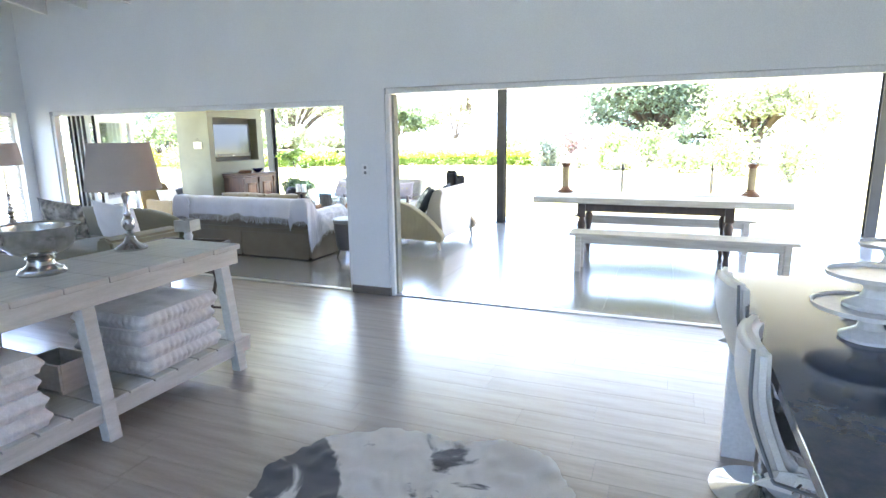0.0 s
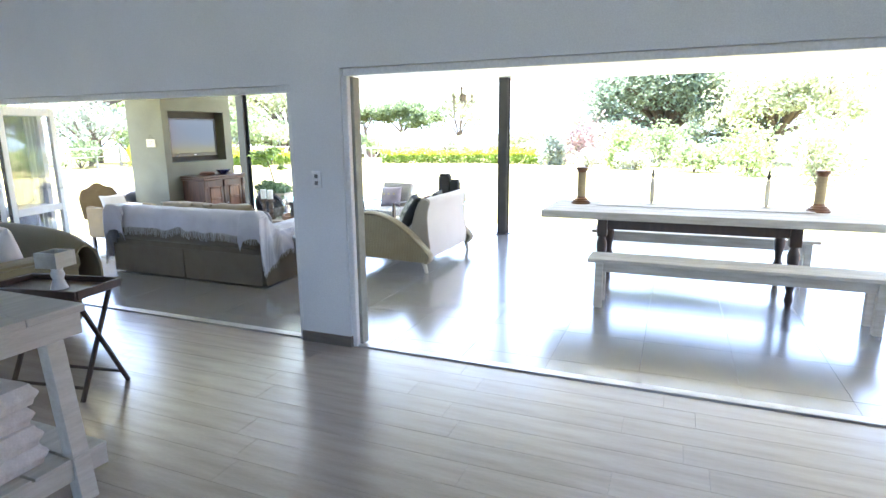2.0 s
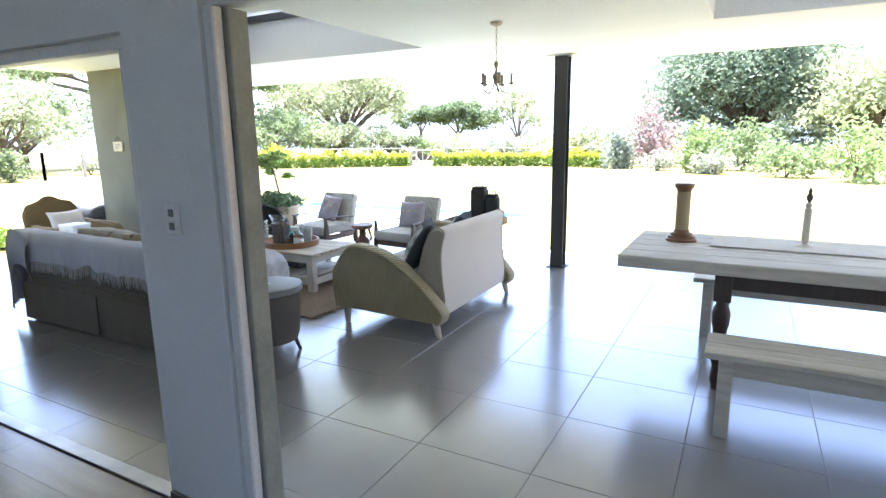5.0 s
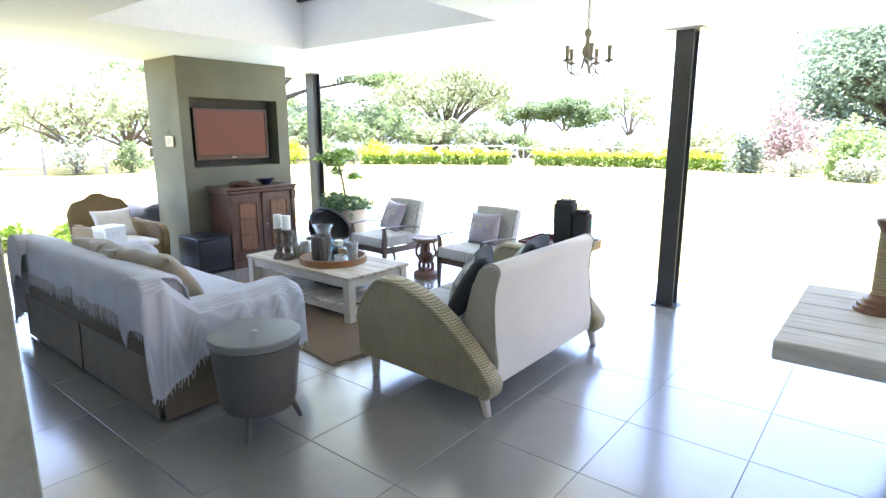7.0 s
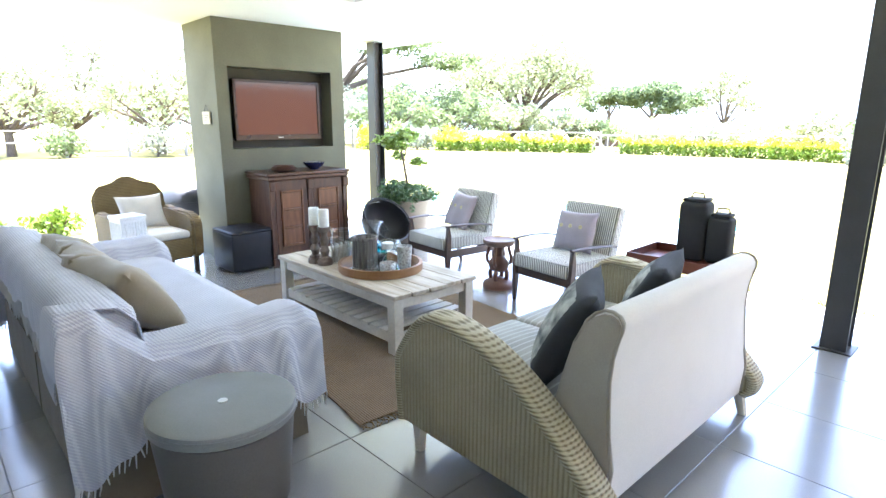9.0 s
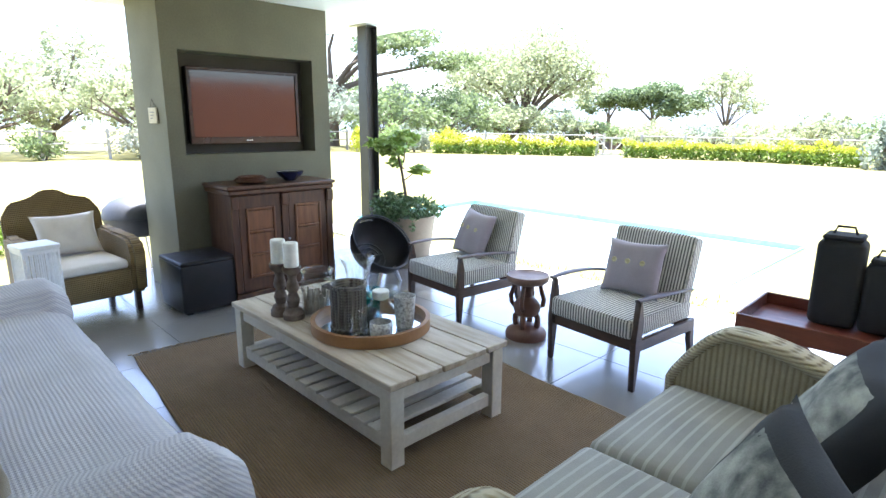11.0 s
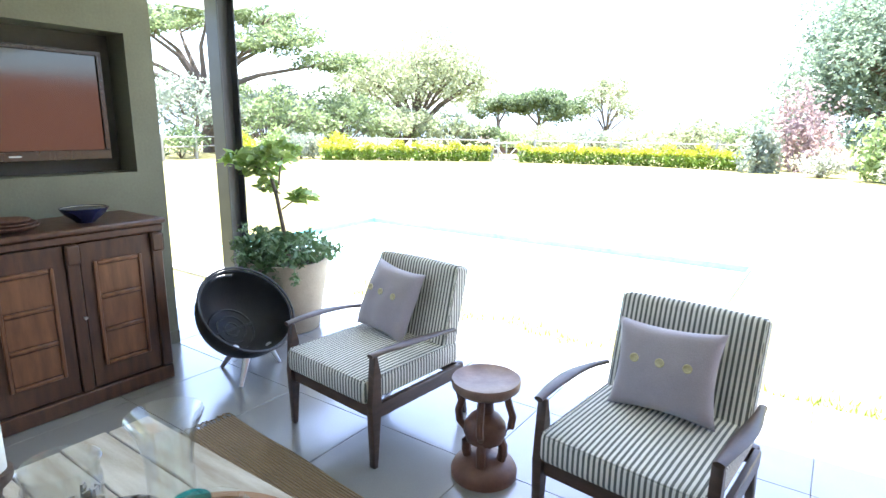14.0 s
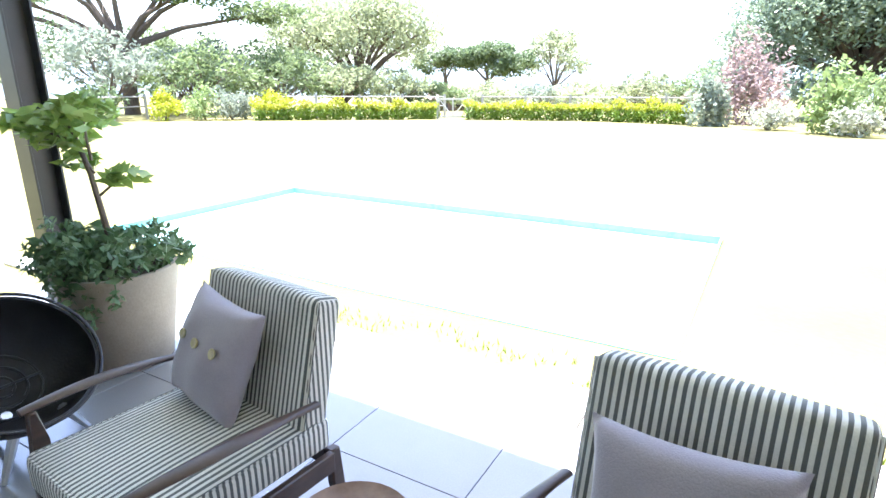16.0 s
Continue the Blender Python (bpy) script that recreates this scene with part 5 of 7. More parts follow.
# red mahogany tray table with two black bags
tt = thing("tray_table", -2.985, 8.195, 0, 2, "red mahogany butler's tray on crossed legs", "side table")
part("tray", B(-0.28, 0.28, -0.21, 0.21, 0.59, 0.602), M_REDWOOD, tt)
for x0, x1, y0, y1 in ((-0.29, 0.29, -0.225, -0.211), (-0.29, 0.29, 0.211, 0.225), (-0.295, -0.281, -0.21, 0.21), (0.281, 0.295, -0.21, 0.21)):
    part("rim", B(x0, x1, y0, y1, 0.578, 0.655, bev=0.003), M_REDWOOD, tt)
for y in (-0.17, 0.17):
    for s in (-1, 1):
        bm = bmesh.new()
        tube(bm, [(s * 0.24, y + s * 0.015, 0), (-s * 0.22, y + s * 0.015, 0.59)], 0.016, 8)
        part("leg", bm, M_REDWOOD, tt)
for k, (x, y, h, w) in enumerate(((-2.99, 8.30, 0.39, 0.085), (-2.83, 8.30, 0.31, 0.07))):
    bg = thing("black_canister", x, y, 0.603, 4, "tall black ribbed canister on a mahogany tray", "canister", "canisters")
    part("body", B(-w, w, -w, w, 0, h - 0.02, bev=0.03, seg=3), M_BLACKC, bg)
    part("lid", B(-w + 0.012, w - 0.012, -w + 0.012, w - 0.012, h - 0.021, h, bev=0.01), M_BLACKC, bg)
    bm = bmesh.new()
    tube(bm, [(-0.04, 0, h), (-0.03, 0, h + 0.03), (0.03, 0, h + 0.03), (0.04, 0, h)], 0.006, 6)
    part("handle", bm, M_BLACKC, bg)

# ---- tray and candles on the coffee table ----
M_TRAYW = mat("oak_tray", (0.30, 0.15, 0.06), 0.5, col2=(0.22, 0.105, 0.04), scale=6, fine=60, bump=0.15)
M_MIRROR = mat("mirror", (0.85, 0.87, 0.87), 0.03, 1.0, fine=200, bump=0.0)
M_WAX = mat("white_wax", (0.78, 0.78, 0.72), 0.45, scale=6, fine=60, bump=0.05)
M_TURNED = mat("distressed_turned_wood", (0.085, 0.055, 0.04), 0.7, col2=(0.18, 0.14, 0.11), scale=22, fine=80, bump=0.4)
M_RATTAN = woven("grey_rattan", (0.20, 0.185, 0.165), (0.06, 0.055, 0.05), 2, 0, 420, 260, 0.006)
M_SILV = mat("mercury_glass", (0.72, 0.73, 0.72), 0.3, 0.25, col2=(0.22, 0.22, 0.21), scale=75, fine=160, bump=0.6)
M_AQUA = glass("aqua_glass", (0.35, 0.85, 0.9))
M_CLEARJ = glass("clear_jar_glass", (0.985, 0.995, 0.99))
M_BARKW = mat("driftwood_slivers", (0.5, 0.46, 0.4), 0.85, col2=(0.3, 0.26, 0.21), scale=20, fine=60, bump=0.5)
tr = thing("serving_tray", -4.72, 7.12, TT, 0, "round oak tray with a mirrored base on a coffee table", "tray")
bm = bmesh.new()
lathe(bm, [(0.297, 0.0), (0.303, 0.006), (0.303, 0.060), (0.298, 0.060), (0.286, 0.060), (0.281, 0.060), (0.281, 0.012), (0.265, 0.0)], 56)
part("rim", bm, M_TRAYW, tr)
bm = bmesh.new()
lathe(bm, [(0.280, 0.012), (0.280, 0.016), (0.01, 0.0165)], 48)
part("mirror", bm, M_MIRROR, tr, "mirrored base")
TZ = TT + 0.0175


def vessel(name, x, y, z, prof, material, label, category="candle holder", group="", seg=28):
    v = thing(name, x, y, z, 0, label, category, group)
    bm = bmesh.new()
    lathe(bm, prof, seg, cap=False)
    part("body", bm, material, v, smooth=60)
    return v


rb = vessel("rattan_basket", -4.755, 7.01, TZ, [(0.01, 0.002), (0.076, 0.002), (0.082, 0.01), (0.084, 0.215), (0.09, 0.226), (0.086, 0.234), (0.078, 0.226), (0.074, 0.02), (0.01, 0.012)], M_RATTAN, "grey rattan basket vase on a mirrored tray", "basket")
bm = bmesh.new()
tube(bm, [(-0.075, -0.035, 0.19), (-0.13, -0.06, 0.2), (-0.15, -0.02, 0.2), (-0.13, 0.035, 0.2), (-0.075, 0.035, 0.19)], 0.008, 8)
part("handle", bm, M_RATTAN, rb)
for k in range(30):
    a = 2 * math.pi * k / 30
    bm = bmesh.new()
    tube(bm, [(q * math.cos(a + 0.04 * math.sin(z * 60)), q * math.sin(a + 0.04 * math.sin(z * 60)), z) for q, z in ((0.083, 0.008), (0.0845, 0.07), (0.085, 0.14), (0.086, 0.222))], 0.0042, 5)
    part("stake", bm, M_RATTAN, rb)
for z in (0.012, 0.218, 0.229):
    bm = bmesh.new()
    tube(bm, [(0.088 * math.cos(a), 0.088 * math.sin(a), z) for a in [2 * math.pi * i / 28 for i in range(29)]], 0.006, 6)
    part("weave_ring", bm, M_RATTAN, rb)
hj = vessel("hurricane_jar", -5.08, 7.03, TT, [(0.01, 0.002), (0.078, 0.002), (0.085, 0.015), (0.085, 0.20), (0.078, 0.22), (0.088, 0.252), (0.084, 0.254), (0.074, 0.22), (0.081, 0.20), (0.08, 0.02), (0.01, 0.01)], M_CLEARJ, "glass hurricane jar filled with driftwood slivers", "jar")
bm = bmesh.new()
rnd = random.Random(5)
for k in range(34):
    a = rnd.uniform(0, 6.28)
    r = rnd.uniform(0.04, 0.068)
    h = rnd.uniform(0.09, 0.17)
    box(bm, -0.008, 0.008, -0.003, 0.003, 0.012, h, m=pose(r * math.cos(a), r * math.sin(a), 0, rnd.uniform(-6, 6), rnd.uniform(-6, 6), rnd.uniform(0, 180)))
part("driftwood", bm, M_BARKW, hj, "pale driftwood slivers")
vessel("tall_glass_vase", -5.04, 7.27, TZ, [(0.01, 0.002), (0.055, 0.002), (0.06, 0.01), (0.062, 0.15), (0.075, 0.22), (0.10, 0.27), (0.098, 0.271), (0.072, 0.222), (0.058, 0.15), (0.055, 0.014), (0.01, 0.008)], M_CLEARJ, "tall flared clear glass vase", "vase")
vessel("aqua_tumbler", -4.80, 7.19, TZ, [(0.01, 0.002), (0.04, 0.002), (0.045, 0.16), (0.043, 0.16), (0.038, 0.01), (0.01, 0.008)], M_AQUA, "tall turquoise glass tumbler", "glass")
gj = vessel("glass_jar", -4.70, 7.17, TZ, [(0.01, 0.002), (0.085, 0.002), (0.095, 0.03), (0.09, 0.08), (0.055, 0.11), (0.05, 0.125), (0.085, 0.17), (0.092, 0.185), (0.09, 0.186), (0.047, 0.128), (0.052, 0.108), (0.086, 0.078), (0.09, 0.03), (0.08, 0.008), (0.01, 0.006)], M_CLEARJ, "clear glass candle jar with a white candle", "candle holder")
bm = bmesh.new()
lathe(bm, [(0.032, 0.129), (0.042, 0.135), (0.044, 0.17), (0.04, 0.175), (0.01, 0.172)], 20)
part("candle", bm, M_WAX, gj)
ml = vessel("votive_holder", -4.57, 7.22, TZ, [(0.01, 0.002), (0.042, 0.002), (0.045, 0.02), (0.055, 0.16), (0.056, 0.165), (0.052, 0.165), (0.048, 0.12), (0.01, 0.118)], M_SILV, "patterned silver glass votive holder", "candle holder")
bm = bmesh.new()
lathe(bm, [(0.047, 0.12), (0.047, 0.135), (0.01, 0.136)], 18)
part("candle", bm, M_WAX, ml)
vessel("small_votive", -4.545, 7.05, TZ, [(0.01, 0.002), (0.05, 0.002), (0.055, 0.03), (0.055, 0.075), (0.05, 0.078), (0.048, 0.03), (0.01, 0.012)], M_SILV, "low openwork silver votive", "candle holder")
vessel("small_glass", -4.62, 7.03, TZ, [(0.01, 0.002), (0.04, 0.002), (0.05, 0.03), (0.035, 0.08), (0.05, 0.12), (0.048, 0.12), (0.032, 0.08), (0.046, 0.03), (0.01, 0.008)], M_CLEARJ, "small clear glass vase on a mirrored tray", "vase")
vessel("small_glass", -4.62, 6.97, TZ, [(0.01, 0.002), (0.035, 0.002), (0.04, 0.03), (0.032, 0.07), (0.04, 0.09), (0.038, 0.09), (0.03, 0.07), (0.036, 0.03), (0.01, 0.008)], M_CLEARJ, "small clear glass votive on a mirrored tray", "vase")
for k, (x, y, h) in enumerate(((-5.21, 6.88, 0.29), (-5.11, 6.90, 0.285))):
    cs = thing("candlestick", x, y, TT, 0, "turned distressed wooden candlestick with a white candle", "candlestick", "coffee table candles")
    bm = bmesh.new()
    prof = [(0.056, 0), (0.056, 0.03), (0.046, 0.045), (0.044, 0.055), (0.026, 0.065), (0.03, 0.08), (0.036, 0.105), (0.028, 0.13), (0.022, 0.145), (0.032, 0.16), (0.034, 0.18), (0.028, 0.20), (0.022, 0.22), (0.026, 0.24), (0.046, 0.26), (0.05, 0.272), (0.05, h)]
    lathe(bm, prof, 18)
    part("stem", bm, M_TURNED, cs, smooth=30)
    bm = bmesh.new()
    lathe(bm, [(0.036, h + 0.001), (0.039, h + 0.004), (0.039, h + 0.125), (0.035, h + 0.13), (0.004, h + 0.126)], 22)
    part("candle", bm, M_WAX, cs, "thick white pillar candle")

# chandelier over the walkway
M_BRASS = mat("antique_pewter", (0.42, 0.38, 0.30), 0.45, 0.3, col2=(0.34, 0.30, 0.23), scale=20, fine=120)
CEIL_C = CEIL_T + 0.012
chd = thing("chandelier", -2.19, 6.87, -0.012, 0, "small antique brass chandelier with candle arms hanging from a ceiling", "chandelier")
bm = bmesh.new()
lathe(bm, [(0.05, CEIL_C - 0.002), (0.045, CEIL_C - 0.02), (0.01, CEIL_C - 0.035)], 18)
part("ceiling_rose", bm, M_BRASS, chd)
bm = bmesh.new()
for k in range(10):
    z = CEIL_C - 0.04 - 0.028 * k
    q = [(0.006 * math.cos(a), 0.0, z - 0.012 + 0.016 * math.sin(a)) for a in [2 * math.pi * i / 10 for i in range(11)]]
    tube(bm, [(p[0], 0, p[2]) if k % 2 else (0, p[0], p[2]) for p in q], 0.0022, 5)
part("chain", bm, M_BRASS, chd)
bm = bmesh.new()
lathe(bm, [(0.006, 2.14), (0.018, 2.13), (0.02, 2.11), (0.01, 2.09), (0.012, 2.06), (0.028, 2.035), (0.03, 2.01), (0.015, 1.98), (0.006, 1.95)], 16)
part("stem", bm, M_BRASS, chd)
for k in range(5):
    a = 2 * math.pi * k / 5 + 0.3
    c, s = math.cos(a), math.sin(a)
    bm = bmesh.new()
    tube(bm, [(r * c, r * s, z) for r, z in ((0.015, 2.0), (0.03, 1.94), (0.06, 1.90), (0.09, 1.895), (0.115, 1.92), (0.12, 1.955))], 0.005, 6)
    arm = part("arm", bm, M_BRASS, chd)
    bm = bmesh.new()
    lathe(bm, [(0.004, 1.955), (0.028, 1.965), (0.03, 1.972), (0.012, 1.975), (0.011, 1.98)], 12, 0.12 * c, 0.12 * s)
    part("drip_pan", bm, M_BRASS, arm)
    bm = bmesh.new()
    lathe(bm, [(0.0105, 1.981), (0.012, 2.03), (0.016, 2.045), (0.005, 2.046)], 10, 0.12 * c, 0.12 * s)
    part("candle_sleeve", bm, M_BRASS, arm)

# ---- dining table, benches and candlesticks ----
DT = thing("dining_table", 0.40, 6.59, 0, 0, "long table with a whitewashed plank top and dark turned legs", "dining table")
for k in range(5):
    y0 = -0.50 + 0.2 * k
    part("plank", B(-1.44, 1.46, y0 + 0.002, y0 + 0.198, 0.725, 0.80, bev=0.006), M_WHITEWOOD, DT)
for sy in (-1, 1):
    part("apron", B(-0.80, 0.80, sy * 0.36 - 0.015, sy * 0.36 + 0.015, 0.62, 0.722, bev=0.003), M_DARKWOOD, DT)
for sx in (-1, 1):
    part("apron", B(sx * 0.84 - 0.015, sx * 0.84 + 0.015, -0.33, 0.33, 0.62, 0.722, bev=0.003), M_DARKWOOD, DT)
    for sy in (-1, 1):
        bm = bmesh.new()
        lathe(bm, [(0.025, 0), (0.03, 0.03), (0.04, 0.06), (0.032, 0.10), (0.028, 0.14), (0.045, 0.20), (0.048, 0.24), (0.03, 0.28), (0.035, 0.34), (0.05, 0.42), (0.052, 0.48), (0.034, 0.53), (0.034, 0.55)], 16, sx * 0.84, sy * 0.37)
        box(bm, sx * 0.84 - 0.048, sx * 0.84 + 0.048, sy * 0.37 - 0.048, sy * 0.37 + 0.048, 0.55, 0.723, bev=0.004)
        part("leg", bm, M_DARKWOOD, DT, "dark turned leg", smooth=30)

DT.scale = (1, 1, 1.025)


def bench(y, x0, x1):
    b = thing("bench", (x0 + x1) / 2, y, 0, 0, "long whitewashed plank bench beside a dining table", "bench", "dining benches")
    h = (x1 - x0) / 2
    for s in (-1, 1):
        part("seat_plank", B(-h, h, s * 0.085 - 0.083, s * 0.085 + 0.083, 0.425, 0.46, bev=0.005), M_WHITEWOOD, b)
        part("apron", B(-h + 0.14, h - 0.14, s * 0.13 - 0.011, s * 0.13 + 0.011, 0.34, 0.423, bev=0.003), M_WHITEWOOD, b)
        for t in (-1, 1):
            part("leg", B(s * (h - 0.105) - 0.035, s * (h - 0.105) + 0.035, t * 0.125 - 0.03, t * 0.125 + 0.03, 0, 0.423, bev=0.004), M_WHITEWOOD, b)


bench(5.745, -0.49, 1.86)
bench(7.34, -0.67, 1.65)
M_ROPE = woven("wound_rope", (0.42, 0.34, 0.2), (0.18, 0.13, 0.07), 2, 0, 480, 10, 0.006)
M_COPPER = mat("brown_spool_wood", (0.22, 0.11, 0.06), 0.4, col2=(0.14, 0.065, 0.035), scale=9, fine=60, bump=0.15)
for x, y in ((-0.74, 6.745), (1.50, 6.77)):
    c = thing("rope_candlestick", x, y, 0.82, 0, "tall spool candlestick wound with rope on a dining table", "candlestick", "rope candlesticks")
    bm = bmesh.new()
    lathe(bm, [(0.10, 0), (0.102, 0.015), (0.09, 0.02), (0.09, 0.035), (0.075, 0.04), (0.07, 0.055), (0.05, 0.065), (0.048, 0.08)], 28)
    part("foot", bm, M_COPPER, c, smooth=30)
    bm = bmesh.new()
    lathe(bm, [(0.045, 0.08), (0.046, 0.34)], 24)
    part("rope_stem", bm, M_ROPE, c, "stem wound with pale rope")
    bm = bmesh.new()
    lathe(bm, [(0.046, 0.341), (0.05, 0.355), (0.062, 0.37), (0.065, 0.39), (0.06, 0.395), (0.02, 0.39)], 24)
    part("cup", bm, M_COPPER, c, smooth=30)
for x, y in ((-0.01, 6.78), (1.06, 6.80)):
    c = thing("slim_candlestick", x, y, 0.82, 0, "slim silver candlestick with a bird finial on a dining table", "candlestick", "slim candlesticks")
    bm = bmesh.new()
    lathe(bm, [(0.055, 0), (0.055, 0.008), (0.03, 0.016), (0.012, 0.025), (0.014, 0.04), (0.022, 0.05), (0.022, 0.25), (0.014, 0.26), (0.02, 0.275), (0.014, 0.29)], 16)
    part("stem", bm, M_PALEWOOD, c)
    bm = bmesh.new()
    lathe(bm, [(0.006, 0.291), (0.016, 0.31), (0.02, 0.33), (0.01, 0.35), (0.012, 0.365), (0.004, 0.385)], 12)
    part("finial", bm, M_STEEL, c)
rn = thing("table_runner", 0.40, 6.74, 0.8215, 0, "pale crumpled linen runner on a dining table", "runner")
bm = bmesh.new()
sheet(bm, lambda u, v: (-0.95 + 2.0 * u + 0.02 * noise.noise(Vector((u * 4, v * 3, 1))), -0.16 + 0.3 * v + 0.03 * noise.noise(Vector((u * 5, v, 2))), 0.006 + 0.008 * abs(noise.noise(Vector((u * 16, v * 6, 0))))), 70, 14, 0.003)
part("cloth", bm, M_LINEN, rn, smooth=80)

# ---- lounge ----
M_PEWTER = mat("polished_pewter", (0.70, 0.70, 0.68), 0.20, 1.0, col2=(0.45, 0.45, 0.44), scale=12, fine=60, bump=0.08)
M_SHADE = mat("taupe_linen_shade", (0.50, 0.46, 0.43), 0.9, col2=(0.46, 0.42, 0.39), scale=6, fine=260, bump=0.2, leaf=0.25)
M_QUILT = mat("white_quilted_cotton", (0.66, 0.65, 0.64), 0.95, col2=(0.55, 0.54, 0.54), scale=12, fine=120, bump=0.5, sheen=0.2)
M_GREENSOFA = mat("olive_upholstery", (0.17, 0.15, 0.085), 0.9, col2=(0.14, 0.125, 0.07), scale=5, fine=220, bump=0.3, sheen=0.3)

CB = thing("console_table", -2.534, 0.80, 0, 0, "chalk-white plank console table with a slatted lower shelf", "console table")
for k in range(10):
    y0 = -1.33 + 0.266 * k
    part("plank", B(-0.365, 0.365, y0 + 0.002, y0 + 0.264, 0.795, 0.83, bev=0.004), M_CONSOLE, CB)
for sx in (-1, 1):
    part("apron", B(sx * 0.335 - 0.014, sx * 0.335 + 0.014, -1.31, 1.31, 0.695, 0.793, bev=0.003), M_CONSOLE, CB)
    part("shelf_rail", B(sx * 0.385 - 0.016, sx * 0.385 + 0.016, -1.31, 1.31, 0.17, 0.262, bev=0.003), M_CONSOLE, CB)
    for y in (-1.24, 0.13, 1.18) if sx > 0 else (-1.24, 0.0, 1.22):
        bm = bmesh.new()
        a, b = sx * 0.31, sx * 0.40
        box(bm, -0.036, 0.036, y - 0.04, y + 0.04, 0, 0.693, bev=0.003)
        for v in bm.verts:
            v.co.x += b + (a - b) * (v.co.z / 0.693)
        part("leg", bm, M_CONSOLE, CB)
for sy in (-1, 1):
    part("apron", B(-0.32, 0.32, sy * 1.29 - 0.014, sy * 1.29 + 0.014, 0.695, 0.793, bev=0.003), M_CONSOLE, CB)
for k in range(15):
    y0 = -1.31 + 0.1747 * k
    part("slat", B(-0.40, 0.415, y0 + 0.006, y0 + 0.168, 0.264, 0.282, bev=0.003), M_CONSOLE, CB)
# slightly smaller in plan, taller, with a lower shelf
for ob in CB.children:
    for v in ob.data.vertices:
        v.co.x *= 0.943
        v.co.y *= 0.943
        if v.co.z > 0.6:
            v.co.z += 0.04
        elif v.co.z > 0.1:
            v.co.z -= 0.06


def quilt_stack(x, y, z, n, rz):
    for k in range(n):
        q = thing("floor_cushion", x + 0.012 * math.sin(k * 2.3), y + 0.012 * math.cos(k * 1.7), z + 0.092 * k, rz + 2 * math.sin(k * 3.1), "white tufted quilted floor cushion, stacked on a console shelf", "cushion", "quilted cushions")
        bm = bmesh.new()
        w, d = 0.265, 0.285

        def fn(u, v, k=k):
            a = 2 * math.pi * u
            sx, sy = math.cos(a), math.sin(a)
            m = max(abs(sx), abs(sy))
            px, py = w * sx / m, d * sy / m
            t = v * 2 - 1
            bulge = 0.034 * math.cos(t * math.pi / 2) * (0.55 + 0.45 * abs(math.sin(a * 24)) ** 0.8)
            tuck = 0.012 * (abs(math.sin(t * math.pi)) ** 2)
            rr = 1 + (bulge - tuck * 0.6) / 0.3
            return (px * rr, py * rr, 0.048 + 0.046 * t)
        sheet(bm, fn, 208, 8)
        bmesh.ops.remove_doubles(bm, verts=bm.verts[:], dist=0.0005)
        part("border", bm, M_QUILT, q, smooth=70)
        for zz, s in ((0.094, 1), (0.002, -1)):
            if s < 0 and k:
                continue
            bm = bmesh.new()
            sheet(bm, lambda u, v, k=k: (w * (2 * u - 1), d * (2 * v - 1), zz + s * (0.010 * math.sin(math.pi * u) * math.sin(math.pi * v) + 0.006 * abs(math.sin(3 * math.pi * u) * math.sin(3 * math.pi * v)) + 0.006 * noise.noise(Vector((u * 5, v * 5, k))))), 26, 26)
            part("panel", bm, M_QUILT, q, smooth=70)


quilt_stack(-2.477, 1.49, 0.223, 4, 3)
quilt_stack(-2.458, 0.34, 0.223, 4, -2)
bx = thing("wooden_crate", -2.59, 0.98, 0.223, 0, "small pale painted wooden crate on a console shelf", "crate")
for x0, x1, y0, y1 in ((-0.15, 0.15, -0.11, -0.095), (-0.15, 0.15, 0.095, 0.11), (-0.15, -0.135, -0.094, 0.094), (0.135, 0.15, -0.094, 0.094)):
    part("side", B(x0, x1, y0, y1, 0.02, 0.17, bev=0.003), M_CONSOLE, bx)
part("bottom", B(-0.134, 0.134, -0.094, 0.094, 0.02, 0.032), M_CONSOLE, bx)
for sx in (-0.13, 0.13):
    part("foot", B(sx - 0.015, sx + 0.015, -0.10, 0.10, 0, 0.02), M_CONSOLE, bx)


def shade_lamp(name, x, y, z, rb, rt, z0, z1, label, scale=1.0):
    l = thing(name, x, y, z, 0, label, "lamp", "shaded lamps")
    bm = bmesh.new()
    lathe(bm, [(0.10, 0), (0.10, 0.012), (0.075, 0.03), (0.045, 0.05), (0.025, 0.09), (0.03, 0.11), (0.02, 0.125), (0.035, 0.15), (0.042, 0.18), (0.03, 0.21), (0.018, 0.225), (0.026, 0.24), (0.016, 0.27), (0.02, 0.33), (0.026, 0.36), (0.012, 0.375), (0.012, z1 - 0.06)], 24)
    part("base", bm, M_PEWTER, l, "turned pewter base")
    bm = bmesh.new()
    lathe(bm, [(rb, z0), (rt, z1), (rt - 0.004, z1), (rb - 0.004, z0 + 0.002), (rb, z0)], 44, cap=False)
    part("shade", bm, M_SHADE, l, "tapered taupe linen shade", smooth=60)
    bm = bmesh.new()
    for k in range(3):
        a = 2 * math.pi * k / 3
        tube(bm, [(0, 0, z1 - 0.07), (0.5 * rt * math.cos(a), 0.5 * rt * math.sin(a), z1 - 0.05), ((rt - 0.003) * math.cos(a), (rt - 0.003) * math.sin(a), z1 - 0.012)], 0.003, 5)
    part("spider", bm, M_PEWTER, l)


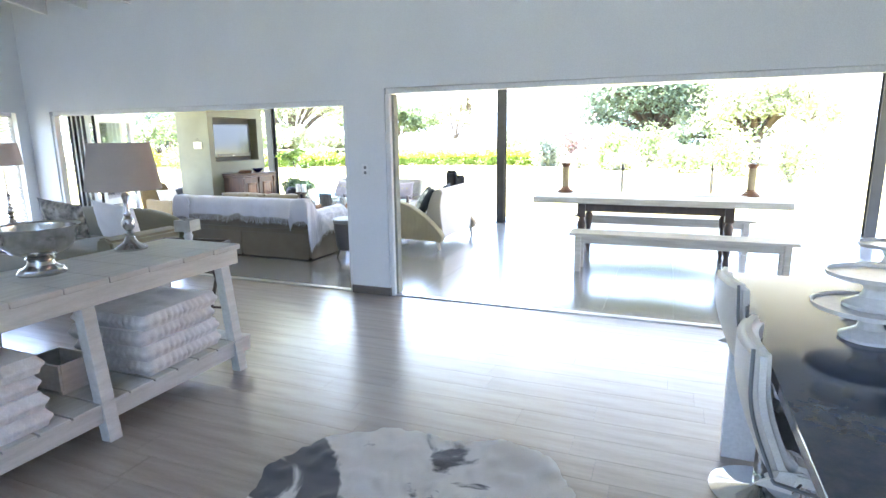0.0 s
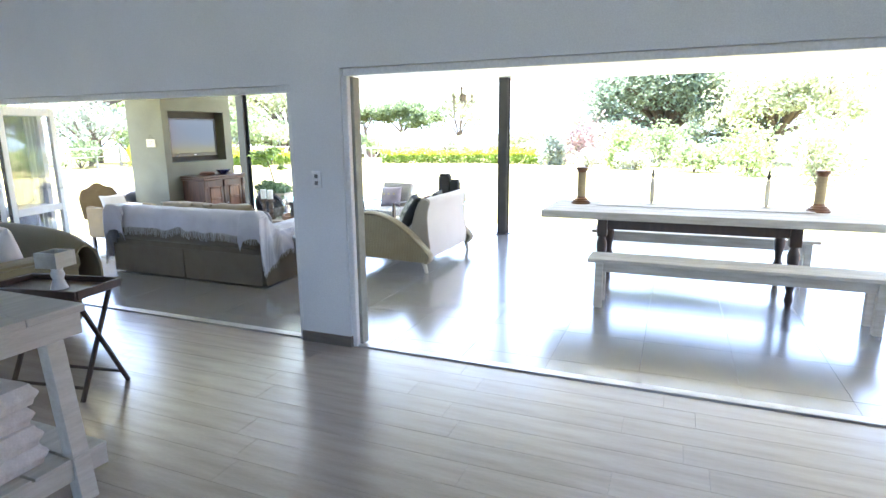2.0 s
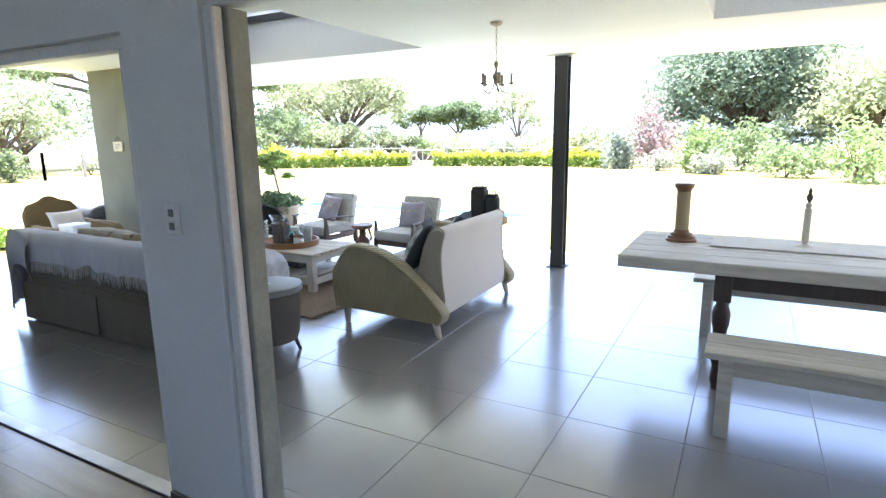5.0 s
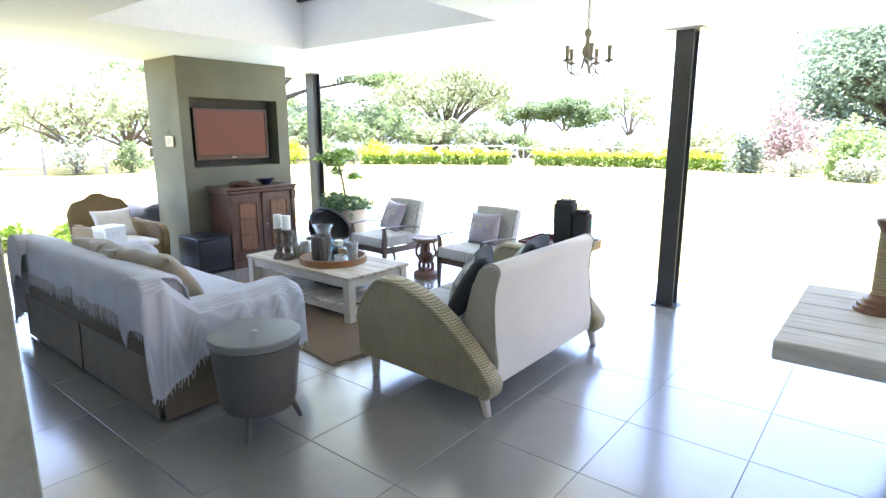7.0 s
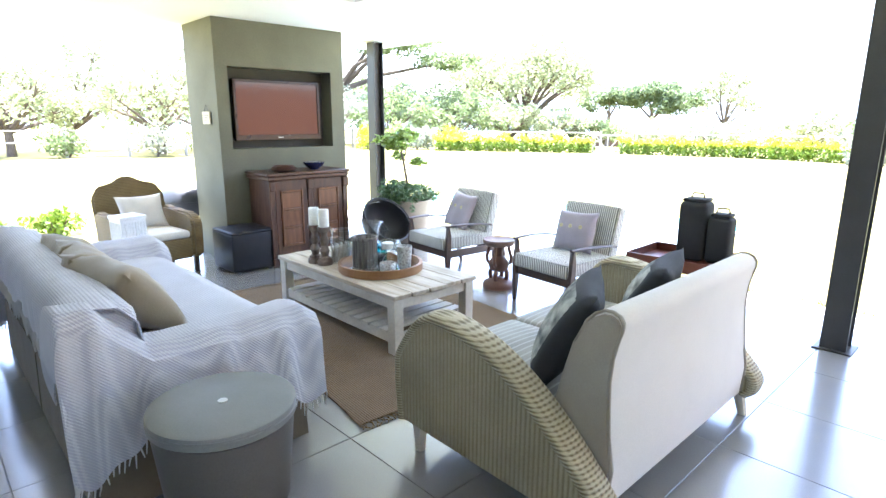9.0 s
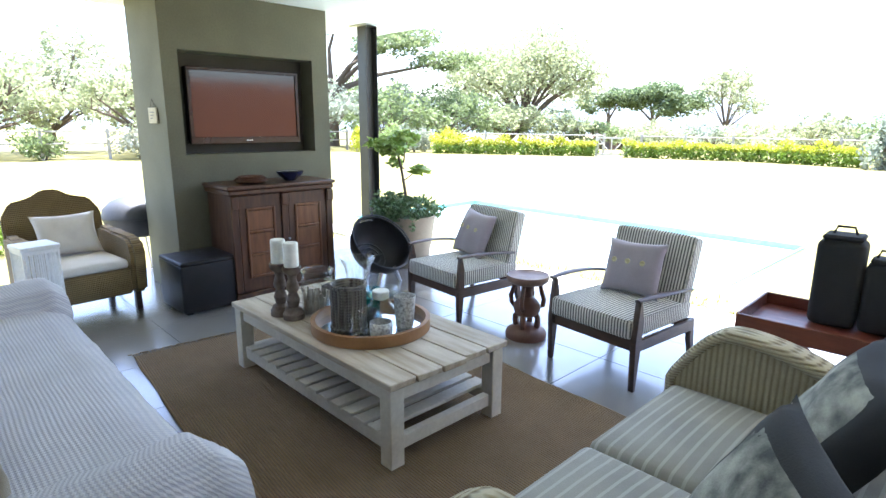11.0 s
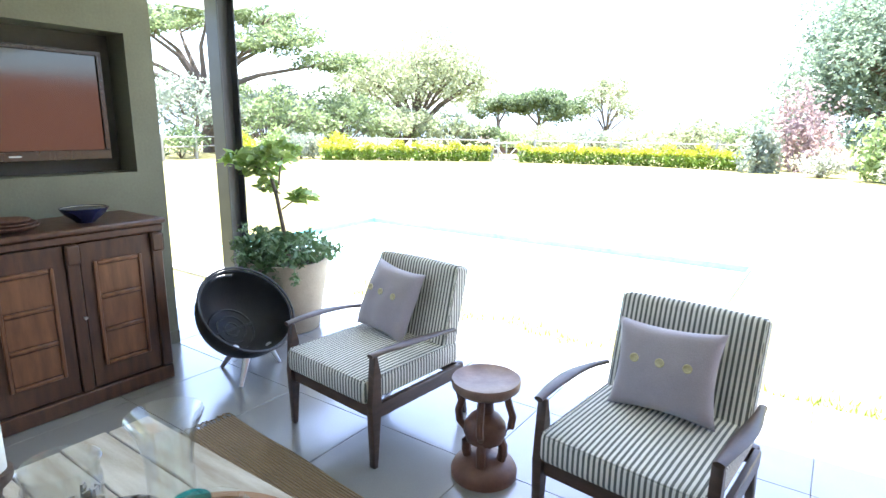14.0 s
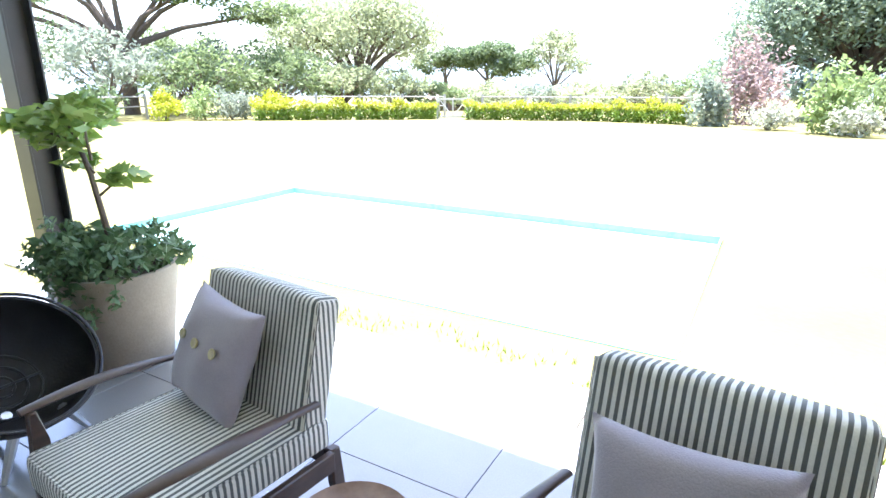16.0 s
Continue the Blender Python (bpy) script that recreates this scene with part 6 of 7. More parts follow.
shade_lamp("table_lamp", -2.76, 1.66, 0.87, 0.227, 0.18, 0.40, 0.70, "pewter table lamp with a taupe linen shade on a console")
shade_lamp("table_lamp", -6.55, 3.18, 0.62, 0.20, 0.16, 0.70, 0.95, "pewter table lamp with a linen shade near a window")
sd = thing("side_table", -6.55, 3.18, 0, 0, "small dark wooden side table under a lamp", "side table")
bm = bmesh.new()
lathe(bm, [(0.24, 0.585), (0.245, 0.6), (0.24, 0.62)], 28)
part("top", bm, M_DARKWOOD, sd)
bm = bmesh.new()
lathe(bm, [(0.18, 0), (0.17, 0.03), (0.04, 0.08), (0.03, 0.3), (0.045, 0.5), (0.06, 0.584)], 20)
part("pedestal", bm, M_DARKWOOD, sd)

# silver punch bowl
pb = thing("punch_bowl", -2.63, 0.99, 0.87, 0, "large polished pewter footed bowl on a console table", "bowl")
bm = bmesh.new()
lathe(bm, [(0.135, 0), (0.14, 0.012), (0.13, 0.022), (0.125, 0.035), (0.10, 0.045), (0.08, 0.062), (0.072, 0.085), (0.085, 0.10), (0.07, 0.115)], 40)
part("foot", bm, M_PEWTER, pb, smooth=30)
bm = bmesh.new()
lathe(bm, [(0.02, 0.117), (0.09, 0.122), (0.16, 0.15), (0.205, 0.195), (0.222, 0.245), (0.226, 0.285), (0.245, 0.302), (0.246, 0.31), (0.22, 0.30), (0.212, 0.245), (0.195, 0.20), (0.15, 0.158), (0.08, 0.132), (0.01, 0.128)], 48)
part("bowl", bm, M_PEWTER, pb, smooth=50)
for s in (-1, 1):
    bm = bmesh.new()
    tube(bm, [(0, s * 0.222, 0.265), (0.0, s * 0.25, 0.26), (0.0, s * 0.255, 0.225), (0, s * 0.215, 0.215)], 0.006, 8)
    part("handle", bm, M_PEWTER, pb)

for ob in pb.children:
    for v in ob.data.vertices:
        v.co = v.co * 0.86

# olive sofa with its back to the doors
gs = thing("sofa", -5.32, 3.08, 0, 180, "olive upholstered roll-back sofa with its back to a doorway", "sofa")
part("base", B(-0.92, 0.92, -0.38, 0.40, 0.10, 0.42, bev=0.03, seg=2), M_GREENSOFA, gs)
bm = bmesh.new()
sheet(bm, lambda u, v: (-0.98 + 1.96 * u, -0.50 + 0.16 * math.cos(math.pi * v) * 0.8 + (-0.0), 0.30 + (0.50 + 0.04 * math.sin(math.pi * u) - 0.10 * abs(2 * u - 1) ** 6) * math.sin(math.pi * v) ** 0.5), 40, 18, 0.02)
part("backrest", bm, M_GREENSOFA, gs, smooth=70)
for sx in (-1, 1):
    bm = bmesh.new()
    prism(bm, [(-0.09, 0.08), (0.08, 0.08), (0.09, 0.5), (0.13, 0.56), (0.12, 0.64), (0.04, 0.68), (-0.07, 0.66), (-0.09, 0.58)], -0.42, 0.40, axis="y", m=pose(sx * 0.90, 0, 0) @ Matrix.Diagonal((sx, 1, 1, 1)))
    bmesh.ops.bevel(bm, geom=bm.edges[:], offset=0.02, segments=2, affect="EDGES")
    part("arm", bm, M_GREENSOFA, gs)
for k in range(2):
    bm = bmesh.new()
    squab(bm, -0.80 + 0.80 * k, -0.004 + 0.80 * k, -0.28, 0.41, 0.42, 0.54, r=0.035, crown=0.03)
    part("seat_cushion", bm, M_GREENSOFA, gs, smooth=60)
for x in (-0.86, 0.86):
    for y in (-0.32, 0.34):
        part("foot", B(x - 0.03, x + 0.03, y - 0.03, y + 0.03, 0, 0.1, bev=0.004), M_DARKWOOD, gs)
M_WHITEC = mat("white_cotton", (0.74, 0.73, 0.72), 0.9, col2=(0.68, 0.67, 0.67), scale=7, fine=240, bump=0.3)
M_FLORAL = mat("floral_print", (0.45, 0.43, 0.38), 0.9, col2=(0.06, 0.06, 0.055), scale=16, fine=240, bump=0.2)
for k, (x, y, mt_, lab) in enumerate(((-4.72, 3.17, M_WHITEC, "white cotton pillow on an olive sofa"), (-5.55, 3.18, M_FLORAL, "pillow with a dark floral print on an olive sofa"))):
    p = thing("lounge_pillow", x, y, 0.55, 180 + 8 * k, lab, "cushion")
    bm = bmesh.new()
    pillow(bm, 0.56, 0.44, 0.18, pose(0, 0, 0, 72, 0, 0) @ pose(0, 0.21, 0, 0, 0, 8), n=14, seed=30 + k)
    part("cover", bm, mt_, p, smooth=80)

# folding butler's tray by the console
bt = thing("butler_tray", -3.36, 2.66, 0, 10, "black folding butler's tray on crossed legs", "side table")
part("tray", B(-0.33, 0.33, -0.165, 0.165, 0.655, 0.668), M_DARKWOOD, bt)
for x0, x1, y0, y1 in ((-0.34, 0.34, -0.18, -0.166), (-0.34, 0.34, 0.166, 0.18), (-0.345, -0.331, -0.165, 0.165), (0.331, 0.345, -0.165, 0.165)):
    part("rim", B(x0, x1, y0, y1, 0.65, 0.705, bev=0.004), M_DARKWOOD, bt)
for x in (-0.25, 0.29):
    for s in (-1, 1):
        bm = bmesh.new()
        tube(bm, [(x + s * 0.014, s * 0.17, 0), (x + s * 0.014, -s * 0.15, 0.655)], 0.016, 8)
        part("leg", bm, M_DARKWOOD, bt)
for s in (-1, 1):
    bm = bmesh.new()
    tube(bm, [(-0.25, s * 0.135, 0.075), (0.29, s * 0.135, 0.075)], 0.011, 8)
    part("stretcher", bm, M_DARKWOOD, bt)
ln = thing("candle_lantern", -3.30, 2.66, 0.669, 12, "white wooden candle holder with a square collar", "candle holder")
bm = bmesh.new()
lathe(bm, [(0.05, 0), (0.04, 0.03), (0.03, 0.06), (0.04, 0.09), (0.03, 0.12), (0.045, 0.14)], 18)
part("stem", bm, M_TRIM, ln)
for a in range(4):
    part("collar_side", B(-0.075, 0.059, -0.075, -0.06, 0.141, 0.235, m=pose(0, 0, 0, 0, 0, 90 * a)), M_CONSOLE, ln)

# cowhide rug, spotted
def cowhide():
    m = mat("spotted_cowhide", (0.58, 0.56, 0.52), 0.85, col2=(0.5, 0.47, 0.43), scale=4, fine=220, bump=0.6, sheen=0.3)
    nt = m.node_tree
    b = nt.nodes["Principled BSDF"]
    old = b.inputs["Base Color"].links[0].from_socket
    tc = nt.nodes.new("ShaderNodeTexCoord")
    n = nt.nodes.new("ShaderNodeTexNoise")
    n.inputs["Scale"].default_value, n.inputs["Detail"].default_value, n.inputs["Distortion"].default_value = 1.9, 9.0, 0.6
    nt.links.new(tc.outputs["Object"], n.inputs["Vector"])
    r = nt.nodes.new("ShaderNodeValToRGB")
    r.color_ramp.elements[0].position, r.color_ramp.elements[1].position = 0.535, 0.56
    nt.links.new(n.outputs[0], r.inputs[0])
    mx = nt.nodes.new("ShaderNodeMix")
    mx.data_type = "RGBA"
    nt.links.new(r.outputs[0], mx.inputs[0])
    nt.links.new(old, mx.inputs[6])
    mx.inputs[7].default_value = rgb((0.035, 0.035, 0.04))
    nt.links.new(mx.outputs[2], b.inputs["Base Color"])
    return m


hd = thing("cowhide_rug", -0.39, 0.71, 0, 0, "white and black spotted cowhide rug on a laminate floor", "rug")
bm = bmesh.new()


def hide_fn(u, v):
    a = 2 * math.pi * u
    r = 0.93 + 0.09 * math.cos(4 * a + 2.6) + 0.035 * math.sin(7 * a) + 0.06 * noise.noise(Vector((math.cos(a) * 4, math.sin(a) * 4, 0))) + 0.035 * noise.noise(Vector((math.cos(a) * 17, math.sin(a) * 17, 4)))
    x, y = r * v * math.cos(a) * 0.84, r * v * math.sin(a) * 1.0
    return (x, y, 0.006 + (0.016 * max(0, noise.noise(Vector((x * 7, y * 4, 1)))) + 0.02 * max(0, noise.noise(Vector((x * 13, y * 9, 5))))) * min(1, v * 2))


sheet(bm, hide_fn, 260, 44, 0.003)
bmesh.ops.remove_doubles(bm, verts=bm.verts[:], dist=0.0003)
part("hide", bm, cowhide(), hd, smooth=70)

# kitchen island with bar stools
M_GRANITE = mat("dark_blue_granite", (0.028, 0.045, 0.085), 0.10, col2=(0.045, 0.062, 0.10), scale=30, fine=220, bump=0.0, spec=0.7)
M_LEATHERW = mat("white_leatherette", (0.70, 0.69, 0.66), 0.42, col2=(0.66, 0.65, 0.62), scale=8, fine=180, bump=0.12)
M_CHROME = mat("chrome", (0.75, 0.76, 0.78), 0.08, 1.0, fine=200, bump=0.0)
isl = thing("kitchen_island", 0, 0, 0, 0, "kitchen island with a dark polished granite top and white base", "kitchen island")
part("worktop", B(0.87, 2.3, -2.2, 2.0, 0.885, 0.92, bev=0.003), M_GRANITE, isl, "dark polished granite worktop")
part("base", B(1.35, 2.2, -2.1, 1.875, 0.08, 0.883, bev=0.004), M_TRIM, isl)
part("plinth", B(1.40, 2.15, -2.05, 1.70, 0, 0.078), M_GREYPL, isl)
part("end_panel", B(0.885, 2.2, 1.88, 1.93, 0, 0.883, bev=0.004), M_TRIM, isl)


def bar_stool(x, y, rz):
    s = thing("bar_stool", x, y, 0, rz, "white leatherette bar stool on a chrome pedestal", "bar stool", "bar stools")
    bm = bmesh.new()
    lathe(bm, [(0.205, 0), (0.205, 0.008), (0.17, 0.018), (0.05, 0.035), (0.03, 0.05)], 36)
    part("base", bm, M_CHROME, s)
    bm = bmesh.new()
    lathe(bm, [(0.029, 0.05), (0.029, 0.36), (0.02, 0.362), (0.02, 0.60)], 18)
    part("column", bm, M_CHROME, s)
    bm = bmesh.new()
    tube(bm, [(0.03, 0.0, 0.27), (0.12, 0.10, 0.25), (0.20, 0.08, 0.25), (0.23, 0, 0.25), (0.20, -0.08, 0.25), (0.12, -0.10, 0.25), (0.03, 0.0, 0.27)], 0.010, 8)
    part("footrest", bm, M_CHROME, s)
    bm = bmesh.new()

    def shell(u, v):
        # seat running up into a tall curved back
        t = v
        if t < 0.45:
            f = t / 0.45
            x, z = 0.20 - 0.36 * f, 0.64 + 0.03 * (1 - f) * 0 - 0.02 * math.sin(math.pi * f)
        else:
            f = (t - 0.45) / 0.55
            x, z = -0.16 - 0.075 * math.sin(min(1, f * 1.4) * math.pi / 2), 0.64 + 0.36 * f ** 0.9
        wd = 0.225 if t < 0.6 else 0.225 - 0.04 * ((t - 0.6) / 0.4) ** 2
        yy = wd * (2 * u - 1)
        x += 0.035 * (2 * u - 1) ** 2 * (1 if t > 0.4 else 0)
        return (x, yy, z)
    sheet(bm, shell, 16, 30, 0.06)
    bmesh.ops.bevel(bm, geom=[e for e in bm.edges if len(e.link_faces) == 2 and e.calc_face_angle() > 0.9], offset=0.02, segments=3, affect="EDGES")
    sh = part("seat_shell", bm, M_LEATHERW, s, smooth=60)
    for uu in (0.0, 1.0):
        bm = bmesh.new()
        tube(bm, [Vector(shell(uu, k / 20)) + Vector((0, 0.004 if uu else -0.004, 0)) for k in range(21)], 0.006, 6)
        part("piping", bm, M_GREYPL, sh)
    bm = bmesh.new()
    lathe(bm, [(0.10, 0.58), (0.11, 0.60), (0.11, 0.615)], 20)
    part("seat_plate", bm, M_BEZEL, s)


bar_stool(1.02, 1.62, 6)
bar_stool(1.02, 0.86, -4)
M_CHINA = mat("white_glazed_china", (0.75, 0.75, 0.74), 0.15, col2=(0.72, 0.72, 0.72), scale=8, fine=60, bump=0.02)
for k, (x, y, s) in enumerate(((1.20, 1.14, 1.0), (1.42, 1.74, 0.85))):
    c = thing("cake_stand", x, y, 0.921, 0, "white china cake stands stacked on a granite worktop", "cake stand", "cake stands")
    z = 0.0
    for j, r in enumerate((0.17, 0.14)):
        bm = bmesh.new()
        lathe(bm, [(0.085 * s, z), (0.085 * s, z + 0.01), (0.04 * s, z + 0.035), (0.032 * s, z + 0.06), (0.05 * s, z + 0.09), (r * s, z + 0.10), (r * s + 0.004, z + 0.115), (r * s - 0.004, z + 0.115), (r * s - 0.01, z + 0.106), (0.01, z + 0.105)], 36)
        part("stand", bm, M_CHINA, c, smooth=40)
        z += 0.108

# folded door leaves stacked at the left jamb, and one leaf standing open
def door_leaf(x, y, rz, h, w, label):
    d = thing("door_leaf", x, y, 0.015, rz, label, "door", "folding door leaves", kind="structure")
    for x0, x1, z0, z1 in ((0, 0.075, 0, h), (w - 0.075, w, 0, h), (0.077, w - 0.077, 0, 0.12), (0.077, w - 0.077, h - 0.09, h), (0.077, w - 0.077, 0.72, 0.80)):
        part("frame", B(x0, x1, -0.022, 0.022, z0, z1, bev=0.003), M_TRIM, d)
    for z0, z1 in ((0.12, 0.72), (0.80, h - 0.09)):
        g = part("pane", B(0.07, w - 0.07, -0.003, 0.003, z0, z1), M_GLASS, d)
        g.visible_shadow = False
    part("seal", B(-0.009, -0.001, -0.017, 0.017, 0.01, h - 0.01), M_BEZEL, d)
    part("seal", B(w + 0.001, w + 0.008, -0.012, 0.012, 0.01, h - 0.01), M_BEZEL, d)
    bm = bmesh.new()
    tube(bm, [(w - 0.04, -0.022, 0.98), (w - 0.04, -0.055, 0.98), (w - 0.14, -0.055, 0.98)], 0.008, 8)
    part("handle", bm, M_ALU, d, "metal lever handle")


door_leaf(-6.354, 4.215, 109.6, HEAD_L - 0.05, 0.82, "white framed glass door leaf folded open onto a terrace")
for k in range(4):
    door_leaf(-6.72 + 0.085 * k, 4.16, 106 + 0.5 * k, HEAD_L - 0.05, 0.76, "white framed glass door leaf folded flat in a stack")

# ---- garden ----
M_HEDGE = mat("hedge_leaf", (0.14, 0.235, 0.02), 0.6, col2=(0.19, 0.28, 0.035), scale=1.5, fine=40, bump=0.1, vary=0.3, leaf=0.3)
M_SPRING = mat("spring_green_leaf", (0.21, 0.29, 0.10), 0.6, col2=(0.28, 0.35, 0.14), scale=1.0, fine=40, bump=0.1, vary=0.3, leaf=0.45)
M_GOLD = mat("golden_leaf", (0.40, 0.41, 0.025), 0.6, col2=(0.30, 0.35, 0.03), scale=1.5, fine=40, bump=0.1, vary=0.25, leaf=0.35)
M_DARKLEAF = mat("dark_green_leaf", (0.115, 0.165, 0.08), 0.5, col2=(0.165, 0.215, 0.10), scale=0.8, fine=30, bump=0.1, vary=0.4, leaf=0.45)
M_MIDLEAF = mat("mid_green_leaf", (0.17, 0.23, 0.10), 0.55, col2=(0.23, 0.29, 0.13), scale=0.6, fine=30, bump=0.1, vary=0.35, leaf=0.5)
M_PALELEAF = mat("pale_green_leaf", (0.31, 0.35, 0.20), 0.6, col2=(0.38, 0.41, 0.24), scale=0.6, fine=30, bump=0.1, vary=0.3, leaf=0.5)
M_GREYLEAF = mat("grey_green_leaf", (0.21, 0.25, 0.19), 0.6, col2=(0.27, 0.30, 0.23), scale=0.8, fine=30, bump=0.1, vary=0.3, leaf=0.45)
M_BIGLEAF = mat("blue_green_leaf", (0.15, 0.20, 0.14), 0.45, col2=(0.21, 0.26, 0.17), scale=0.8, fine=30, bump=0.1, vary=0.5, leaf=0.45)
M_PINK = mat("dusky_pink_leaf", (0.40, 0.29, 0.27), 0.6, col2=(0.33, 0.25, 0.24), scale=1, fine=30, bump=0.1, vary=0.3, leaf=0.45)
M_BLOSSOM = mat("white_blossom", (0.55, 0.55, 0.48), 0.7, col2=(0.3, 0.33, 0.2), scale=4, fine=30, bump=0.1, vary=0.2, leaf=0.2)
M_FENCE = mat("weathered_grey_timber", (0.38, 0.36, 0.33), 0.8, col2=(0.30, 0.28, 0.26), scale=3, fine=40, bump=0.3, vary=0.1)
M_BRICK = mat("terracotta_plaster", (0.52, 0.21, 0.125), 0.8, col2=(0.45, 0.17, 0.10), scale=2, fine=40, bump=0.2)
M_PALEW = mat("pale_house_render", (0.20, 0.13, 0.10), 0.8, col2=(0.17, 0.11, 0.085), scale=1, fine=20, bump=0.2)
M_ROOF = mat("brown_roof_tile", (0.24, 0.15, 0.12), 0.8, col2=(0.19, 0.12, 0.10), scale=1.5, fine=20, bump=0.4)
# distance haze is put into the hills' blue-grey base colour
M_HILL = mat("haze_tinted_hill", (0.10, 0.135, 0.155), 0.95, col2=(0.14, 0.17, 0.19), scale=0.02, fine=0.3, bump=0.0)
grnd = random.Random(21)


def tree(name, x, y, z, fork, clumps, material, r, leaf_size, density, label, flat=0.2, limbs=None, shell=0.3):
    """A trunk up to its fork, a limb to each clump, and leaves thrown round the clumps."""
    t = thing(name, x, y, z, 0, label, "tree")
    bm = bmesh.new()
    tube(bm, [(0, 0, -0.3), (0.03, 0.02, fork * 0.5), (0.0, 0.0, fork)], r, 10, r * 0.75)
    for c, rad in clumps:
        cv = Vector(c)
        mid = Vector((cv.x * 0.45 + grnd.uniform(-0.3, 0.3), cv.y * 0.45 + grnd.uniform(-0.3, 0.3), fork + (cv.z - fork) * 0.55))
        tube(bm, [(0, 0, fork * 0.97), mid, cv], r * 0.5, 6, r * 0.1)
        for _ in range(4):
            e = cv + Vector((grnd.uniform(-1, 1) * rad[0], grnd.uniform(-1, 1) * rad[1], grnd.uniform(-0.3, 0.9) * rad[2])) * 0.8
            tube(bm, [mid.lerp(cv, grnd.uniform(0.2, 0.9)), e], r * 0.14, 5, r * 0.03)
    part("trunk", bm, M_BARK, t)
    bm = bmesh.new()
    for c, rad in clumps:
        n = int(density * rad[0] * rad[1] * 7)
        # each clump is itself a cloud of tufts, with gaps between
        k = max(8, int(rad[0] * rad[1] * 9))
        for _ in range(k):
            a, b2 = grnd.uniform(0, 6.28), grnd.uniform(0, 1) ** 0.5
            q = (c[0] + rad[0] * b2 * math.cos(a), c[1] + rad[1] * b2 * math.sin(a), c[2] + rad[2] * grnd.uniform(-0.8, 0.9) * (1.1 - 0.6 * b2))
            s = grnd.uniform(0.25, 0.55)
            leaves(bm, q, (rad[0] * s, rad[1] * s, min(rad[2] * s * 1.3, rad[0] * s)), max(6, n // k), leaf_size, grnd, flat=flat, shell=shell)
    cr = part("crown", bm, material, t, smooth=None)
    return t


def dome(w, h, n, zc, seed):
    g = random.Random(seed)
    out = []
    for k in range(n):
        a = 2.4 * k + g.uniform(-0.3, 0.3)
        rr = w * (0.15 + 0.75 * (k / n) ** 0.6)
        zz = zc + h * (0.45 * math.cos(rr / w * 1.5) + g.uniform(-0.22, 0.18))
        s = g.uniform(0.28, 0.42)
        out.append(((rr * math.cos(a), rr * math.sin(a), zz), (w * s, w * s, h * s * 0.75)))
    return out


def gz(x, y):
    return ground_z(x, y)


# flat-topped acacia
ac = []
for c in ((-4.5, -3.5, 5.6), (-2.2, -2.6, 6.9), (0.8, 0.2, 7.4), (3.2, 3.6, 6.2), (5.0, 5.6, 4.9), (1.8, 3.4, 7.2), (-3.4, 0.5, 7.3), (-5.5, -5.5, 5.2), (3.6, 1.5, 5.6), (0, -4, 6.3)):
    ac.append((c, (2.1, 2.1, 0.55)))
acacia = tree("acacia_tree", -38.0, 28.6, gz(-38, 28.6), 3.2, ac, M_MIDLEAF, 0.42, 0.13, 60, "flat-topped acacia with spreading bare limbs", flat=0.5)
acacia.scale = (1.1, 1.1, 1.2)
round_ = tree("round_tree", -33.8, 45.3, gz(-33.8, 45.3), 1.6, dome(5.6, 6.2, 22, 3.6, 2), M_PALELEAF, 0.34, 0.14, 34, "broad rounded tree with thin pale foliage")
round_.scale = (1.12, 1.12, 1.2)
tree("umbrella_tree", -33.9, 59.7, gz(-33.9, 59.7), 3.2, [((-1.4, -0.5, 4.7), (1.8, 1.8, 1.0)), ((1.0, 0.4, 5.1), (1.9, 1.9, 0.9)), ((-0.4, 0.4, 5.4), (1.6, 1.6, 0.9))], M_DARKLEAF, 0.26, 0.17, 70, "dark umbrella-shaped tree beyond a hedge")
tree("umbrella_tree", -30.1, 61.7, gz(-30.1, 61.7), 3.0, [((-2.4, -0.9, 5.0), (2.0, 2.0, 1.0)), ((0.3, 0, 5.9), (2.2, 2.2, 1.0)), ((2.6, 0.9, 5.0), (2.1, 2.1, 1.1)), ((1.6, 0.2, 4.1), (1.8, 1.8, 1.0)), ((-0.8, 0, 5.5), (2, 2, 1.0))], M_DARKLEAF, 0.3, 0.17, 70, "dark umbrella-shaped tree with forked trunk")
tree("feathery_tree", -24.5, 66.2, gz(-24.5, 66.2), 2.4, dome(3.6, 6.0, 12, 4.4, 5), M_PALELEAF, 0.2, 0.17, 30, "thin feathery pale tree")
tree("broadleaf_tree", -0.6, 45.0, gz(-0.6, 45), 2.0, dome(6.0, 9.0, 34, 4.2, 8) + [((6.0 * math.cos(k), -2.5 + 3 * math.sin(k), 1.6), (1.6, 1.6, 1.3)) for k in (-2.6, -1.9, -1.2, -0.6, 3.4)], M_BIGLEAF, 0.5, 0.13, 66, "large dark broad-leaved tree with dense crown", flat=0.3)
tree("broadleaf_tree", 5.5, 40.0, gz(5.5, 40), 1.6, dome(4.6, 5.4, 20, 3.0, 9), M_PALELEAF, 0.4, 0.13, 60, "bright green broad-leaved tree")
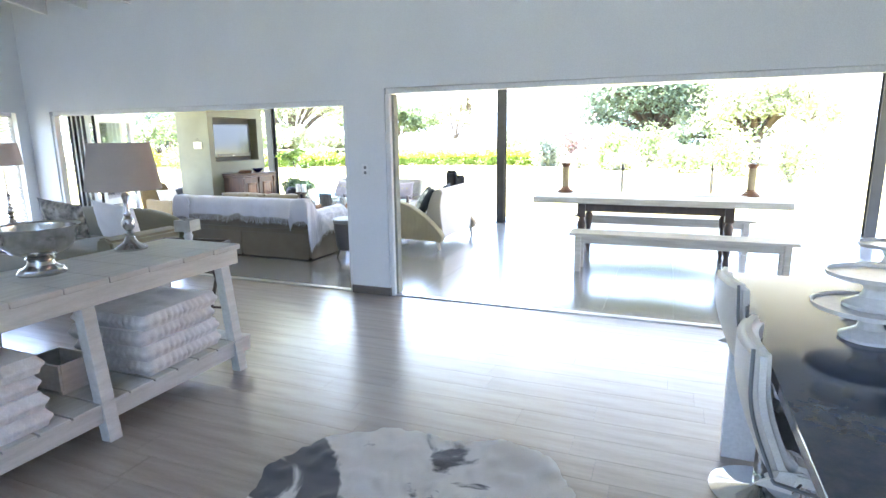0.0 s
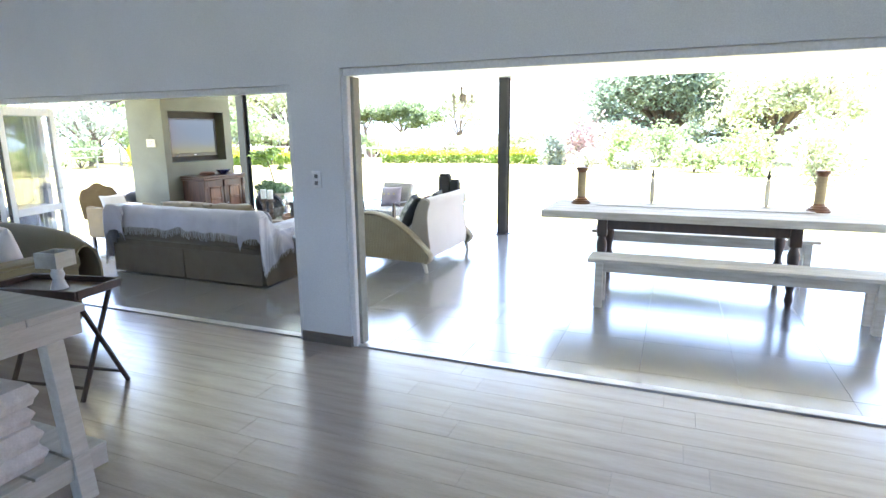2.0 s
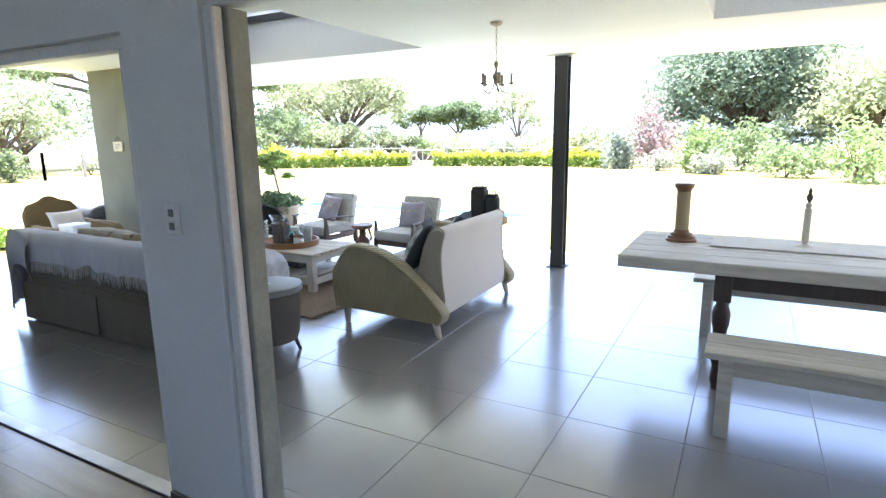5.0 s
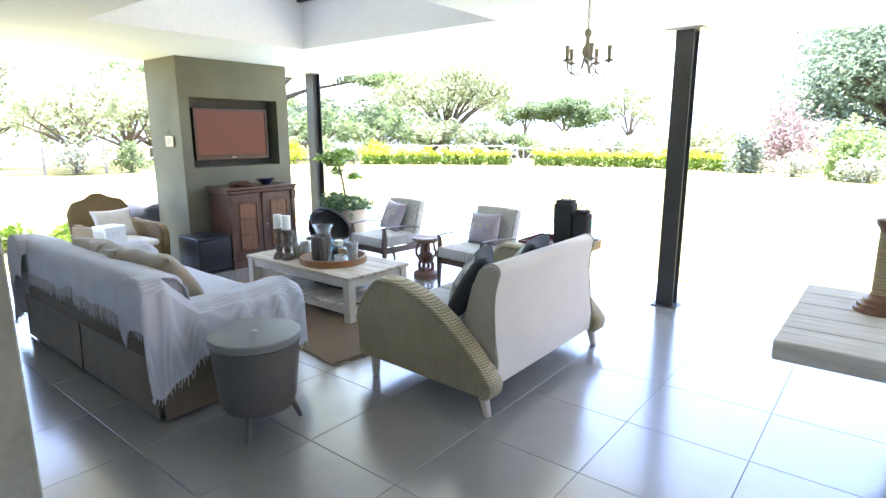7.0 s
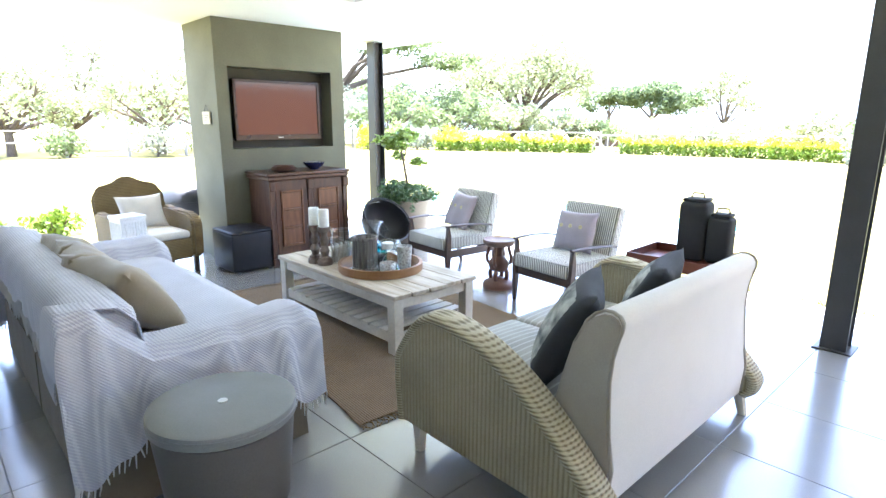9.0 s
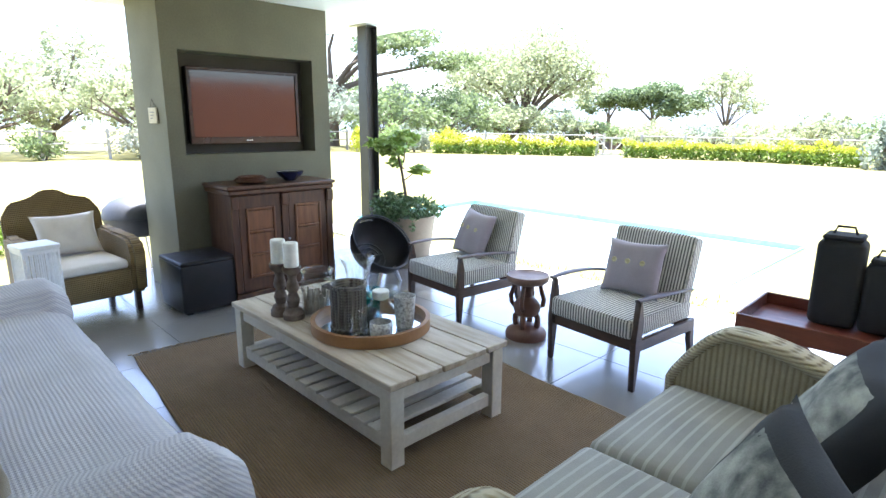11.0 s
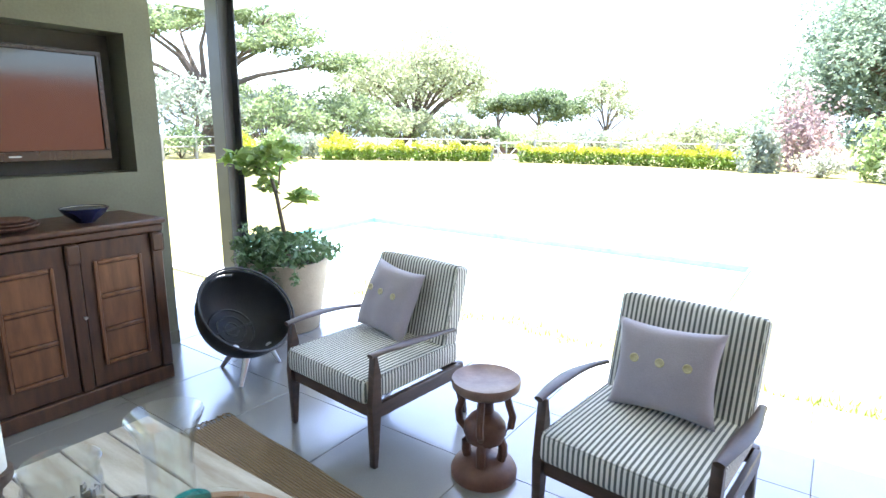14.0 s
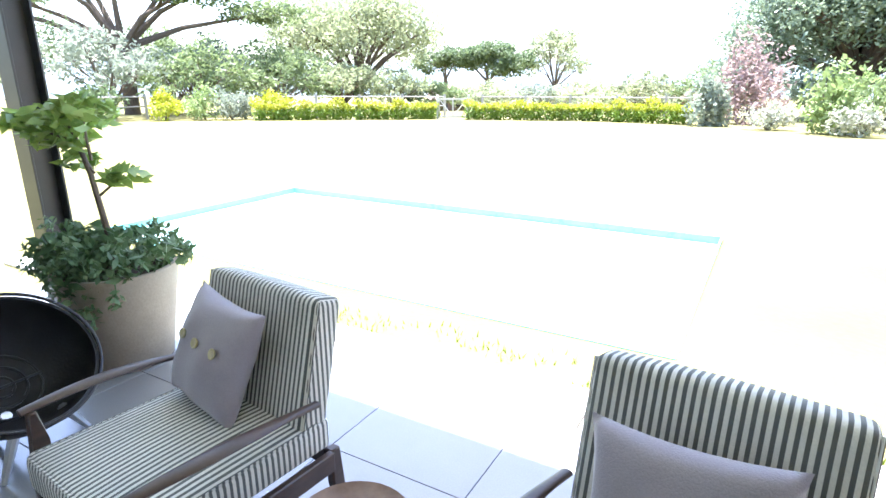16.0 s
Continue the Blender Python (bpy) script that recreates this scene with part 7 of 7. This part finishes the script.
for k, (x, y, w, h, m_) in enumerate(((-29.5, 13.4, 2.6, 3.6, M_PALELEAF), (-32.5, 16.8, 3.4, 4.4, M_PALELEAF), (-35, 11.0, 3.6, 4.6, M_PALELEAF), (-31.0, 8.0, 2.8, 3.6, M_PALELEAF), (-34.0, 4.0, 3.6, 4.6, M_PALELEAF), (-38.0, 20.5, 4.0, 4.6, M_MIDLEAF), (-34, -1, 3.6, 4.6, M_PALELEAF))):
    tree("garden_tree", x, y, gz(x, y), 1.0, dome(w, h, 16, h * 0.5, 30 + k), m_, 0.2, 0.12, 36, "leafy garden tree beyond a lawn")
for k, (x, y, w, h, m_) in enumerate(((-33.0, 24.5, 3.0, 4.0, M_GREYLEAF), (-31.2, 28.1, 2.8, 3.6, M_MIDLEAF), (-34.8, 30.5, 3.4, 4.0, M_GREYLEAF), (-30.5, 33.5, 2.8, 3.6, M_MIDLEAF), (-34.0, 36.5, 3.4, 3.8, M_DARKLEAF), (-30.5, 39.5, 3.0, 3.0, M_PALELEAF), (-40.0, 33.0, 4.0, 5.0, M_MIDLEAF), (-21.5, 58, 2.6, 1.9, M_PALELEAF), (-16.5, 60, 2.8, 1.9, M_PALELEAF), (-12.5, 52, 2.6, 2.2, M_GREYLEAF), (-8.0, 50, 2.6, 3.0, M_MIDLEAF))):
    tree("shrub_tree", x, y, gz(x, y), 0.5, dome(w, h, 12, h * 0.42, 60 + k), m_, 0.14, 0.13, 36, "dense shrubby tree behind a lawn")

for k, (x, y, w, h, m_) in enumerate(((-31.5, 40.5, 2.8, 2.9, M_MIDLEAF), (-29.0, 43.5, 2.8, 2.8, M_PALELEAF), (-27.6, 47.0, 2.6, 2.0, M_MIDLEAF), (-23.0, 48.0, 2.6, 1.8, M_PALELEAF), (-19.5, 50.5, 2.8, 2.2, M_GREYLEAF), (-15.5, 48.0, 2.6, 2.0, M_PALELEAF), (-11.5, 45.0, 2.4, 2.2, M_PALELEAF), (-33.5, 33.0, 2.8, 3.4, M_GREYLEAF), (-26.0, 52.0, 2.6, 2.4, M_PALELEAF))):
    tree("shrub_tree", x, y, gz(x, y), 0.3, dome(w, h, 12, h * 0.34, 90 + k), m_, 0.12, 0.13, 36, "dense shrubby tree behind a post and rail fence")


def bush(name, x, y, w, h, material, n, size, label, flat=0.0, up=False, seed=0):
    g = random.Random(100 + seed)
    b = thing(name, x, y, gz(x, y), 0, label, "bush")
    bm = bmesh.new()
    for k in range(6):
        a = g.uniform(0, 6.28)
        tube(bm, [(0, 0, -0.05), (0.4 * w * math.cos(a), 0.4 * w * math.sin(a), h * 0.6)], 0.03, 5, 0.01)
    part("stem", bm, M_BARK, b)
    bm = bmesh.new()
    for k in range(16):
        a, rr = g.uniform(0, 6.28), g.uniform(0, 0.75) * w
        z = h * g.uniform(0.25, 0.8) * (1.15 - rr / w * 0.6)
        rad = (w * 0.36, w * 0.36, h * (0.5 if up else 0.28))
        leaves(bm, (rr * math.cos(a), rr * math.sin(a), z), rad, n // 16, size, g, shell=0.5)
    part("foliage", bm, material, b, smooth=None)


bush("pink_bush", -5.3, 36.2, 1.9, 3.2, M_PINK, 2200, 0.12, "tall dusky pink leafy shrub", up=True, seed=1)
bush("spiky_bush", -2.4, 31.4, 1.3, 2.2, M_SPRING, 1500, 0.12, "tall yellow-green spiky shrub", up=True, seed=2)
bush("white_bush", -4.3, 32.2, 1.0, 1.15, M_BLOSSOM, 1300, 0.07, "rounded bush covered with white blossom", seed=3)
bush("white_bush", -1.7, 30.0, 1.1, 1.2, M_BLOSSOM, 1300, 0.07, "rounded bush covered with white blossom", seed=4)
bush("grey_bush", -6.6, 33.6, 0.9, 1.6, M_GREYLEAF, 1400, 0.12, "upright grey-green shrub at a hedge end", up=True, seed=5)
bush("green_bush", 1.0, 29.0, 1.6, 1.8, M_MIDLEAF, 1500, 0.1, "rounded green garden bush", seed=6)
bush("green_bush", 3.0, 26.5, 1.2, 2.3, M_SPRING, 1500, 0.09, "upright light green garden bush", up=True, seed=7)
bush("green_bush", 5.6, 28.5, 2.0, 2.6, M_MIDLEAF, 1500, 0.11, "broad green garden bush", seed=8)
bush("green_bush", 4.6, 22.5, 0.9, 1.9, M_PALELEAF, 1100, 0.08, "slim pale green garden bush", up=True, seed=9)
bush("green_bush", -0.6, 33.5, 1.8, 2.4, M_MIDLEAF, 1500, 0.11, "broad green garden bush", seed=10)
bush("golden_bush", -29.4, 24.9, 1.3, 1.4, M_GOLD, 1400, 0.09, "golden yellow bush at a lawn's edge", seed=11)
bush("green_bush", -28.2, 26.2, 1.2, 1.9, M_SPRING, 1300, 0.09, "bright green bush at a lawn's edge", seed=12)
bush("grey_bush", -27.0, 26.8, 1.3, 1.8, M_GREYLEAF, 1400, 0.09, "grey-green bush at a lawn's edge", seed=13)
bush("golden_bush", -25.6, 28.0, 1.0, 1.5, M_GOLD, 1100, 0.08, "golden yellow bush at a hedge end", seed=14)
bush("green_bush", -31.2, 22.6, 1.6, 1.6, M_DARKLEAF, 1400, 0.1, "dark green bush at a lawn's edge", seed=15)
bush("grey_bush", -30.0, 19.6, 1.3, 1.3, M_BLOSSOM, 1200, 0.08, "pale flowering bush beside a fence", seed=16)
bush("white_bush", -27.6, 12.6, 1.5, 1.4, M_BLOSSOM, 1300, 0.08, "white flowering bush beside a fence", seed=17)
bush("green_bush", -28.8, 9.6, 1.3, 1.2, M_MIDLEAF, 1200, 0.08, "green bush beside a fence", seed=18)
bush("green_bush", -27.4, 14.8, 1.2, 1.3, M_MIDLEAF, 1200, 0.08, "green bush beside a fence", seed=19)
for k, (x, y) in enumerate(((-10.5, 5.3), (-10.6, 6.1), (-10.5, 6.9), (-10.8, 4.5))):
    bush("border_plant", x, y, 0.45, 0.35, M_HEDGE, 600, 0.045, "low bright green border plant", seed=20 + k)

# hedge in two stretches, golden on top, either side of the gate
def hedge(x0, y0, x1, y1, label, seed):
    g = random.Random(seed)
    h = thing("hedge", (x0 + x1) / 2, (y0 + y1) / 2, 0, 0, label, "hedge", "garden hedge")
    d = Vector((x1 - x0, y1 - y0, 0))
    n = int(d.length / 0.30)
    low, top = bmesh.new(), bmesh.new()
    for k in range(n + 1):
        p = Vector((x0, y0, 0)).lerp(Vector((x1, y1, 0)), k / n)
        z = gz(p.x, p.y)
        q = (p.x - (x0 + x1) / 2 + g.uniform(-0.1, 0.1), p.y - (y0 + y1) / 2 + g.uniform(-0.15, 0.15))
        leaves(low, (q[0], q[1], z + 0.28), (0.36, 0.36, 0.34), 150, 0.085, g, shell=0.8)
        hh = g.uniform(0.55, 0.72) + (0.25 if g.random() < 0.12 else 0)
        leaves(top, (q[0], q[1], z + hh), (0.34, 0.34, 0.18), 110, 0.075, g, shell=0.8)
    a = part("foliage", low, M_HEDGE, h, smooth=None)
    b = part("new_growth", top, M_GOLD, h, "golden new growth", smooth=None)


hedge(-25.4, 27.2, -18.95, 32.6, "low clipped hedge with golden new growth", 41)
hedge(-17.3, 33.2, -11.5, 35.0, "low clipped hedge with golden new growth beside a gate", 42)
hedge(-11.4, 35.0, -7.3, 34.4, "low clipped hedge with golden new growth", 43)

# thin grass growing into the paving beside the pool
g = random.Random(77)
bm = bmesh.new()
for k in range(1500):
    x, y = g.uniform(-7.5, 0.5), 10.12 + abs(g.gauss(0, 0.16))
    if noise.noise(Vector((x * 2.2, y * 4, 0))) < 0.0:
        continue
    a, h = g.uniform(0, 3.14), g.uniform(0.02, 0.05)
    c, s_ = 0.006 * math.cos(a), 0.006 * math.sin(a)
    bm.faces.new([bm.verts.new(q) for q in ((x - c, y - s_, GROUND), (x + c, y + s_, GROUND), (x + g.uniform(-0.02, 0.02), y + g.uniform(-0.02, 0.02), GROUND + h))])
solid("grass_blades", bm, M_HEDGE, "thin grass tufts at the edge of pale paving", "grass", kind="stuff", smooth=None)

# gate with cross braces
M_GATE = mat("silvered_gate_timber", (0.50, 0.48, 0.44), 0.8, col2=(0.42, 0.40, 0.37), scale=3, fine=40, bump=0.3)
gt_ = thing("garden_gate", -18.15, 33.0, gz(-18, 33), 22, "grey timber garden gate with diagonal braces", "gate")
for x in (-0.78, 0.78):
    part("post", B(x - 0.05, x + 0.05, -0.05, 0.05, 0, 1.2, bev=0.006), M_GATE, gt_)
for z in (0.12, 0.98):
    part("rail", B(-0.72, 0.72, -0.02, 0.02, z - 0.045, z + 0.045, bev=0.003), M_GATE, gt_)
for x in (-0.69, 0.0, 0.69):
    part("stile", B(x - 0.03, x + 0.03, -0.022, 0.022, 0.167, 0.933, bev=0.003), M_GATE, gt_)
for s in (-1, 1):
    bm = bmesh.new()
    tube(bm, [(s * 0.05, 0, 0.18), (s * 0.65, 0, 0.92)], 0.028, 6)
    part("brace", bm, M_GATE, gt_)


def fence(x0, y0, x1, y1, label):
    f = thing("fence", 0, 0, 0, 0, label, "fence", "post and rail fence")
    d = Vector((x1 - x0, y1 - y0))
    n = max(1, int(d.length / 2.2))
    pts = [(x0 + d.x * k / n, y0 + d.y * k / n) for k in range(n + 1)]
    for x, y in pts:
        z = gz(x, y)
        part("post", B(x - 0.05, x + 0.05, y - 0.05, y + 0.05, z - 0.05, z + 1.2), M_FENCE, f, smooth=None)
    for a, b in zip(pts, pts[1:]):
        for h in (0.62, 1.08):
            bm = bmesh.new()
            tube(bm, [(a[0], a[1], gz(*a) + h), (b[0], b[1], gz(*b) + h)], 0.035, 6)
            part("rail", bm, M_FENCE, f)


fence(-26.5, 29.0, -19.2, 34.0, "grey timber post and rail fence behind a hedge")
fence(-17.2, 34.4, -6.5, 37.0, "grey timber post and rail fence behind a hedge")
fence(-29.8, 3.0, -27.2, 16.0, "grey timber post and rail fence along a lawn")
fence(-27.2, 16.0, -31.0, 25.0, "grey timber post and rail fence along a lawn")


def house(x, y, z, w, d, h, rz, label):
    hs = thing("farmhouse", x, y, z, rz, label, "house", "distant houses")
    part("wall", B(-w / 2, w / 2, -d / 2, d / 2, -1, h), M_PALEW, hs)
    bm = bmesh.new()
    prism(bm, [(-d / 2 - 0.5, h), (d / 2 + 0.5, h), (0, h + d * 0.28)], -w / 2 - 0.5, w / 2 + 0.5, axis="x")
    part("roof", bm, M_ROOF, hs, "brown tiled roof")
    for k in range(4):
        x0 = -w / 2 + w * (k + 0.5) / 4
        wn_ = part("window", B(x0 - 0.6, x0 + 0.6, -d / 2 - 0.02, -d / 2 + 0.04, 0.9, 2.1), M_PALEW, hs)
        part("pane", B(x0 - 0.5, x0 + 0.5, -d / 2 - 0.03, -d / 2 - 0.021, 1.0, 2.0), M_SCREEN, wn_)


house(-36.2, 70.0, -2.6, 9, 6, 2.3, 24, "brick house with a brown roof beyond trees")
house(-22.5, 78.0, -2.4, 6, 5, 2.2, 20, "small brick house with a brown roof beyond trees")
house(-14.0, 82.0, -2.6, 6, 5, 2.2, 12, "small brick house with a brown roof beyond trees")
# out-of-view wall, added to give the television screen its orange reflection
structure("reflected_wall", B(9.0, 9.25, 8.0, 22.0, GROUND - 0.3, 2.9), M_BRICK, "unseen terracotta wall added for the television's orange reflection")

# far ridge of hazy hills all round
bm = bmesh.new()
N = 96
ring = []
for k in range(N):
    a = 2 * math.pi * k / N
    h = 17 + 9 * noise.noise(Vector((math.cos(a) * 3, math.sin(a) * 3, 7))) + 4 * noise.noise(Vector((math.cos(a) * 11, math.sin(a) * 11, 3)))
    ring.append([bm.verts.new((-8 + r * math.cos(a), 8 + r * math.sin(a), z)) for r, z in ((300, -6), (360, h * 0.6), (430, h), (520, h * 0.5))])
for k in range(N):
    p, q = ring[k], ring[(k + 1) % N]
    for j in range(3):
        bm.faces.new((p[j], q[j], q[j + 1], p[j + 1]))
structure("backdrop", bm, M_HILL, "wooded hills in the distance with haze put into their colour", smooth=60)

# ---- floor pieces ----
TW = 0.607
slab = bpy.data.objects["slab"]
bm = bmesh.new()
box(bm, 0.0015, TW - 0.0015, 0.0015, TW - 0.0015, -0.006, 0.0, bev=0.0012)
tile_me = link("tile", bm, M_TILE)
bpy.data.objects.remove(tile_me)
tile_me = bpy.data.meshes["tile"]
for i in range(-11, 12):
    for j in range(-2, 9):
        x, y = -1.755 + TW * i, 4.843 + TW * j
        if y < WALL_Y0 + 0.1 or y > 9.2 or x < -8.45 or x > X_RIGHT - 0.4:
            continue
        shared("tile", tile_me, slab, pose(x, y, 0))
bm = bmesh.new()
for i in range(-11, 12):
    box(bm, -1.755 + TW * i + 0.0015, -1.755 + TW * (i + 1) - 0.0015, WALL_Y0 + 0.105, 4.843 - TW - 0.0015, -0.006, 0.0)
ob = part("tile_offcuts", bm, M_TILE, slab)
ob["kind"] = "stuff"
# laminate planks run along x, staggered
fl = bpy.data.objects["floor"]
rnd = random.Random(4)
bm = bmesh.new()
box(bm, 0.0006, 1.2794, 0.0006, 0.1914, -0.004, 0.0, bev=0.0006)
plank_ob = link("plank", bm, M_LAMI)
plank_me = plank_ob.data
bpy.data.objects.remove(plank_ob)
rest = bmesh.new()
row = 0
y = WALL_Y0 + 0.02 - 0.192
while y > -5.3:
    x = X_LEFT - rnd.uniform(0, 1.28)
    while x < X_RIGHT:
        if -4.3 < x < 0.9 and y > -0.9:
            shared("plank", plank_me, fl, pose(x, y, 0))
        elif x + 1.28 > X_LEFT:
            box(rest, max(x, X_LEFT - 0.1) + 0.0006, min(x + 1.28, X_RIGHT + 0.1) - 0.0006, y + 0.0006, y + 0.1914, -0.004, 0.0)
        x += 1.28
    y -= 0.192
ob = part("plank_rows", rest, M_LAMI, fl)
ob["kind"] = "stuff"
# paving strip beyond the tiles
pave = bpy.data.objects["ground"]
bm = bmesh.new()
box(bm, 0.004, 0.496, 0.004, 0.416, -0.03, 0.0, bev=0.006)
pv = link("paver", bm, M_PAVE)
pv_me = pv.data
bpy.data.objects.remove(pv)
for i in range(30):
    shared("paver", pv_me, pave, pose(-9.6 + 0.5 * i, 9.72, GROUND + 0.03))
